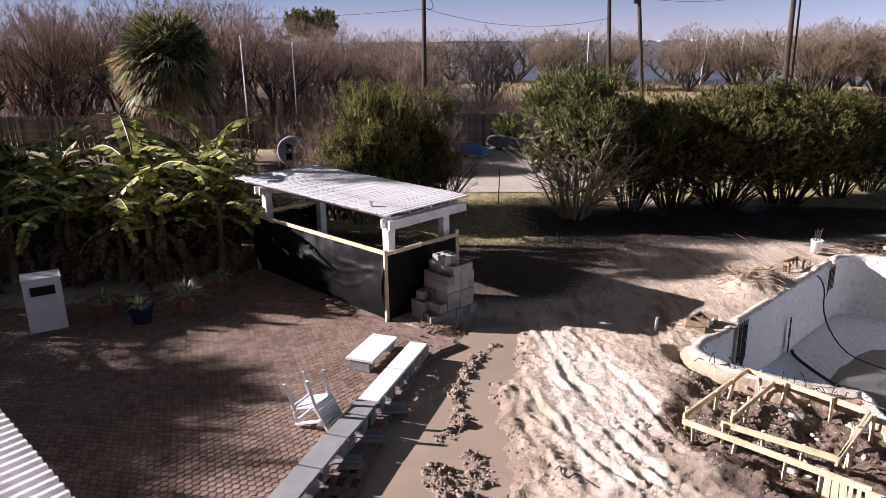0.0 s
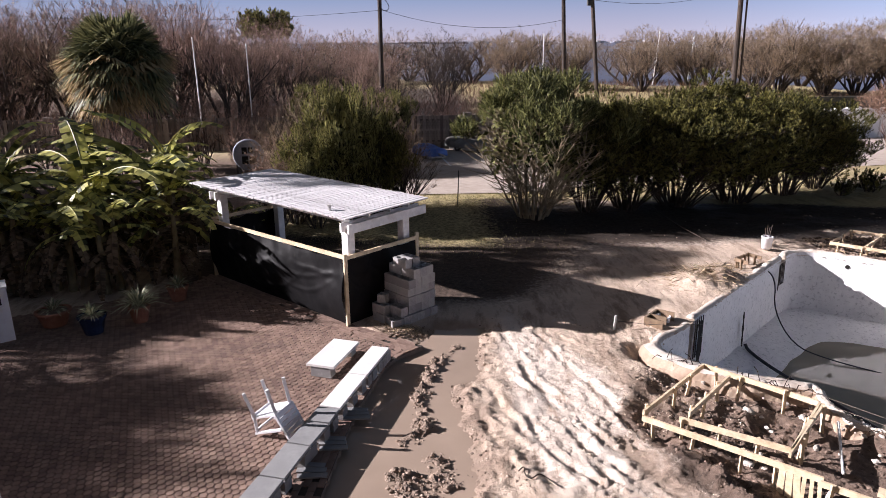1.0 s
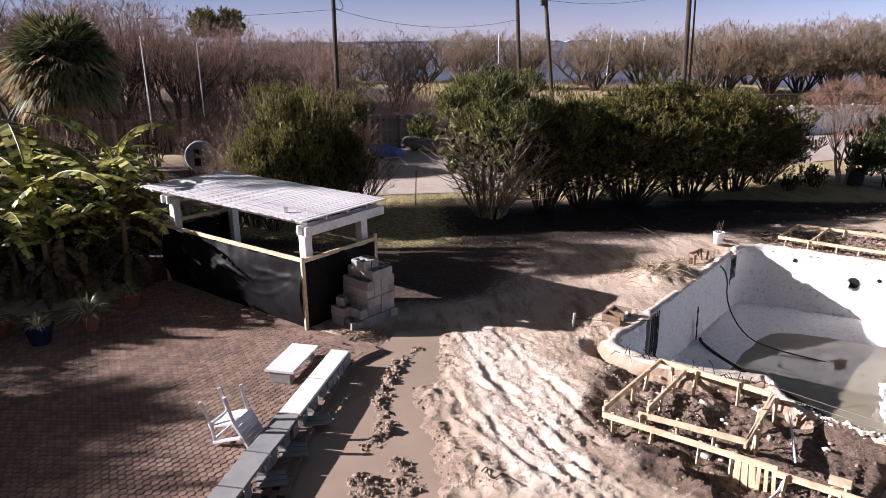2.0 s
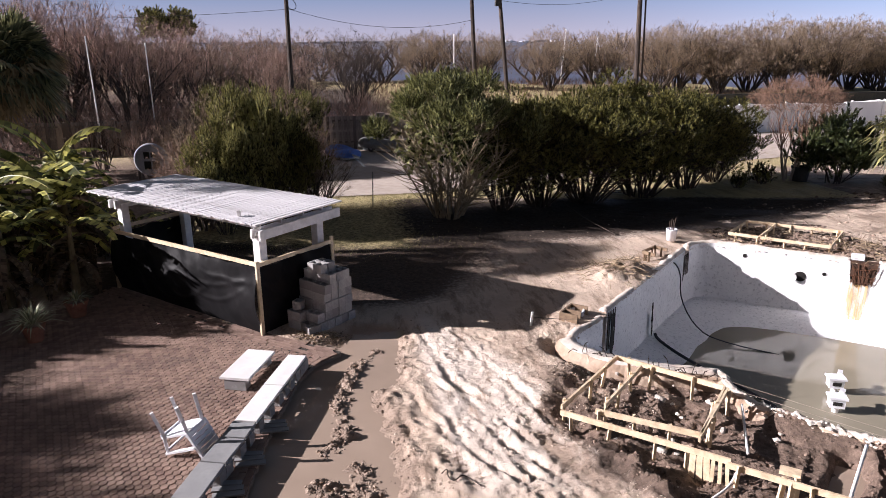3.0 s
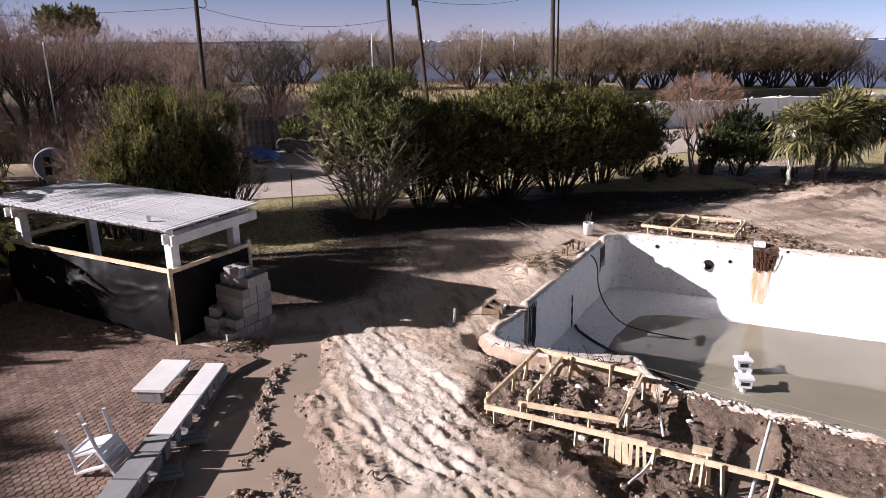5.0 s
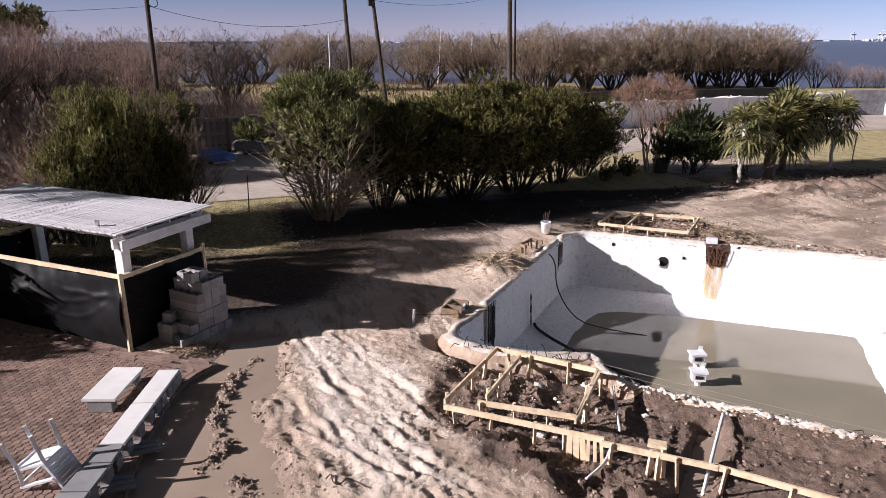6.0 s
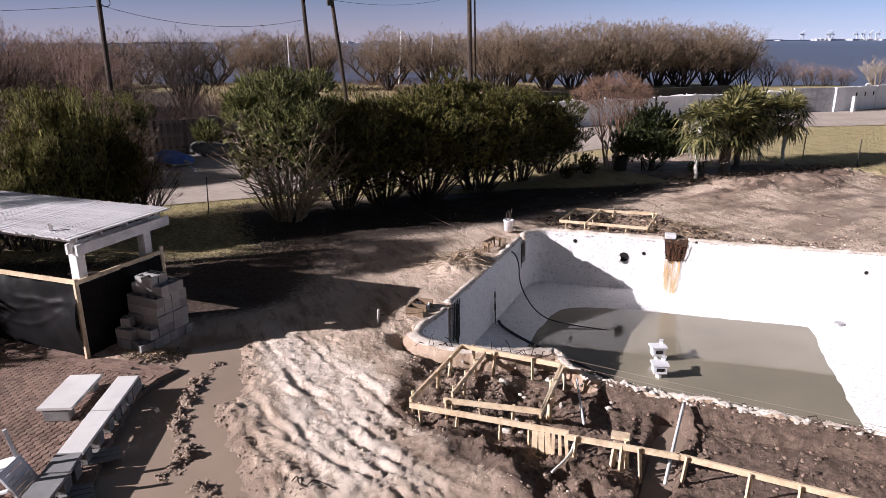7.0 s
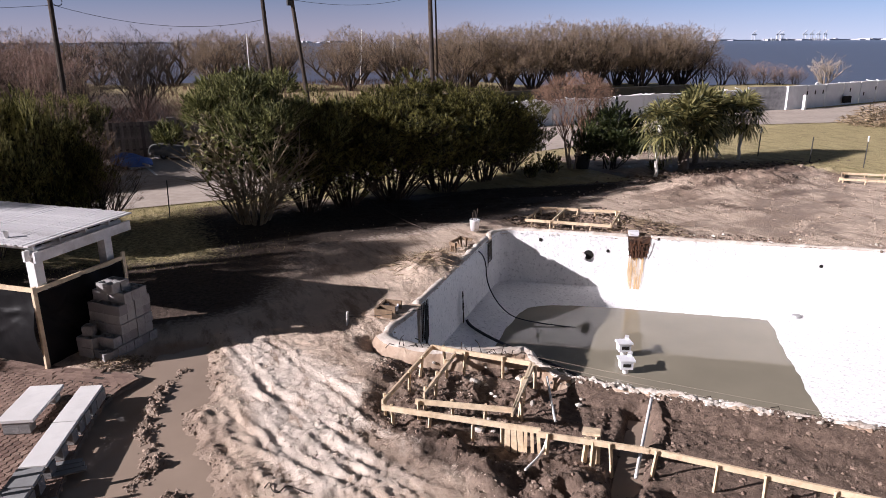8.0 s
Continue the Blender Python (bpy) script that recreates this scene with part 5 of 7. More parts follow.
# ---- benches ----
def slab_bench(a, b, width, supports, label, mat=None):
    a, b = Vector(a), Vector(b)
    t = thing("slab_bench", label, "bench", "slab benches on the patio")
    d = (b - a).normalized()
    ang = Matrix.Rotation(math.atan2(d.y, d.x), 3, "Z")
    s = Shape()
    mid = (a + b) / 2
    L, W, H = (b - a).length / 2, width / 2, 0.022
    c = 0.008
    prof = [(-W, -H), (W, -H), (W, H - c), (W - c, H), (-W + c, H), (-W, H - c)]
    pts = [ang @ Vector((x, y, z)) + Vector((mid.x, mid.y, 0.232)) for x in (-L, L) for y, z in prof]
    s.add(pts, [(5, 4, 3, 2, 1, 0), (6, 7, 8, 9, 10, 11)] + [(i, (i + 1) % 6, 6 + (i + 1) % 6, 6 + i) for i in range(6)])
    part("slab", s, mat or SLAB, t)
    for f in supports:
        p = a.lerp(b, f)
        ob = part("support_block", BLOCK_MESH, BLOCK, t)
        ob.matrix_basis = pose(p.x, p.y, 0.008, 0, 0, math.degrees(math.atan2(d.y, d.x)) + 90)


slab_bench((-1.465, 9.64), (-1.125, 10.74), 0.36, (0.12, 0.5, 0.85), "white concrete slab bench on grey blocks")
slab_bench((-1.12, 10.76), (-0.775, 11.86), 0.36, (0.08, 0.3, 0.55, 0.75, 0.93), "white concrete slab bench on grey blocks")
# these near slabs are white ones with the cast shadow in their colour
slab_bench((-1.59, 9.2), (-1.48, 9.61), 0.37, (0.5,), "short white concrete slab bench, shade-toned grey, on a block", GREY_PLANK_SHADED_SLAB)
slab_bench((-1.79, 8.6), (-1.6, 9.17), 0.38, (0.15, 0.88), "white concrete slab bench, shade-toned grey, on hollow blocks", GREY_PLANK_SHADED_SLAB)
slab_bench((-2.02, 7.82), (-1.8, 8.57), 0.38, (0.1, 0.88), "white concrete slab bench, shade-toned grey, on hollow blocks", GREY_PLANK_SHADED_SLAB)
slab_bench((-2.5, 6.2), (-2.03, 7.79), 0.38, (0.1, 0.88), "white concrete slab bench, shade-toned grey, on hollow blocks", GREY_PLANK_SHADED_SLAB)
slab_bench((-1.83, 11.12), (-1.46, 12.2), 0.55, (0.1, 0.9), "broad white slab bench on concrete blocks")


# grey planks lying beside the benches
def loose_plank(x, y, turn, length):
    s = Shape()
    s.box((0, 0, 0.022), (length, 0.1, 0.025))
    ob = solid("plank", s, GREY_PLANK_SHADED_SLAB, "weathered grey plank lying on the patio edge", "plank", "planks beside the benches")
    ob.matrix_basis = pose(x, y, 0.0, 0, 0, turn)


for px, py in ((-1.1, 9.93), (-1.38, 9.08), (-1.6, 8.4)):
    for k in range(3):
        loose_plank(px + 0.03 * k, py - 0.13 * k, -6 + 4 * k, 0.42)


# ---- tipped chair ----
def build_chair():
    t = thing("chair", "white plastic patio chair tipped onto its back", "chair", at=(-2.434, 9.459, 0.0))
    m = Matrix.Translation((0, 0, 0.756)) @ Matrix.Rotation(2.729, 4, "Z") @ Matrix.Rotation(-2.832, 4, "Y")

    def put(name, shape, label=""):
        shape.v = [tuple(m @ Vector(p)) for p in shape.v]
        part(name, shape, PLASTIC_WHITE, t, label)

    for x, y in ((-0.2, -0.21), (-0.2, 0.21), (0.2, -0.19), (0.2, 0.19)):
        s = Shape()
        s.beam((x * 1.12, y * 1.12, 0.0), (x, y, 0.42), 0.05, 0.05)
        put("leg", s)
    s = Shape()
    s.box((0.0, 0, 0.425), (0.45, 0.46, 0.03))
    put("seat", s)
    s = Shape()
    s.box((-0.236, 0, 0.41), (0.02, 0.46, 0.06))
    put("apron", s)
    for y in (-0.22, 0.22):
        s = Shape()
        s.beam((-0.2, y, 0.42), (-0.22, y * 1.1, 0.66), 0.045, 0.045)
        put("arm_post", s)
        s = Shape()
        s.beam((-0.25, y * 1.1, 0.665), (0.25, y * 1.05, 0.665), 0.06, 0.03)
        put("armrest", s)
        s = Shape()
        s.beam((0.21, y, 0.42), (0.31, y * 0.95, 0.86), 0.04, 0.035)
        put("back_post", s)
    for k in range(6):
        s = Shape()
        s.beam((0.225 + 0.0145 * k, -0.2, 0.47 + 0.072 * k), (0.225 + 0.0145 * k, 0.2, 0.47 + 0.072 * k), 0.018, 0.062)
        put("back_slat", s)
    s = Shape()
    s.beam((-0.22, -0.22, 0.62), (-0.22, 0.22, 0.62), 0.03, 0.03)
    put("stretcher", s)


build_chair()

# ---- litter bin ----
bin_t = thing("litter_bin", "white wooden litter bin with a dark slot", "litter bin", at=(-8.80, 13.15, 0), turn=33)
s = Shape()
s.box((0, 0, 0.565), (0.7, 0.5, 1.13))
cabinet = part("cabinet", s, PLASTIC_WHITE, bin_t)
s = Shape()
s.box((0, 0, 1.153), (0.74, 0.54, 0.04))
part("lid", s, PLASTIC_WHITE, bin_t)
s = Shape()
s.box((0, -0.26, 0.9), (0.46, 0.03, 0.19))
part("slot", s, HOLE, cabinet, "dark opening")
for x in (-0.33, 0.33):
    s = Shape()
    s.box((x, -0.257, 0.57), (0.05, 0.022, 1.1))
    part("trim", s, PLASTIC_WHITE, cabinet)
s = Shape()
s.box((0, -0.257, 1.08), (0.61, 0.022, 0.06))
part("trim", s, PLASTIC_WHITE, cabinet)
s = Shape()
s.box((0, -0.257, 0.72), (0.61, 0.018, 0.04))
part("trim", s, PLASTIC_WHITE, cabinet)


# ---- plants ----
def leaf_quads(shape, base, direction, length, width, droop=0.0, rng=random, flat=False):
    """A slim leaf of two faces, bent at its middle."""
    d = direction.normalized()
    side = d.cross(Vector((rng.uniform(-1, 1), rng.uniform(-1, 1), rng.uniform(-1, 1))))
    if flat:
        side = d.cross(Vector((0, 0, 1)))
    if side.length < 1e-3:
        side = Vector((1, 0, 0))
    side = side.normalized() * width / 2
    mid = base + d * length * 0.5
    tip = base + d * length - Vector((0, 0, droop * length))
    k = len(shape.v)
    shape.v += [tuple(base), tuple(mid + side), tuple(tip), tuple(mid - side)]
    shape.f.append((k, k + 1, k + 2, k + 3))


def bush_meshes(seed, radius, height, clear, leaves, leaf_len, leaf_wide, leaf_mat, stems=13, bare=0.0, stem_mat=None, twigs=7):
    """Vase of stems with a crown of leaf whorls. clear: height below which there are stems alone."""
    rng = random.Random(seed)
    wood, crown = Shape(), Shape()
    centre, half = clear + (height - clear) * 0.42, (height - clear) * 0.58
    for k in range(stems):
        a = 2 * math.pi * k / stems + rng.uniform(-.5, .5)
        reach = radius * math.sqrt(rng.uniform(0.04, 0.95))
        foot = Vector((0.2 * radius * math.cos(a) * rng.uniform(.3, 1), 0.2 * radius * math.sin(a) * rng.uniform(.3, 1), -0.1))
        top = Vector((reach * math.cos(a), reach * math.sin(a), height * (0.93 - 0.42 * (reach / radius) ** 2) * rng.uniform(0.85, 1.0)))
        knee = foot.lerp(top, 0.45) + Vector((rng.uniform(-.2, .2), rng.uniform(-.2, .2), 0.05))
        thick = rng.uniform(0.4, 0.95)
        wood.tube([foot, foot.lerp(knee, .55) + Vector((rng.uniform(-.09, .09), rng.uniform(-.09, .09), 0)), knee, knee.lerp(top, .5) + Vector((rng.uniform(-.1, .1), rng.uniform(-.1, .1), 0.05)), top], [0.045 * thick, 0.038 * thick, 0.028 * thick, 0.018 * thick, 0.008], 5, False)
        for j in range(twigs):
            s0 = knee.lerp(top, rng.uniform(-.5, .85))
            e = s0 + (Vector((rng.uniform(-1, 1), rng.uniform(-1, 1), rng.uniform(0.2, 1.2))) + Vector((math.cos(a), math.sin(a), 0)) * 0.5) * rng.uniform(.18, .38) * radius
            wood.tube([s0, s0.lerp(e, .5) + Vector((0, 0, -.05)), e], [0.016, 0.012, 0.006], 3, False)
    # big inner leaves close the heart of the crown
    def shell(a, u, depth):
        lump = 0.5 + 0.42 * float(vnoise(a * 1.6 + seed, u * 2.2 + 7, 3)) + 0.46 * float(vnoise(a * 4.2 + seed, u * 5 + 9, 4))
        rr = math.sqrt(max(0, 1 - u * u))
        return Vector((radius * rr * math.cos(a), radius * rr * math.sin(a), half * u)) * (lump * depth) + Vector((0, 0, centre))

    for _ in range(int(leaves * 0.07)):
        p = shell(rng.uniform(0, 2 * math.pi), rng.uniform(-0.6, 0.95), 0.78 * rng.random() ** 0.5)
        if p.z > clear * 1.1 and rng.random() > bare:
            leaf_quads(crown, p, Vector((rng.uniform(-1, 1), rng.uniform(-1, 1), rng.uniform(-1, 1))), leaf_len * 2.2, leaf_len * 1.1, 0.1, rng)
    # upright shoots with whorls of slim leaves, gathered in lobes with gaps between
    lobes = []
    for k in range(64):
        a, u = k * 2.39996 + rng.uniform(-.5, .5), 1.0 - 1.75 * (k + rng.random()) / 64
        if rng.random() > bare * (0.8 - u):
            lobes.append((shell(a, u, rng.uniform(0.7, 0.95)), radius * rng.uniform(0.13, 0.27)))
    made = 0
    while made < leaves:
        c, r = rng.choice(lobes)
        w, up = rng.uniform(0, 6.283), rng.uniform(-0.35, 1.0)
        v = Vector((math.cos(w) * math.sqrt(1 - up * up), math.sin(w) * math.sqrt(1 - up * up), up))
        p = c + v * r * rng.uniform(0.75, 1.1)
        if p.z < clear * rng.uniform(0.75, 2.1) or (up < 0 and rng.random() < 0.5):
            made += 3
            continue
        axis = (v * 0.8 + Vector((rng.uniform(-.3, .3), rng.uniform(-.3, .3), 0.75))).normalized()
        east = axis.cross(Vector((0.3, 0.9, 0.2))).normalized()
        north = axis.cross(east)
        size = leaf_len * rng.uniform(1.8, 3.6)
        for j in range(rng.randint(24, 38)):
            f, w = rng.random(), rng.uniform(0, 6.283)
            radial = east * math.cos(w) + north * math.sin(w)
            d = (axis * (0.9 + 0.6 * f) + radial * (0.8 - 0.4 * f)).normalized()
            side = d.cross(radial)
            side = (side.normalized() if side.length > 1e-3 else east) * leaf_wide * rng.uniform(.4, .65)
            base = p + axis * (size * (f - 0.5)) + radial * 0.02
            length = leaf_len * rng.uniform(.7, 1.15)
            k = len(crown.v)
            crown.v += [tuple(base + side), tuple(base + d * length - Vector((0, 0, 0.08 * length))), tuple(base - side)]
            crown.f.append((k, k + 1, k + 2))
            made += 1
    return wood.mesh("stem", stem_mat or BARK), crown.mesh("crown", leaf_mat)


def plant(name, label, category, group, meshes, at, turn=0.0, scale=(1, 1, 1), parts=("stem", "crown")):
    t = thing(name, label, category, group)
    t.matrix_basis = pose(*at, 0, 0, turn) @ Matrix.Diagonal((*scale, 1))
    for nm, me in zip(parts, meshes):
        part(nm, me, None, t)
    return t


OLE = [bush_meshes(21 + k, 2.3, 4.3, 0.75, 70000, 0.115, 0.026, OLEANDER, stems=40, twigs=12) for k in range(3)]
TWIGGY = bush_meshes(24, 2.25, 4.8, 0.9, 76000, 0.115, 0.025, GREEN_OLEANDER, stems=40, bare=0.75, stem_mat=DRY_STEM, twigs=26)
OLIVE = bush_meshes(33, 2.3, 4.2, 0.9, 64000, 0.125, 0.028, OLIVE_OLEANDER, stems=20)
row = "oleander hedge beside the muddy yard"
plant("oleander_bush", "tall leggy oleander bush with many tan bare stems", "bush", row, TWIGGY, (3.9, 22.7, 0), 10, (1.05, 1.2, 1.04))
for k, (x, y, sc, tall) in enumerate(((6.0, 23.6, 0.82, 0.9), (7.5, 23.9, 0.9, 0.9), (9.4, 24.2, 1.0, 0.95), (11.8, 24.7, 1.05, 0.99), (14.2, 25.8, 0.95, 0.9), (16.2, 27.0, 0.75, 0.72))):
    plant("oleander_bush", "dense dark green oleander bush on bare stems", "bush", row, OLE[k % 3], (x, y, 0), 25 * k, (sc, sc * 1.22, tall))
for label, m, x, y, sc, tall in (("dark green oleander bush behind the pavilion", 1, -3.4, 21.9, 0.5, 0.74), ("olive-green oleander bush on leaning stems", 1, -2.5, 22.4, 0.56, 1.03), ("dark green oleander bush on leaning stems", 0, -1.45, 23.2, 0.52, 0.84), ("dark oleander bush against the board fence", 2, -4.8, 36.6, 0.9, 0.85), ("dark oleander bush against the board fence", 1, -1.9, 37.5, 0.7, 0.78)):
    plant("oleander_bush", label, "bush", "oleanders by the parking lot", OLIVE if m == 1 else OLE[m], (x, y, 0), 40 + 90 * m, (sc, sc, tall))
BROAD = bush_meshes(27, 1.75, 2.9, 0.3, 15000, 0.16, 0.06, BROADLEAF, stems=12)
plant("broadleaf_bush", "glossy dark green bush at the yard edge", "bush", "", BROAD, (20.9, 25.6, 0), 0)
SMALL = bush_meshes(28, 0.55, 0.75, 0.08, 1300, 0.1, 0.03, OLEANDER, stems=8)
for x, y, sc in ((17.8, 26.0, 1.1), (16.4, 25.4, 0.8), (22.4, 24.2, 0.7)):
    plant("low_shrub", "low dark shrub at the foot of the hedge", "shrub", "low shrubs by the hedge", SMALL, (x, y, 0), x * 40, (sc, sc, sc))


def bare_tree_meshes(seed, height, spread, stems, twig_mat, bark=BARK, levels=4, thick=0.11, upright=0.8, kids=(4, 4, 4, 3), fine=3000, dome=0.42, mid_at=0.52, half_at=0.47, apart=False):
    """Bare crown on several stems: every branch forks again. apart: each stem is a mesh of its own."""
    rng = random.Random(seed)
    woods, twigs = [Shape()], Shape()

    def branch(p, d, length, r, level):
        pts = [p]
        q, dd = p, d
        segs = 3 if level < 3 else 2 if level < 4 else 1
        for _ in range(segs):
            dd = (dd + Vector((rng.uniform(-.22, .22), rng.uniform(-.22, .22), rng.uniform(-.05, .18)))).normalized()
            q = q + dd * length / segs
            pts.append(q)
        shape = woods[-1] if level < (1 if apart else 3) else twigs
        n = (6, 5, 3, 3, 3)[level]
        shape.tube(pts, [r * (1 - 0.62 * i / segs) for i in range(segs + 1)], n, False)
        if level < levels:
            for k in range(kids[level]):
                f = rng.uniform(0.35, 1.0)
                i = min(int(f * segs), segs - 1)
                s = pts[i].lerp(pts[i + 1], f * segs - i)
                a = rng.uniform(0, 2 * math.pi)
                out = Vector((math.cos(a) * spread, math.sin(a) * spread, rng.uniform(0.1, upright)))
                branch(s, (dd * 0.75 + out * 0.75).normalized(), length * rng.uniform(0.52, 0.75), r * 0.5, level + 1)

    for k in range(stems):
        a = 2 * math.pi * k / stems + rng.uniform(-.4, .4)
        lean = spread * rng.uniform(0.25, 0.85)
        if apart and k:
            woods.append(Shape())
        branch(Vector((0.15 * math.cos(a), 0.15 * math.sin(a), -0.1)), Vector((lean * math.cos(a), lean * math.sin(a), 1)).normalized(), height * rng.uniform(0.26, 0.38), thick * rng.uniform(.7, 1.1), 0)
    k = 0.95 * height / max(v[2] for shape in woods + [twigs] for v in shape.v)
    for shape in woods + [twigs]:
        shape.v = [(x * k, y * k, z * k) for x, y, z in shape.v]
    # fine outer twigs fill a rounded head
    wide, mid, half = height * dome, height * mid_at, height * half_at
    for _ in range(fine // 6):
        a, u = rng.uniform(0, 2 * math.pi), rng.uniform(-0.75, 1.0)
        lump = 0.72 + 0.3 * float(vnoise(a * 1.9 + seed, u * 2 + 5, 6)) + 0.18 * float(vnoise(a * 5 + seed, u * 5, 7))
        depth = 0.6 + 0.4 * rng.random() ** 0.6
        rr = math.sqrt(max(0, 1 - u * u))
        p = Vector((wide * rr * math.cos(a), wide * rr * math.sin(a), half * u)) * (lump * depth) + Vector((0, 0, mid))
        out = Vector((p.x / wide, p.y / wide, 0.75 + 0.5 * u)).normalized()
        # a spray: one twig with side twigs that fan from it
        length = height * rng.uniform(0.05, 0.1)
        r = height * 0.0011
        for q in range(9):
            f = 0.0 if q == 0 else rng.uniform(0.0, 0.6)
            b = p + out * length * (f - 0.6)
            d = out * 0.8 + Vector((rng.uniform(-1, 1), rng.uniform(-1, 1), rng.uniform(-.8, .9))) * (1.1 if q else 0.5)
            e = b + d.normalized() * length * (1.0 if q == 0 else rng.uniform(.35, .65))
            n = len(twigs.v)
            turn = rng.uniform(0, 3.14)
            across = Vector((math.cos(turn), math.sin(turn), rng.uniform(-1, 1))) * r * 1.3
            twigs.v += [tuple(b - across), tuple(b + across), tuple(e)]
            twigs.f.append((n, n + 1, n + 2))
    return *(w.mesh("trunk", bark) for w in woods), twigs.mesh("crown", twig_mat)


T_TAN = [bare_tree_meshes(40 + k, 7.0, 0.8, 7, TAN_TWIG, levels=4, kids=(4, 4, 3, 3), fine=2300, dome=0.56, thick=0.1) for k in range(3)]
T_GREY = [bare_tree_meshes(50 + k, 7.0, 0.6, 6, TWIG, levels=4, kids=(4, 4, 4, 3), fine=3600, dome=0.52, thick=0.1) for k in range(3)]
T_ROW = [bare_tree_meshes(43 + k, 7.0, 0.7, 12, TAN_TWIG, levels=4, kids=(4, 4, 4, 3), fine=7000, dome=0.5, thick=0.085, upright=0.9, mid_at=0.56, half_at=0.44) for k in range(3)]
T_FAR = [bare_tree_meshes(46 + k, 7.0, 0.75, 6, TAN_TWIG, levels=3, kids=(4, 4, 4, 0), fine=2400, dome=0.56) for k in range(2)]
T_RED = bare_tree_meshes(60, 4.5, 0.55, 7, RED_TWIG, PALE_BARK, thick=0.045, levels=3, kids=(3, 4, 4, 4), upright=1.1, fine=6500, dome=0.45, mid_at=0.78, half_at=0.2, apart=True)
T_PALE = bare_tree_meshes(66, 3.6, 0.7, 11, TAN_TWIG, thick=0.04, levels=3, kids=(3, 4, 4, 3), fine=2600, dome=0.42)
T_SHRUB = [bare_tree_meshes(63 + k, 3.6, 0.7, 9, TWIG, thick=0.04, levels=3, kids=(3, 4, 4, 3), fine=2000, dome=0.42) for k in range(2)]
W = ("trunk", "crown")
plant("crape_myrtle", "bare crape myrtle with a haze of reddish twigs", "tree", "", T_RED, (19.4, 26.5, 0), 0, (1, 1, 1), ("stem",) * 7 + ("crown",))
for k, (x, y, sc) in enumerate(((-6.6, 34.5, 1.1), (-2.6, 36.2, 1.15), (-3.0, 33.9, 1.05), (-8.4, 33.5, 1.0), (-10.8, 34.5, 0.95), (-7.6, 30.5, 0.8), (-4.0, 24.0, 0.95), (-4.15, 22.5, 0.9), (-12.6, 29.0, 0.75), (-10.2, 28.2, 0.6), (-8.6, 26.6, 0.55), (-13.5, 32.0, 0.9), (-16.5, 31.0, 0.9), (-1.0, 24.2, 0.95), (-4.85, 22.9, 0.85), (-4.6, 21.2, 0.7), (-3.9, 23.3, 1.2), (-3.2, 24.2, 1.3), (-1.6, 24.6, 1.2), (-0.6, 23.6, 0.9), (-4.9, 24.6, 0.95))):
    plant("bare_shrub", "leafless grey-brown shrub by the parking lot", "shrub", "bare shrubs along the fence", (T_PALE if k > 15 else T_SHRUB[k % 2]), (x, y, 0), 77 * k, (sc, sc, sc), W)
rngT = random.Random(77)
# thicket behind the fence
for k in range(28):
    x, y = -44 + 1.55 * k + rngT.uniform(-.8, .8), 44.5 + rngT.uniform(0, 18)
    sc = rngT.uniform(0.85, 1.15) * (1.25 if x < -14 else 1.02 if x < -6 else 0.78)
    plant("bare_tree", "leafless grey-brown tree in the thicket behind the fence", "tree", "bare trees behind the fence", (T_GREY + T_TAN[:1])[k % 4], (x, y, 0), rngT.uniform(0, 360), (sc, sc, sc), W)
brush = Shape()
for k in range(15000):
    x, y = rngT.uniform(-62, 5), rngT.uniform(42.5, 60)
    p = Vector((x, y, rngT.uniform(-0.1, 1.6)))
    e = p + Vector((rngT.uniform(-.7, .7), rngT.uniform(-.7, .7), rngT.uniform(.2, 1.1)))
    n = len(brush.v)
    brush.v += [(p.x - .015, p.y, p.z), (p.x + .015, p.y, p.z), (p.x, p.y + .02, p.z), tuple(e)]
    brush.f += [(n, n + 1, n + 3), (n + 1, n + 2, n + 3), (n + 2, n, n + 3)]
for k in range(5000):
    x, y = rngT.uniform(2, 46), rngT.uniform(64, 104)
    p = Vector((x, y, -0.05))
    e = p + Vector((rngT.uniform(-.5, .5), rngT.uniform(-.5, .5), rngT.uniform(.2, 1.0)))
    n = len(brush.v)
    brush.v += [(p.x - .03, p.y, p.z), (p.x + .03, p.y, p.z), (p.x, p.y + .03, p.z), tuple(e)]
    brush.f += [(n, n + 1, n + 3), (n + 1, n + 2, n + 3), (n + 2, n, n + 3)]
solid("undergrowth", brush, TWIG, "tangle of bare brown undergrowth in the thicket", "brush", kind="stuff")
T_TALL = bare_tree_meshes(58, 11.0, 0.5, 3, TWIG, levels=4, kids=(5, 4, 4, 3), fine=1200, dome=0.3, thick=0.14, upright=1.1)
for x, y, sc in ((-40, 70, 1.0), (-25.5, 66, 0.98), (-33, 76, 1.02), (-47, 80, 1.1)):
    plant("bare_tree", "tall sparse leafless tree above the thicket", "tree", "bare trees behind the fence", T_TALL, (x, y, 0), x * 20, (sc, sc, sc), W)
plant("bare_tree", "dark many-stemmed leafless tree behind the fence", "tree", "bare trees behind the fence", bare_tree_meshes(72, 7.3, 0.75, 13, BARK, levels=4, kids=(4, 4, 4, 3), fine=4200, dome=0.5, thick=0.08, upright=0.8), (2.0, 60.5, 0), 20, (1.0, 1.0, 1.0), W)
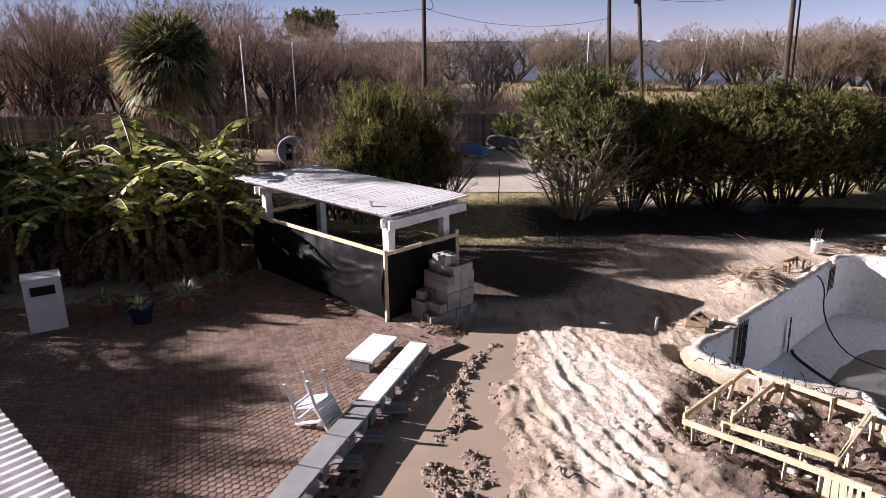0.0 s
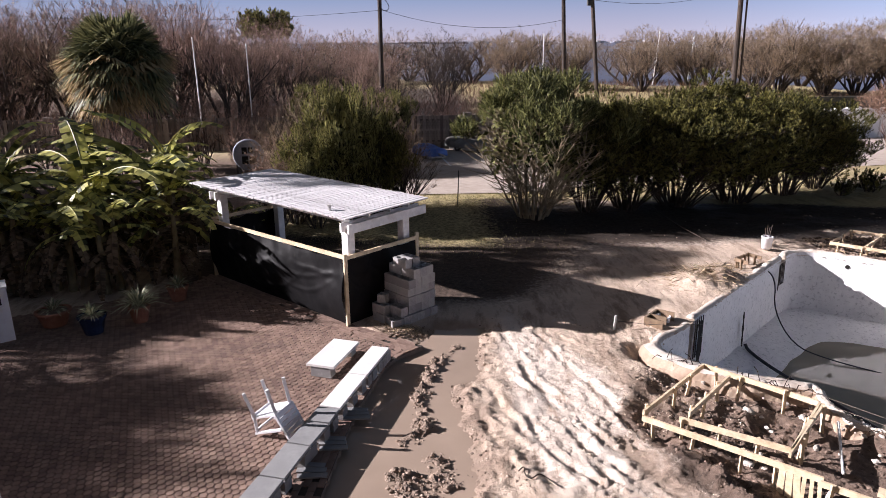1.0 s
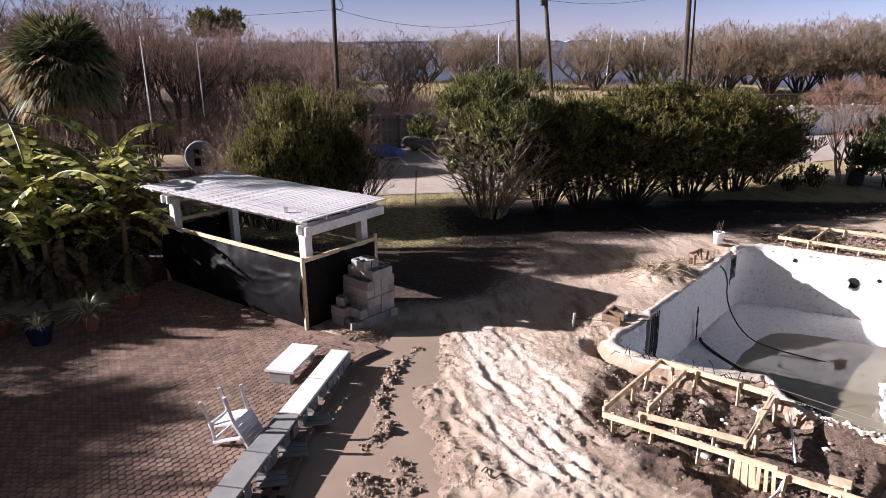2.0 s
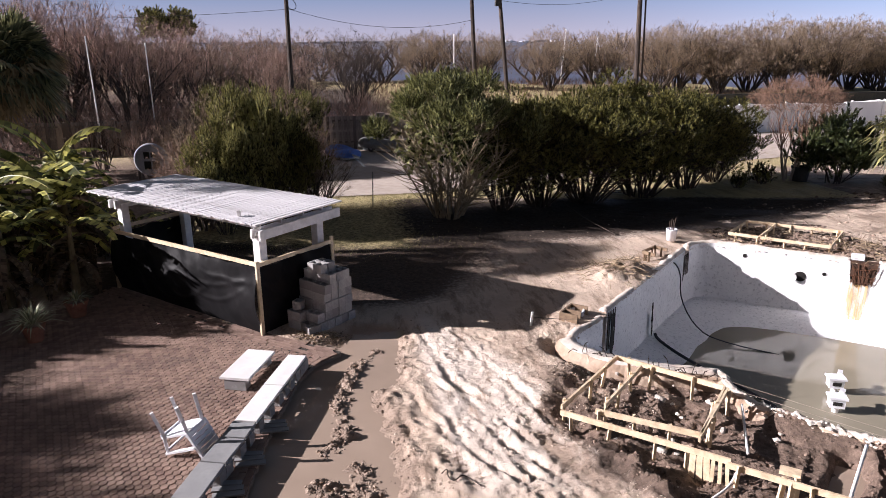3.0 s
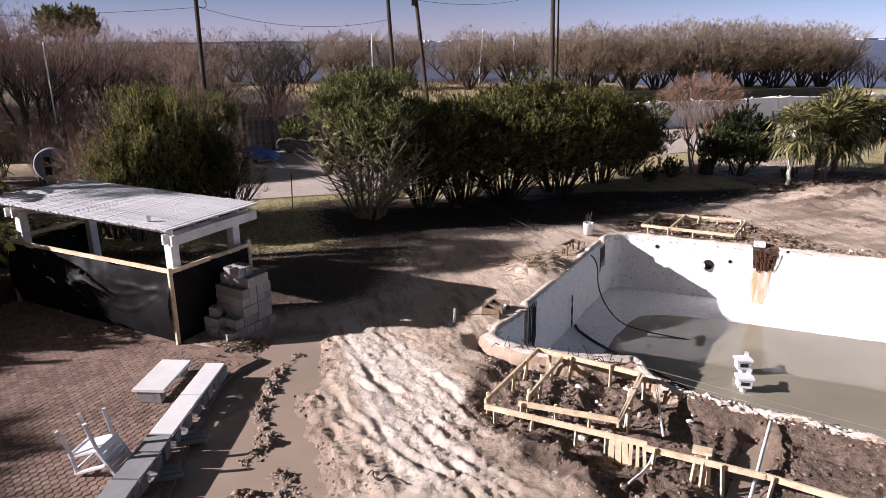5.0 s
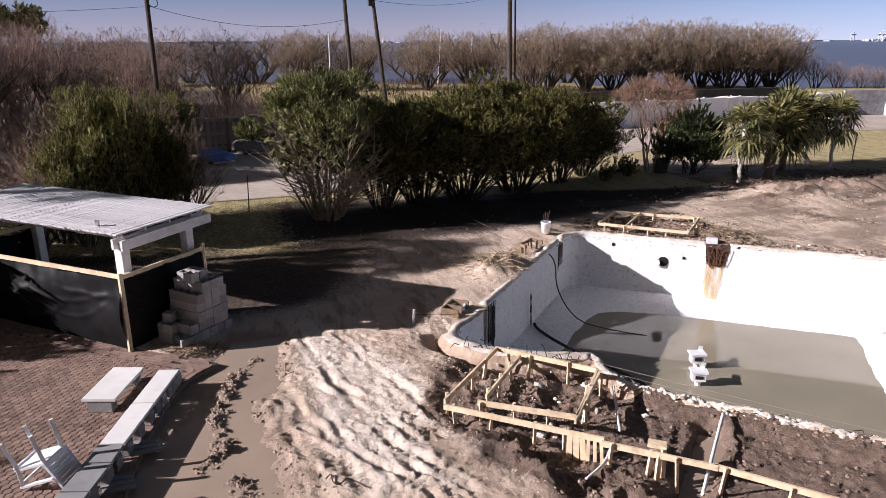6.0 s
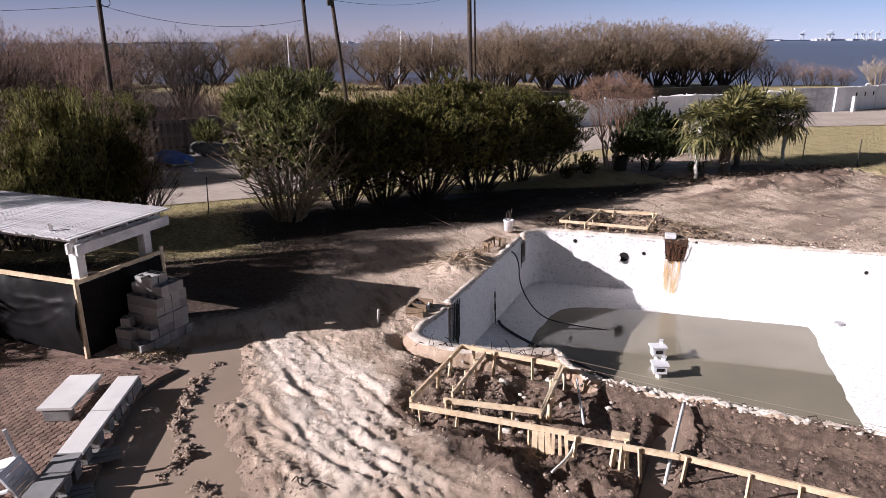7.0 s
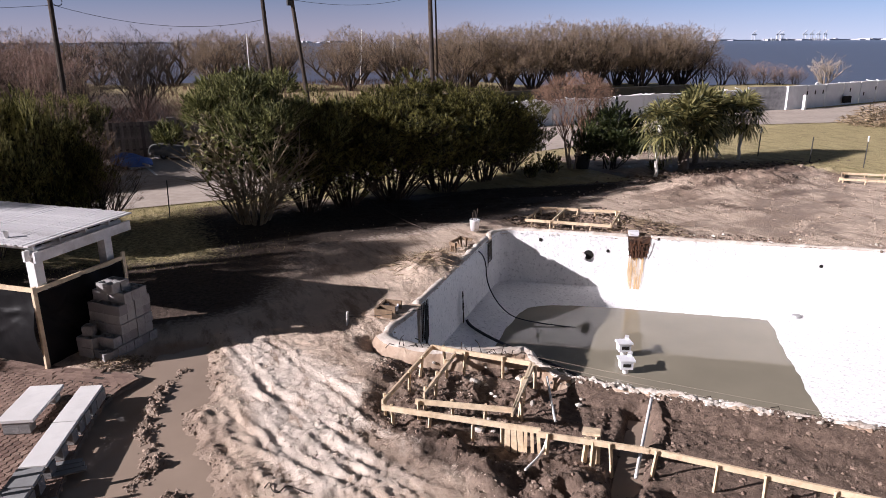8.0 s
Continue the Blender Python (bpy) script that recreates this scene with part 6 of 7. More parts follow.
# trees in the field and along its far edge
for k, (x, y, sc) in enumerate(((-2.8, 66, 0.95), (11.4, 87.3, 1.05), (19.0, 87.0, 1.03), (26.3, 82.4, 1.1), (33.0, 84.0, 1.0), (-7, 70, 1.0),  (-12, 68, 1.1), (-17, 72, 1.2), (-22, 70, 1.2), (-28, 74, 1.25), (-34, 72, 1.3))):
    plant("bare_tree", "leafless round-crowned tree in the dry field", "tree", "bare trees in the field", ((T_ROW + T_TAN) if x > 8 else T_GREY)[k % 3], (x, y, 0), 50 * k, (sc * 1.1, sc * 1.1, sc), W)
for k in range(28):
    x = -56 + 3.9 * k + rngT.uniform(-1.2, 1.2)
    if 2 < x < 34 and k % 2:
        continue
    y = 112 - 0.3 * x + rngT.uniform(-6, 4) if x < 30 else 104 - 0.45 * (x - 30) + rngT.uniform(-4, 3)
    sc = rngT.uniform(1.0, 1.25)
    plant("bare_tree", "leafless tan-twigged tree at the far side of the field", "tree", "bare trees across the field", T_FAR[k % 2], (x, y, -0.3), rngT.uniform(0, 360), (sc * 1.6, sc * 1.6, sc), W)
# the close row along the shore
for k in range(15):
    f = k / 14
    x, y = 37.5 + 35.5 * f + rngT.uniform(-.7, .7), 75.5 - 1.5 * f + 2.0 * math.sin(k * 2.4)
    sc = (1.02 + 0.13 * math.sin(math.pi * f ** 0.8)) * rngT.uniform(0.93, 1.07)
    plant("bare_tree", "leafless tan-twigged tree in the row along the shore", "tree", "bare trees along the shore", T_ROW[k % 3], (x, y, -0.2), rngT.uniform(0, 360), (sc * 1.38, sc * 1.38, sc * 1.06), W)
for x, y, sc in ((73.0, 72.5, 1.5), (74.5, 70, 1.25), (76, 68, 1.1), (78, 66.5, 1.0), (80, 65.5, 0.9), (82.5, 65, 0.8)):
    plant("bare_shrub", "low dark leafless scrub at the end of the shore row", "shrub", "scrub along the shore", T_SHRUB[1], (x, y, -0.3), x * 9, (sc * 1.25, sc * 1.25, sc), W)
plant("bare_tree", "pale wind-bent leafless tree by the water", "tree", "", bare_tree_meshes(91, 4.6, 1.1, 8, PALE_BARK, PALE_BARK, thick=0.07, levels=3, kids=(4, 4, 3, 0), fine=260, dome=0.6), (89.5, 66, -0.3), 0, (1.5, 1.5, 1), W)
EVER = bush_meshes(29, 2.1, 10.0, 6.2, 14000, 0.32, 0.12, OLIVE_OLEANDER, stems=7)
for x, y in ((-23.8, 105), (-20.4, 106)):
    plant("evergreen_tree", "dark evergreen tree far behind the thicket", "tree", "evergreens beyond the thicket", EVER, (x, y, 0), x * 30, (1, 1, 1.02))


def fan_leaf(shape, base, direction, petiole, radius, blades, rng, droop=0.25, stalk=None, wide=0.04):
    """A fan palm leaf: a stalk and a half circle of narrow blades."""
    d = direction.normalized()
    hub = base + d * petiole
    if stalk is not None:
        stalk.tube([base, base.lerp(hub, .5) + Vector((0, 0, 0.06 * petiole)), hub], [0.022, 0.016, 0.012], 3, False)
    side = d.cross(Vector((0, 0, 1)))
    if side.length < 1e-3:
        side = Vector((1, 0, 0))
    side.normalize()
    nrm = side.cross(d)
    for i in range(blades):
        a = math.pi * (i / (blades - 1) - 0.5) * 1.45 + rng.uniform(-.04, .04)
        bd = (d * math.cos(a) + side * math.sin(a) + nrm * 0.12 * math.cos(3 * a)).normalized()
        w = (side * math.cos(a) - d * math.sin(a)) * radius * wide
        l = radius * rng.uniform(.85, 1.08) * (1 - 0.18 * abs(a) / 1.5)
        mid = hub + bd * l * 0.55
        tip = hub + bd * l - Vector((0, 0, droop * l * rng.uniform(.6, 1.4)))
        k = len(shape.v)
        shape.v += [tuple(hub), tuple(mid + w), tuple(tip), tuple(mid - w)]
        shape.f.append((k, k + 1, k + 2, k + 3))


def fan_palm(name, label, at, trunk_height, trunk_r, leaves, petiole, radius, dry, seed, group="", trunk_mat=None, blades=22, low=-0.5, high=1.4, frond=None, droop=0.0, wide=0.036):
    rng = random.Random(seed)
    t = thing(name, label, "palm tree", group, at=at)
    trunk, crown, dead, stalk = Shape(), Shape(), Shape(), Shape()
    n = max(6, int(trunk_height / 0.15))
    trunk.tube([(0.02 * math.sin(i), 0.02 * math.cos(i * 1.7), trunk_height * i / n - .05) for i in range(n + 1)], [trunk_r * (1 + 0.10 * (i % 2)) for i in range(n + 1)], 9)
    top = Vector((0, 0, trunk_height))
    for i in range(leaves):
        a = i * 2.39996
        e = low + (high - low) * (i / leaves) ** 0.8 + rng.uniform(-.1, .1)
        d = Vector((math.cos(a) * math.cos(e), math.sin(a) * math.cos(e), math.sin(e)))
        fan_leaf(dead if dry and e < 0.35 and rng.random() < dry else crown, top - Vector((0, 0, 0.25 * (1 - i / leaves))), d, petiole * rng.uniform(.8, 1.15), radius * rng.uniform(.85, 1.1), blades, rng, droop + (0.32 if e < 0.6 else 0.15), stalk, wide)
    part("trunk", trunk, trunk_mat or PALM_TRUNK, t)
    part("stalk", stalk, PALM, t)
    part("crown", crown, frond or PALM, t)
    if dry:
        part("skirt", dead, PALM_DRY, t, "dry yellow-brown hanging fronds")
    return t


fan_palm("sabal_palm", "big round-headed sabal palm with dry yellow lower fronds", (-14.15, 33.8, 0), 4.75, 0.28, 230, 1.55, 1.45, 0.6, 5, blades=34, low=-0.75, high=1.25)
yard = "fan palms at the lawn edge"
soft = dict(frond=FAN_PALM, droop=0.08, wide=0.05)
fan_palm("fan_palm", "shaggy clump of fan palm with drooping fronds", (23.8, 23.9, 0), 1.8, 0.24, 54, 0.95, 1.15, 0.0, 6, yard, blades=22, low=-0.4, **soft)
fan_palm("fan_palm", "shaggy clump of fan palm with drooping fronds", (25.2, 24.6, 0), 2.3, 0.14, 44, 0.95, 1.05, 0.0, 7, yard, blades=22, low=-0.5, **soft)
fan_palm("fan_palm", "young fan palm on a slim pale trunk", (21.35, 23.0, 0), 2.3, 0.08, 26, 0.65, 0.85, 0.0, 8, yard, WHITE_TRUNK, blades=16, low=-1.2, **soft)
fan_palm("fan_palm", "young fan palm on a slim pale trunk", (28.3, 24.8, 0), 2.35, 0.08, 30, 0.65, 0.9, 0.0, 9, yard, WHITE_TRUNK, blades=16, low=-1.2, **soft)
fan_palm("fan_palm", "young fan palm on a slim pale trunk", (27.5, 25.5, 0), 2.3, 0.07, 26, 0.65, 0.9, 0.0, 10, yard, WHITE_TRUNK, blades=16, low=-1.2, **soft)
shade = "palms that shade the patio"
for k, (x, y, h) in enumerate(((-19.6, 11.8, 4.7), (-19.0, 10.2, 4.7), (-22.5, 15.6, 5.2), (-17.6, 7.6, 4.4), (-23.0, 12.0, 5.6))):
    fan_palm("sabal_palm", "sabal palm shading the brick patio", (x, y, 0), h, 0.2, 25, 1.6, 1.15, 0.0, 30 + k, shade, blades=18, low=-0.7, high=1.35)
# added palms, never in view, set where their crowns shade yard and patio
for k, (x, y, h) in enumerate(((-18.5, 20.4, 9.5), (-19.0, 21.9, 10.0), (-21.5, 12.2, 5.6), (-20.6, 10.4, 5.2), (-21.5, 12.9, 6.4), (-22.0, 9.4, 6.4))):
    fan_palm("sabal_palm", "tall slim sabal palm added out of view to cast shade", (x, y, 0), h, 0.18, 32, 1.0, 0.95, 0.0, 38 + k, shade, blades=22, low=-0.4, high=1.35)
# cheap bushes added out of view to shade the garden and block skylight
SIDE = bush_meshes(31, 2.3, 4.2, 0.7, 5000, 0.34, 0.09, OLEANDER, stems=12)
for k, (x, y, sc) in enumerate(((-13.7, 16.4, 1.0), (-16.0, 18.8, 1.05), (-20.5, 17.5, 1.6), (-21.0, 21.5, 1.65), (-22.0, 25.5, 1.7), (-24.5, 14.0, 1.5), (-33, 2, 2.2), (-34, 9, 2.2), (-34, 16, 2.3), (-35, 23, 2.3), (-36, 30, 2.3))):
    plant("oleander_bush", "unseen tall oleander added at the side to block light", "bush", "oleanders at the garden side", SIDE, (x, y, 0), 50 * k, (sc, sc, sc))


def banana_leaf(shape, base, heading, rise, length, width, bend, rng, torn=0.35):
    """A long arching leaf whose two halves are torn into strips."""
    d = Vector((math.cos(heading), math.sin(heading), 0))
    side = Vector((-d.y, d.x, 0))
    n = 16
    rib = []
    for i in range(n + 1):
        f = i / n
        e = rise - bend * f
        prev = rib[-1] if rib else base
        rib.append(prev + (d * math.cos(e) + Vector((0, 0, math.sin(e)))) * (length / n if i else 0))
    for sgn in (-1, 1):
        for i in range(1, n):
            f = i / n
            w = width * math.sin(math.pi * min(1, f * 0.94 + 0.05)) ** 0.6 / 2
            gap = 0.0 if rng.random() > torn else rng.uniform(.15, .45)
            fold = rng.uniform(0.15, 0.55)
            back = rng.uniform(0, .15) * length / n
            o = side * sgn * w
            dz = Vector((0, 0, -w * fold))
            a, b = rib[i], rib[i].lerp(rib[i + 1], 1.02)
            c = b.lerp(a, gap) + o + dz + d * back
            e2 = a + o + dz * rng.uniform(.85, 1.15) + d * back
            k = len(shape.v)
            shape.v += [tuple(a), tuple(b), tuple(c), tuple(e2)]
            shape.f.append((k, k + 1, k + 2, k + 3) if sgn > 0 else (k + 3, k + 2, k + 1, k))
    shape.tube(rib, [0.022 * (1 - 0.8 * i / n) for i in range(n + 1)], 4, False)


def banana_meshes(seed, height, leaves):
    rng = random.Random(seed)
    stem, green, dead = Shape(), Shape(), Shape()
    for k in range(rng.randint(2, 3)):
        x, y = rng.uniform(-.45, .45), rng.uniform(-.45, .45)
        h = height * rng.uniform(0.42, 0.6)
        stem.tube([(x, y, -.05), (x * 1.1, y * 1.1, h * .5), (x * 1.2, y * 1.2, h)], [0.12, 0.1, 0.06], 8)
        top = Vector((x * 1.2, y * 1.2, h))
        for i in range(leaves):
            a = rng.uniform(0, 6.28)
            banana_leaf(green, top - Vector((0, 0, .12)), a, rng.uniform(0.6, 1.45), rng.uniform(1.6, 2.5), rng.uniform(.34, .5), rng.uniform(0.7, 2.2), rng, 0.6)
        for i in range(9):
            a = rng.uniform(0, 6.28)
            banana_leaf(dead, top - Vector((0, 0, .35 + .1 * i)), a, rng.uniform(-.3, .5), rng.uniform(1.1, 1.6), rng.uniform(.2, .32), rng.uniform(1.4, 2.0), rng, 0.7)
    return stem.mesh("stem", BANANA_STEM), green.mesh("leaves", BANANA), dead.mesh("dead_leaves", BANANA_DRY)


BAN = [banana_meshes(100 + k, 3.7, 5) for k in range(4)]
rngP = random.Random(14)
for k, (x, y, sc) in enumerate(((-6.6, 17.0, 0.8), (-7.6, 16.2, 0.85), (-8.8, 16.2, 0.95), (-10.2, 16.0, 0.95), (-11.6, 15.6, 0.95), (-13.0, 15.2, 0.9), (-7.2, 18.6, 0.95), (-8.6, 18.4, 1.22), (-10.0, 18.2, 1.05), (-11.6, 17.8, 1.05), (-13.2, 17.6, 1.05), (-6.9, 20.4, 0.72), (-5.6, 19.0, 0.6), (-8.2, 20.6, 0.9), (-9.8, 20.4, 1.05), (-12.0, 20.2, 1.0), (-14.2, 19.6, 1.0), (-7.6, 19.6, 1.32), (-9.0, 22.8, 1.0), (-11.2, 22.4, 1.1), (-13.4, 22.0, 1.1), (-15.6, 17.0, 1.0), (-15.8, 21.6, 1.1))):
    plant("banana_plant", "banana clump with torn yellow-green arching leaves", "banana plant", "banana bed beside the patio", BAN[k % 4], (x, y, 0), rngP.uniform(0, 360), (sc, sc, sc), ("stem", "foliage", "withered_foliage"))


def potted(at, pot_mat, label, r, h, seed, leaf_len=0.42, count=60):
    rng = random.Random(seed)
    t = thing("potted_plant", label, "potted plant", "pots along the planting bed", at=at)
    s = Shape()
    s.lathe([(0.0, 0.0), (r * 0.68, 0.0), (r, h * 0.88), (r * 1.08, h * 0.88), (r * 1.08, h), (r * 0.9, h), (r * 0.88, h * 0.9), (0, h * 0.9)], 20)
    pot = part("pot", s, pot_mat, t)
    soil = Shape()
    soil.lathe([(0.0, h * 0.91), (r * 0.86, h * 0.91)], 16)
    part("potting_soil", soil, CLOD, pot)
    s = Shape()
    for k in range(count):
        a, e = rng.uniform(0, 6.28), rng.uniform(0.2, 1.4)
        d = Vector((math.cos(a) * math.cos(e), math.sin(a) * math.cos(e), math.sin(e)))
        leaf_quads(s, Vector((d.x * 0.05, d.y * .05, h * 0.95)), d, leaf_len * rng.uniform(.7, 1.2), 0.035, 0.3, rng, True)
    part("foliage", s, SPIKY_LEAF, t)


potted((-7.95, 13.9, 0.01), TERRACOTTA, "low spiky plant in a wide terracotta pot", 0.34, 0.34, 1, 0.4)
potted((-6.9, 13.42, 0.01), BLUE_GLAZE, "spiky plant in a dark blue glazed pot", 0.27, 0.4, 2, 0.38, 70)
potted((-6.15, 14.0, 0.01), TERRACOTTA, "pale spiky plant in a terracotta pot", 0.22, 0.36, 3, 0.64, 110)
potted((-5.75, 15.3, 0.01), TERRACOTTA, "small plant in a terracotta pot", 0.24, 0.36, 4, 0.35)

# pot by the crape myrtle
s = Shape()
s.lathe([(0.0, 0.0), (0.3, 0.0), (0.37, 0.55), (0.4, 0.56), (0.4, 0.62), (0.33, 0.62), (0.32, 0.52), (0, 0.52)], 18, (19.75, 26.2, 0))
solid("plant_pot", s, DARK_METAL, "black plastic pot at the foot of a crape myrtle", "pot")

# ---- fence, lot and poles ----
fence = thing("board_fence", "weathered dark board fence behind the parking lot", "fence", kind="structure")
picket = Shape()
picket.box((0, 0, 0.82), (0.172, 0.02, 2.04))
PICKET = picket.mesh("picket", FENCE)
for k in range(272):
    x = -36 + 0.165 * k
    ob = part("picket", PICKET, FENCE, fence)
    ob.matrix_basis = pose(x, 39.35 + (0.05 if k % 2 else -0.05), rngP.uniform(-.02, .02))
for z in (0.4, 1.0, 1.6):
    s = Shape()
    s.beam((-36, 39.35, z), (9, 39.35, z), 0.04, 0.09)
    part("rail", s, FENCE, fence)
for x in (-33.0, -27.0, -20.7, -11.5, -6.0, 2.75, 8.8):
    s = Shape()
    s.box((x, 39.25, 1.0), (0.45 if x in (-20.7, 2.75) else 0.14, 0.2, 2.0))
    part("post", s, FENCE, fence)

for a, b in (((-1.6, 33.2), (-1.2, 37.5)), ((1.5, 33.2), (0.9, 37.8)), ((4.4, 33.4), (4.6, 38)), ((-4.6, 33.2), (-4.4, 37.8))):
    s = Shape()
    s.beam((*a, 0.018), (*b, 0.018), 0.12, 0.006)
    solid("parking_line", s, PAINT_LINE, "worn white parking line", "road marking", "parking lines", kind="structure")


def covered_boat(at, turn, length, width, height, mat, label):
    t = thing("covered_boat", label, "boat", "covered boats by the fence", at=at, turn=turn)
    s = Shape()
    nu, nv = 18, 12
    for i in range(nu + 1):
        f = i / nu
        w = width / 2 * (math.sin(math.pi * min(1, 0.12 + f * 0.78)) ** 0.5 if f < 1 else 0.35)
        for j in range(nv + 1):
            a = math.pi * j / nv
            z = height * (0.45 + 0.55 * math.sin(a) * (0.8 + 0.2 * math.sin(f * 9)))
            s.v.append(((f - 0.5) * length, -math.cos(a) * w, z if 0 < j < nv else height * 0.3))
    s.f = [(i * (nv + 1) + j, (i + 1) * (nv + 1) + j, (i + 1) * (nv + 1) + j + 1, i * (nv + 1) + j + 1) for i in range(nu) for j in range(nv)]
    s.f.append(tuple(range(nv + 1)))
    s.f.append(tuple(nu * (nv + 1) + j for j in reversed(range(nv + 1))))
    part("cover", s, mat, t, smooth=True)
    s = Shape()
    s.box((0, 0, height * 0.22), (length * 0.8, width * 0.6, height * 0.3))
    part("hull", s, WHITE_METAL, t)
    for x in (-length * .2, length * .25):
        for y in (-width * .36, width * .36):
            s = Shape()
            s.tube([(x, y - .07, 0.2), (x, y + .07, 0.2)], 0.2, 14)
            wheel = part("wheel", s, DARK_METAL, t, "dark trailer wheel")
            s = Shape()
            s.tube([(x, y - .075, 0.2), (x, y + .075, 0.2)], 0.09, 10)
            part("rim", s, GREY_METAL, wheel)
    s = Shape()
    s.beam((length * .45, 0, 0.3), (length * .5 + 0.9, 0, 0.28), 0.08, 0.08)
    part("tongue", s, GREY_METAL, t)


covered_boat((0.55, 36.3, 0.012), -70, 2.7, 1.6, 0.58, BLUE_TARP, "small boat under a blue tarpaulin on a trailer")
covered_boat((3.0, 38.0, 0.012), -35, 3.2, 1.7, 0.75, GREY_TARP, "small boat under a ragged grey tarpaulin")

# round white net float hung behind the bananas
dish = thing("spool_table", "round white painted cable drum end with dark opening", "cable drum", at=(-6.72, 27.0, 1.64))
s = Shape()
s.lathe([(0.0, 0.06), (0.58, 0.06), (0.62, 0.03), (0.62, -0.03), (0.58, -0.06), (0, -0.06)], 28)
s.v = [(x, -z, y) for x, y, z in s.v]
disc = part("disc", s, SHADED_DRUM_PAINT, dish)
for x, z, w, h in ((-.14, .17, .2, .26), (.1, .2, .16, .2), (-.13, -.2, .24, .3), (.17, -.2, .24, .3)):
    s = Shape()
    s.box((x, -0.07, z), (w, 0.03, h))
    part("opening", s, HOLE, disc)
for x in (-0.5, 0.5):
    s = Shape()
    s.beam((x, 0.1, -1.66), (x, 0.1, 0.2), 0.08, 0.08, up=(1, 0, 0))
    part("leg", s, BARK, dish)


def pole(name, base, top, r, mat, label, group, extras=()):
    t = thing(name, label, "pole", group)
    s = Shape()
    a, b = Vector(base), Vector(top)
    s.tube([a, a.lerp(b, .5), b], [r, r * .9, r * .78], 10)
    shaft = part("shaft", s, mat, t)
    for nm, p, size, m2, lab in extras:
        s = Shape()
        s.box(p, size)
        part(nm, s, m2, shaft, lab)
    return t


up = "utility poles along the road"
pole("utility_pole", (-2.3, 43.8, 0), (-2.25, 43.8, 10.5), 0.15, POLE, "tall brown wooden utility pole", up)
pole("utility_pole", (9.75, 46.0, 0), (9.3, 46.0, 9.1), 0.16, POLE, "dark weathered utility pole with a pale box", up, (("box", (9.45, 45.8, 8.75), (0.3, 0.2, 0.7), WHITE_METAL, "pale equipment box"),))
pole("utility_pole", (11.9, 45.3, 0), (10.85, 45.3, 10.0), 0.15, POLE, "leaning dark wooden utility pole", up, (("transformer", (10.85, 45.15, 8.3), (0.32, 0.3, 0.7), DARK_METAL, "dark transformer can"),))
pole("utility_pole", (28.0, 61.5, 0), (27.7, 61.5, 13), 0.24, POLE, "thick brown wooden utility pole", up)
pole("utility_pole", (28.6, 61.6, 0), (28.3, 61.6, 13), 0.09, POLE, "thin dark pole beside a utility pole", up)
wp = "white posts in the field"
for a, b in (((31.9, 95.1, 0), (32.4, 95.1, 7.3)), ((37.4, 97.0, 0), (37.8, 97.0, 6.3)), ((10.0, 56.5, 0), (10.0, 56.5, 6.4)), ((-12.1, 38.9, 0), (-12.15, 38.9, 6.2)), ((-10.4, 43.5, 0), (-10.4, 43.5, 5.85))):
    pole("white_post", a, b, 0.09 if a[1] > 60 else 0.04, WHITE_METAL, "slender white metal post", wp)


def wire(a, b, sag, r=0.012):
    a, b = Vector(a), Vector(b)
    s = Shape()
    s.tube([a.lerp(b, i / 14) - Vector((0, 0, sag * 4 * (i / 14) * (1 - i / 14))) for i in range(15)], r, 4)
    return solid("cable", s, DARK_METAL, "thin dark overhead cable between poles", "cable", "overhead cables")


wire((-2.25, 43.8, 7.75), (9.45, 46.0, 7.15), 0.75)
wire((-2.25, 43.8, 7.7), (-30, 52, 8.0), 0.5)
wire((11.0, 45.3, 8.3), (27.9, 61.5, 10.2), 0.7, 0.012)
curve_tube("cable", [(-2.2, 43.7, 8.6), (-1.6, 43.7, 7.9), (-1.9, 43.7, 7.6), (-2.3, 43.7, 7.9)], 0.02, DARK_METAL, "loop of slack cable on a pole", "cable")

# wire fence posts at the verge and lawn
fp = "thin steel fence posts"
for x, y, h, pale in ((1.4, 24.75, 1.3, False), (29.85, 24.95, 1.45, True), (30.3, 22.3, 1.3, False), (31.15, 20.15, 1.5, True), (26.5, 25.1, 1.2, False), (8.0, 26.0, 1.2, False), (-2.4, 25.2, 1.2, False)):
    t = thing("fence_post", "thin dark steel fence post with a pale top" if pale else "thin dark steel fence post", "fence post", fp, at=(x, y, 0))
    s = Shape()
    s.beam((0, 0, -0.1), (0.04, 0, h), 0.035, 0.035, up=(1, 0, 0))
    part("shaft", s, DARK_METAL, t)
    if pale:
        s = Shape()
        s.beam((0.04, 0, h - 0.22), (0.043, 0, h + 0.02), 0.055, 0.055, up=(1, 0, 0))
        part("cap", s, WHITE_METAL, t, "white cap")

# ---- low white wall by the road ----
wall = thing("wall_road", "long low white block wall beside the road", "wall", kind="structure")


def wall_run(a, b, h, thick, name="wall_panel", mat=None):
    a, b = Vector((*a, 0)), Vector((*b, 0))
    n = max(1, round((b - a).length / 3.0))
    for i in range(n):
        s = Shape()
        p, q = a.lerp(b, i / n), a.lerp(b, (i + 1) / n - 0.004)
        hh = h + rngP.uniform(-.04, .04)
        s.beam(p + Vector((0, 0, hh / 2 - .05)), q + Vector((0, 0, hh / 2 - .05)), thick, hh + .1)
        part(name, s, mat or WALL_WHITE, wall)
    return a, b


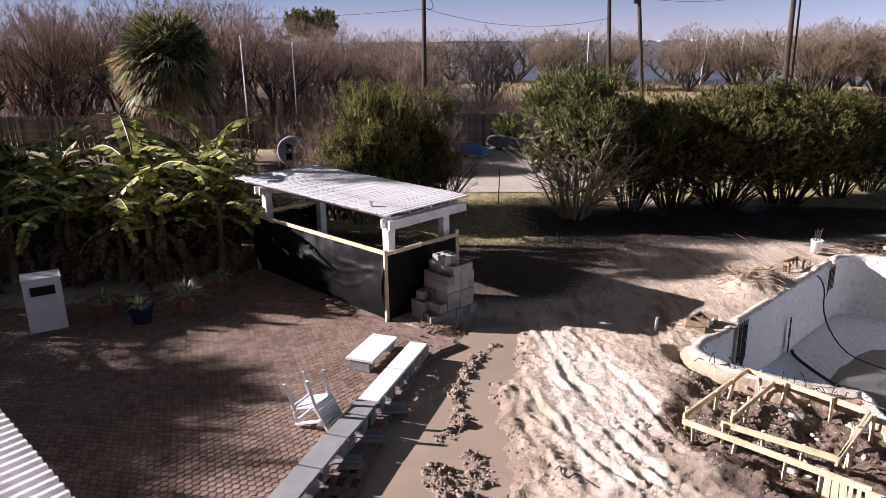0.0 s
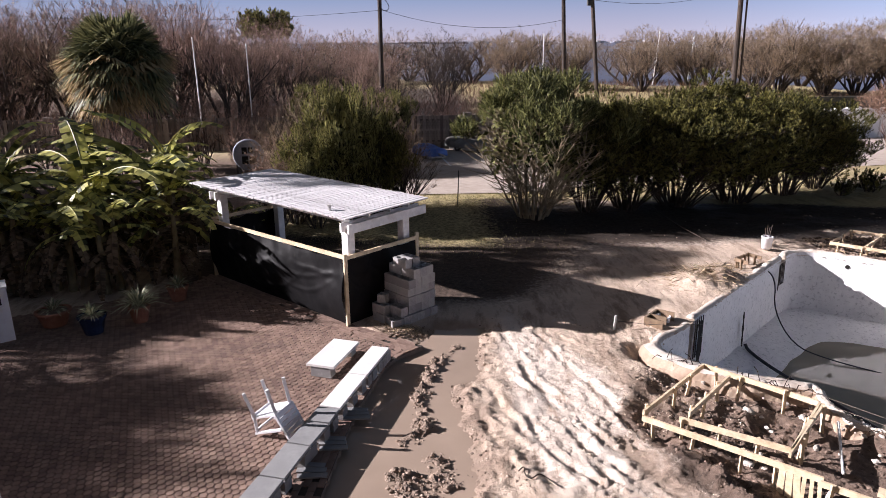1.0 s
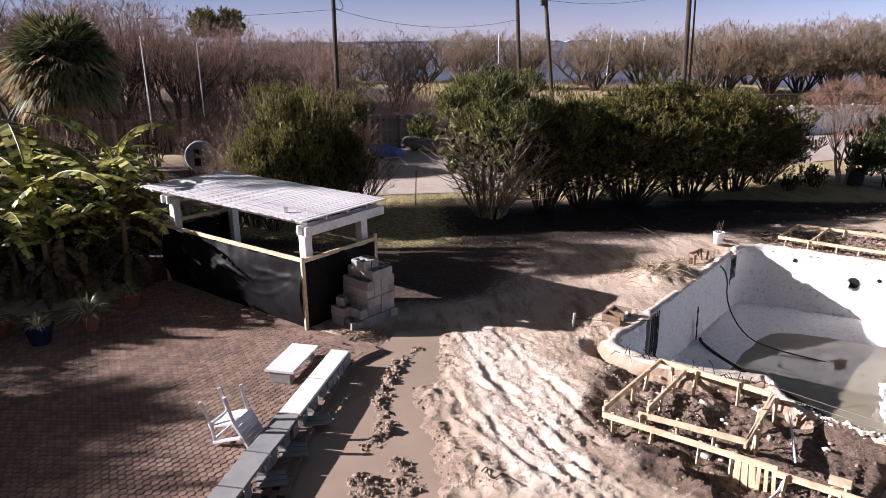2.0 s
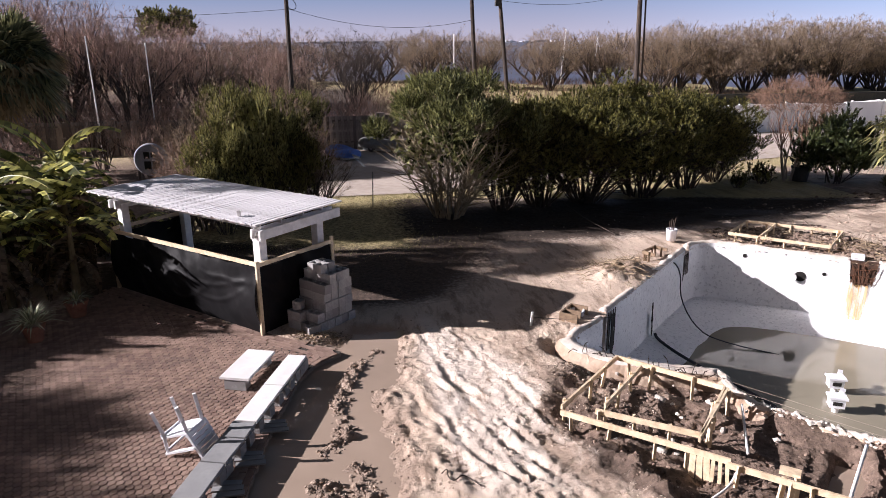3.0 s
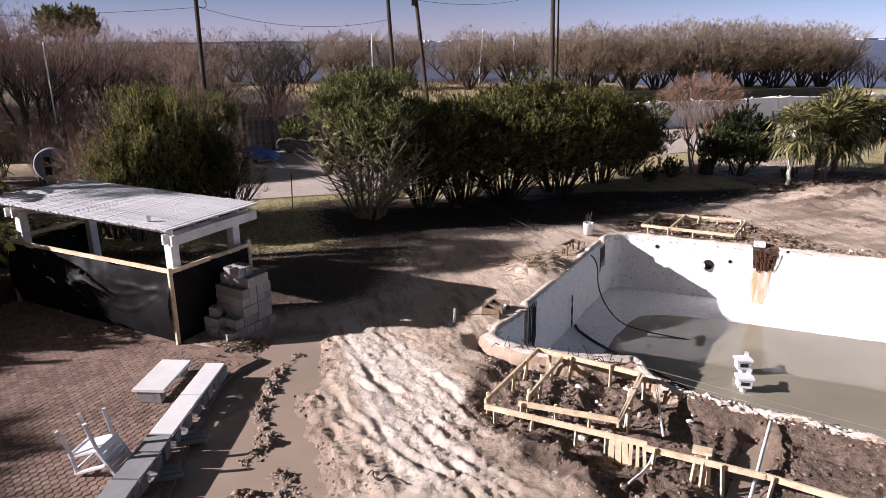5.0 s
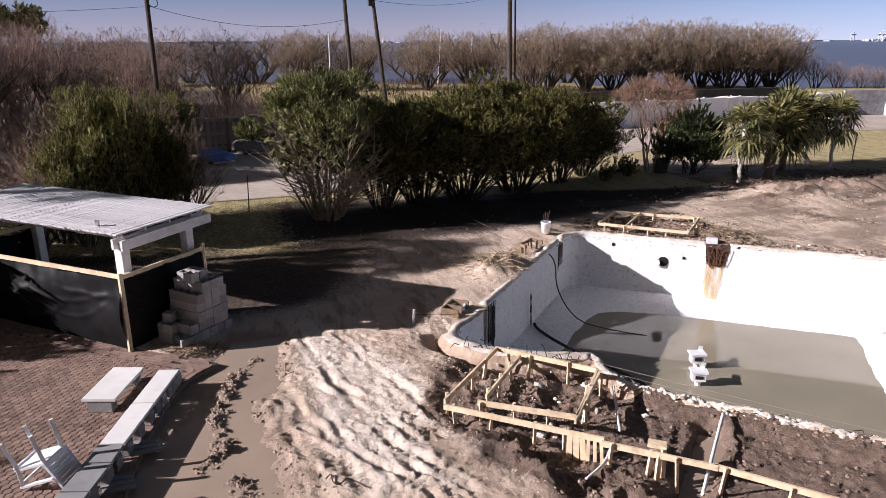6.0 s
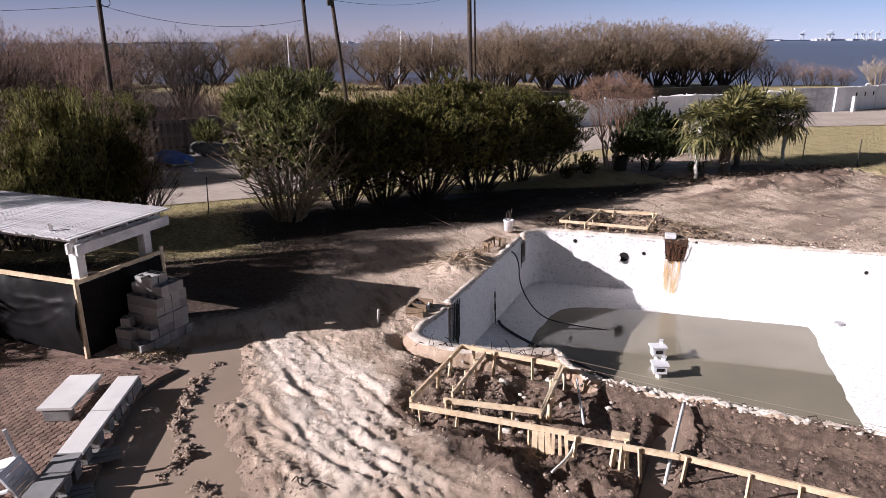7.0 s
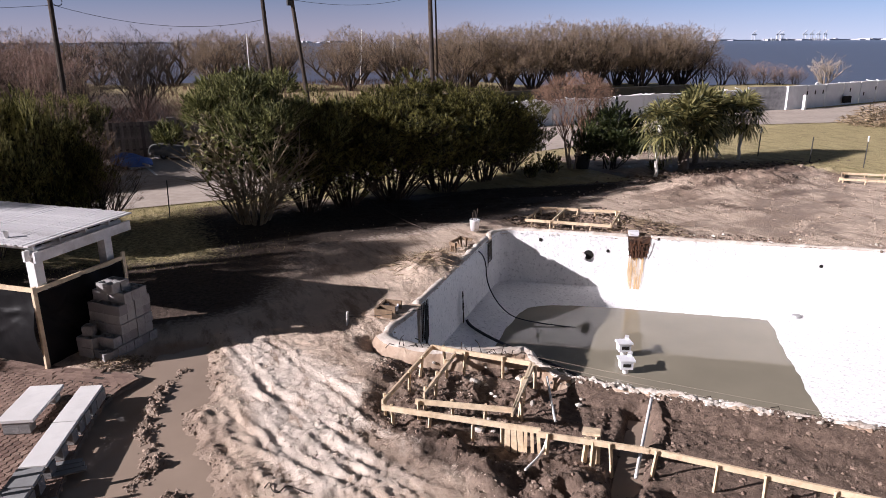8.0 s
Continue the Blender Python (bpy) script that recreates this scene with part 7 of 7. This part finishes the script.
wall_run((22.5, 41.1), (48.1, 42.4), 1.75, 0.3)
wall_run((48.2, 42.3), (51.7, 41.5), 1.95, 0.25, mat=WALL_DAPPLED)
wall_run((51.76, 41.36), (92.0, 46.5), 1.95, 0.3)
for f in (0.07, 0.1, 0.13, 0.24, 0.3, 0.35, 0.4, 0.47, 0.55, 0.62):
    s = Shape()
    p = Vector((51.76, 41.36, 1.3)).lerp(Vector((92.0, 46.5, 1.3)), f)
    s.box((p.x + 0.02, p.y - 0.15, p.z - 0.45 * (f in (0.3, 0.47))), (0.16, 0.03, 0.34), Matrix.Rotation(math.atan2(5.14, 40.24), 3, "Z"))
    part("weep_slot", s, HOLE, wall, "dark narrow slot in the wall")
rngW = random.Random(9)
for k in range(26):
    f = rngW.random()
    a = Vector((23, 41.1, 1.78)).lerp(Vector((47.5, 42.35, 1.78)), f) if k < 15 else Vector((55, 41.6, 1.98)).lerp(Vector((80, 44.9, 1.98)), f)
    s = Shape()
    d = Vector((rngW.uniform(-1, 1), rngW.uniform(-.6, .6), rngW.uniform(0, .25))) * rngW.uniform(.4, 1.3)
    s.beam(a, a + d, 0.1, 0.07)
    solid("broken_rail", s, WHITE_METAL, "broken white rail lying on the wall", "rail", "broken rails on the wall")
s = Shape()
s.beam((22.0, 60.0, 0.45), (60.0, 58.6, 0.45), 0.4, 1.1)
solid("wall_shore", s, DARK_METAL, "low dark wall at the foot of the shore trees", "wall", kind="structure")
s = Shape()
s.beam((53.3, 40.7, 0), (53.3, 40.7, 1.25), 0.24, 0.24, up=(1, 0, 0))
solid("bollard", s, WHITE_METAL, "white bollard at the wall opening", "bollard")
s = Shape()
s.box((60.5, 42.0, 0.5), (0.9, 0.25, 0.6))
solid("wall_vent", s, HOLE, "dark square opening in the white wall", "opening", kind="structure")
pile = Shape()
for k in range(1100):
    a, r = rngW.uniform(0, 6.28), 2.2 * math.sqrt(rngW.random())
    z = 1.75 * (1 - r / 2.3) * rngW.random() ** 0.7
    d = Vector((rngW.uniform(-1, 1), rngW.uniform(-1, 1), rngW.uniform(-.2, .6)))
    leaf_quads(pile, Vector((48.6 + r * math.cos(a), 31.2 + r * math.sin(a), z)), d, rngW.uniform(.35, .9), 0.07, 0.2, rngW)
solid("brush_pile", pile, DEBRIS, "heap of cut brown palm fronds on the lawn", "brush pile", kind="stuff")

# ---- far shore ----
shore = Shape()
rngS = random.Random(15)
px = -1600
while px < 5200:
    w = rngS.uniform(60, 180)
    h = rngS.uniform(3, 8)
    y = 3300 - 0.35 * px
    shore.box((px, y, h / 2 - 3), (w, 60, h + 6))
    px += w * 0.8
solid("backdrop_shore", shore, HAZED_SHORE, "low hazy far shore across the bay", "shore", kind="structure")
for k in range(46):
    x = rngS.uniform(-300, 4300)
    y = 3270 - 0.35 * x
    s = Shape()
    s.box((x, y, 3), (rngS.uniform(8, 22), 20, rngS.uniform(5, 11)))
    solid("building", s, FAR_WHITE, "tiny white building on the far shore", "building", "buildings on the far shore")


def crane(x):
    y = 3260 - 0.35 * x
    t = thing("harbour_crane", "white harbour gantry crane on the far shore", "crane", "cranes on the far shore", at=(x, y, 0))
    for dx in (-9, 9):
        s = Shape()
        s.beam((dx, 0, 0), (dx * .8, 0, 30), 2.4, 2.4, up=(1, 0, 0))
        part("leg", s, FAR_WHITE, t)
    s = Shape()
    s.beam((-16, 0, 26), (18, 0, 26), 2.4, 3.2)
    part("girder", s, FAR_WHITE, t)
    s = Shape()
    s.beam((-5, 0, 29), (12, 0, 42), 2.2, 2.2)
    part("boom", s, FAR_WHITE, t)


for x in (2642, 2752, 2768, 2871, 2902, 2933, 2964):
    crane(x)

# ---- near pergola ----
perg = thing("pergola", "white slatted pergola roof below the camera", "pergola")
slat = Shape()
slat.box((1.2, 0, 0), (2.4, 0.045, 0.10))
NEAR_SLAT = slat.mesh("slat", SLAT_WOOD)
E0, E1 = Vector((-4.41, 5.54, 2.4)), Vector((-2.99, 4.25, 2.4))
E0 = E0 + (E0 - E1) * 1.2
E1 = E1 + (E1 - E0) * 0.3
m = int((E1 - E0).length / 0.128)
for k in range(m):
    p = E0.lerp(E1, k / m)
    ob = part("slat", NEAR_SLAT, SLAT_WOOD, perg)
    ob.matrix_basis = pose(p.x, p.y, p.z, 0, 0, 225 + 8 + rngW.uniform(-.3, .3))
nn = Vector((-0.67, -0.74, 0))
for f in (0.35, 1.6):
    s = Shape()
    s.beam(E0 + nn * f + Vector((0, 0, -0.13)), E1 + nn * f + Vector((0, 0, -0.13)), 0.05, 0.17)
    part("beam", s, WHITE_WOOD, perg)
for p in (E0 + nn * 0.35, E1 + nn * 0.35, E0 + nn * 1.6, E1 + nn * 1.6):
    s = Shape()
    s.box((p.x, p.y, 1.1), (0.15, 0.15, 2.2))
    part("post", s, WHITE_WOOD, perg)

# grass tufts on the verge
rngG = random.Random(44)
tufts = Shape()
spots = [(rngG.uniform(-5, 8), rngG.uniform(24.4, 26.7)) for _ in range(6000)] + [(rngG.gauss(0.0, 2.2), rngG.gauss(19.6, 0.8)) for _ in range(1500)]
spots += [(rngG.uniform(26, 52), rngG.uniform(19, 34)) for _ in range(9000)]
spots = [p for p in spots if p[0] < 20 or p[0] + 0.5 * p[1] > 38.5]
sx, sy = np.array([p[0] for p in spots]), np.array([p[1] for p in spots])
for x, y, z in zip(sx, sy, ground_height(sx, sy)):
    leaf_quads(tufts, Vector((x, y, z - 0.01)), Vector((rngG.uniform(-.6, .6), rngG.uniform(-.6, .6), 1)), rngG.uniform(.04, .11), 0.014, 0.1, rngG)
solid("grass_tufts", tufts, GRASS_BLADE, "patchy green and straw grass tufts on the verge", "grass", kind="stuff")
rubble = Shape()
for k in range(120):
    f = rngG.random()
    x, y = 14.5 + 9 * f + rngG.gauss(0.25, .16), 15.5 - 7.1 * f + rngG.gauss(0.3, .16)
    rubble.rock((x, y, 0.01), 0.012 + 0.055 * rngG.random() ** 2, rngG)
for k in range(60):
    x, y = rngG.uniform(3.2, 7.2), rngG.uniform(8.2, 11.4)
    if inside(np.array(x), np.array(y), DUG) and not inside(np.array(x), np.array(y), POOL):
        rubble.rock((x, y, -0.12), 0.03 + 0.09 * rngG.random() ** 3, rngG)
for k in range(90):
    x, y = rngG.gauss(24.2, 1.2), rngG.gauss(21.1, .25)
    rubble.rock((x, y, 0.04), 0.03 + 0.10 * rngG.random() ** 2, rngG)
for p in resample(NEAR_EDGE, 0.06):
    rubble.rock((p.x - 0.1 + rngG.gauss(0, .07), p.y - 0.1 + rngG.gauss(0, .07), -0.1 + rngG.uniform(-.04, .04)), 0.015 + 0.035 * rngG.random() ** 2, rngG)
flakes = Shape()
for p in resample(NEAR_EDGE, 0.008):
    flakes.rock((p.x - 0.05 + rngG.gauss(0, .065), p.y - 0.05 + rngG.gauss(0, .065), -0.03 + rngG.uniform(-.09, .05)), 0.012 + 0.05 * rngG.random() ** 3, rngG, 0.45)
solid("plaster_flakes", flakes, FLAKE, "ragged white plaster flakes on the broken pool rim", "rubble", kind="stuff")
solid("concrete_rubble", rubble, RUBBLE, "pale broken concrete lumps along the pool", "rubble", kind="stuff")

# ---- unseen wall added behind the camera to hold back skylight ----
s = Shape()
s.box((0, -2.6, 5.2), (40, 0.3, 10.6))
solid("wall_house", s, SKY_BLOCK_WALL, "unseen brown wall added behind the camera to block skylight", "wall", kind="structure")

# ---- loose clods and rubbish ----
rngC = random.Random(19)
clods, pale, mud = Shape(), Shape(), Shape()


def scatter(shape, pts, low, more, power, ok=None, lift=0.0):
    """Lumps on the ground at the points that pass the test."""
    x, y = np.array([p[0] for p in pts]), np.array([p[1] for p in pts])
    h = ground_height(x, y)
    keep = np.ones(x.shape, bool) if ok is None else ok(x, y, h)
    for a, b, c in zip(x[keep], y[keep], h[keep]):
        shape.rock((float(a), float(b), float(c) + lift), low + more * rngC.random() ** power, rngC)


dry = lambda x, y, h: inside(x, y, DUG) & ~inside(x, y, POOL)
scatter(clods, [(rngC.uniform(2.9, 11), rngC.uniform(2.5, 11.6)) for _ in range(6500)], 0.008, 0.045, 2.6, dry)
scatter(pale, [(rngC.uniform(0.9, 5.0), rngC.uniform(4, 13.6)) for _ in range(220)], 0.006, 0.03, 5, lambda x, y, h: ~inside(x, y, PUDDLE_RIM))
scatter(pale, [(rngC.uniform(0, 26), rngC.uniform(14, 22)) for _ in range(260)], 0.006, 0.026, 3, lambda x, y, h: ~inside(x, y, POOL))
streaks = lambda x, y, h: ~inside(x, y, PUDDLE_RIM) & (fbm((0.84 * x + 0.54 * y) * 3.0, (0.84 * y - 0.54 * x) * 0.8, 91) > 0.5)
scatter(pale, [(rngC.uniform(0.8, 5.2), rngC.uniform(5.5, 13.4)) for _ in range(6000)], 0.005, 0.022, 3, streaks)
lane = [(p.x + rngC.gauss(0, .14), p.y + rngC.gauss(0, .14)) for pts in (RIDGE, RIDGE2) for p in resample(pts, 0.003)]
scatter(clods, [(rngC.uniform(11.8, 15.6), rngC.uniform(16.0, 19.4)) for _ in range(900)], 0.015, 0.08, 2.2, lambda x, y, h: ~inside(x, y, POOL) & (0.66 * x + 0.75 * y > 21.4) & (0.66 * x + 0.75 * y < 23.6))
scatter(mud, lane, 0.007, 0.034, 2.5, lambda x, y, h: h > -0.11)
bank = [(p.x + rngC.gauss(.03, .12), p.y + rngC.gauss(0, .12)) for p in resample(PUDDLE_RIGHT, 0.03)]
scatter(mud, bank, 0.008, 0.035, 3, lambda x, y, h: h > -0.11)
scatter(mud, [(rngC.gauss(-0.3, .4), rngC.gauss(13.15, .16)) for _ in range(520)], 0.008, 0.04, 2.5, lambda x, y, h: x + 0.55 * (y - 13.2) > -1.4)
scatter(clods, [(rngC.uniform(11.6, 15.6), rngC.uniform(16.6, 19.6)) for _ in range(900)], 0.015, 0.07, 2.5, lambda x, y, h: ~inside(x, y, POOL))
verge = [(p.x + rngC.gauss(.3, .2), p.y + rngC.gauss(.35, .22)) for p in resample([(12.3, 17.0), (14.6, 15.2), (17.5, 12.9)], 0.006)]
scatter(clods, verge, 0.01, 0.06, 2.5, lambda x, y, h: ~inside(x, y, POOL))
spread = lambda x, y, h: ~inside(x, y, POOL) & (x + 0.75 * y > 27.2) & (x + 0.5 * y < 39.5) & (fbm(x * 0.9, y * 1.6, 92) > 0.45)
scatter(mud, [(rngC.uniform(13, 31), rngC.uniform(9, 22.5)) for _ in range(5500)], 0.012, 0.06, 3, spread)
under = [(rngC.gauss(25, 2.8), rngC.gauss(22.6, 0.55)) for _ in range(1500)]
scatter(clods, under, 0.015, 0.11, 2.6)
solid("soil_clods", clods, CLOD, "dark crumbly soil clods round the forms", "soil", kind="stuff")
solid("mud_clods", mud, MUD_CLOD, "brown crumbled mud along the puddle", "mud", kind="stuff")
solid("clay_clods", pale, PALE_CLOD, "pale dried clay lumps on the ground", "clay", kind="stuff")
sticks = Shape()
spots = [(7.1 + rngC.gauss(0, .5), 15.7 + rngC.gauss(0, .4)) for _ in range(420)] + [(14.6 + rngC.gauss(0, .6), 16.5 + rngC.gauss(0, .45)) for _ in range(170)] + [(rngC.uniform(11.5, 15.5), rngC.uniform(16.3, 19.4)) for _ in range(260)] + [(14.9 + rngC.gauss(0, .7), 15.7 + rngC.gauss(0, .4)) for _ in range(260)] + [(rngC.gauss(25.5, 2.6), rngC.gauss(22.9, .6)) for _ in range(260)]
sx, sy = np.array([p[0] for p in spots]), np.array([p[1] for p in spots])
for x, y, h, out in zip(sx, sy, ground_height(sx, sy), ~inside(sx, sy, POOL)):
    if out:
        leaf_quads(sticks, Vector((x, y, h + .03)), Vector((rngC.uniform(-1, 1), rngC.uniform(-1, 1), rngC.uniform(-.1, .35))), rngC.uniform(.12, .55), 0.02, 0.1, rngC)
spots = [(rngC.gauss(-0.4, .4), rngC.gauss(13.2, .15)) for _ in range(420)]
sx, sy = np.array([p[0] for p in spots]), np.array([p[1] for p in spots])
for x, y, h in zip(sx, sy, ground_height(sx, sy)):
    leaf_quads(sticks, Vector((x, y, h + .015)), Vector((rngC.uniform(-1, 1), rngC.uniform(-1, 1), rngC.uniform(-.1, .3))), rngC.uniform(.05, .14), 0.018, 0.1, rngC)
solid("dead_fronds", sticks, DEBRIS, "flattened dead fronds and straw round the pool", "plant litter", kind="stuff")
curve_tube("long_pole", [(8.33, 23.4, 0.12), (8.32, 21.2, 0.09), (8.6, 19.4, 0.05)], 0.013, BARK, "thin grey pole lying on the dark soil", "pole", 5)
wire_bits = [[(1.35, 8.07), (1.45, 8.16), (1.42, 7.98), (1.5, 7.86), (1.62, 8.0), (1.71, 8.01), (1.84, 7.75)], [(2.75, 6.5), (2.9, 6.62), (3.1, 6.5)]]
for pts in wire_bits:
    curve_tube("bent_rod", [(x, y, float(ground_height(np.array(x), np.array(y))) + 0.03) for x, y in pts], 0.009, DARK_STEEL, "bent dark steel rod lying on the clay", "steel rod", 5)

# ---- paving ----
def hex_shape(w, d, h):
    s = Shape()
    ring = [(w / 2, d / 4), (0, d / 2), (-w / 2, d / 4), (-w / 2, -d / 4), (0, -d / 2), (w / 2, -d / 4)]
    c = 0.9
    s.add([(x, y, h - 0.016) for x, y in ring] + [(x * c, y * c, h) for x, y in ring],
          [(i, (i + 1) % 6, 6 + (i + 1) % 6, 6 + i) for i in range(6)] + [(6, 7, 8, 9, 10, 11)])
    return s


bed = Shape()
bed.add([(x, y, -0.012) for x, y in PATIO_EDGE], [tuple(range(len(PATIO_EDGE)))])
patio = solid("pavement_patio", bed, JOINT, "weathered brown hexagonal brick paving", "paving", kind="structure")
HW, HD = 0.118, 0.142
hexa = hex_shape(HW - 0.009, HD - 0.011, 0.0)
HEX = hexa.mesh("paver", PAVER_PIECE)
TURN = math.radians(-8)
cells = []
for j in range(-20, 160):
    for i in range(-120, 60):
        x, y = (i + 0.5 * (j % 2)) * HW, 2.0 + j * HD * 0.75
        cells.append((x * math.cos(TURN) - y * math.sin(TURN), x * math.sin(TURN) + y * math.cos(TURN)))
cx, cy = np.array([c[0] for c in cells]), np.array([c[1] for c in cells])
ok = inside(cx, cy, PATIO_EDGE) & (line_distance(cx, cy, PATIO_EDGE[1:16]) > 0.41)
rest = Shape()
near = ok & (np.hypot(cx + 2.3, cy - 7.6) < 1.16)
rngV = random.Random(2)
count = 0
for x, y, keep, close in zip(cx, cy, ok, near):
    if not keep:
        continue
    z = rngV.uniform(-.003, .004)
    if close and count < 300:
        count += 1
        ob = part("paver", HEX, PAVER_PIECE, patio)
        ob.matrix_basis = pose(x, y, z, rngV.uniform(-.6, .6), rngV.uniform(-.6, .6), math.degrees(TURN))
    else:
        k = len(rest.v)
        ca, sa = math.cos(TURN), math.sin(TURN)
        rest.v += [(x + a * ca - b * sa, y + a * sa + b * ca, c + z) for a, b, c in hexa.v]
        rest.f += [tuple(q + k for q in face) for face in hexa.f]
ob = part("paving_field", rest, PAVER, patio)
tagged(ob, kind="stuff")
# border of rectangular pavers along the yard side
edge = [Vector((x, y)) for x, y in PATIO_EDGE[1:16]]
brick = Shape()
brick.box((0, 0, -0.02), (0.198, 0.098, 0.05))
BRICK = brick.mesh("brick", PAVER_PIECE)
edge = [Vector(q) for q in rounded([tuple(q) for q in edge], 1, False)]
for row in range(4):
    run = 0.0
    for a, b in zip(edge, edge[1:]):
        d = (b - a).normalized()
        inward = Vector((-d.y, d.x))
        gone = (0.104 * (row % 2) - run) % 0.206
        while gone < (b - a).length - 0.04:
            p = a + d * (gone + 0.05) + inward * (0.055 + 0.104 * row)
            ob = part("brick", BRICK, PAVER_PIECE, patio)
            ob.matrix_basis = pose(p.x, p.y, rngV.uniform(-.004, .003), 0, 0, math.degrees(math.atan2(d.y, d.x)) + rngV.uniform(-1, 1))
            gone += 0.206
        run += (b - a).length
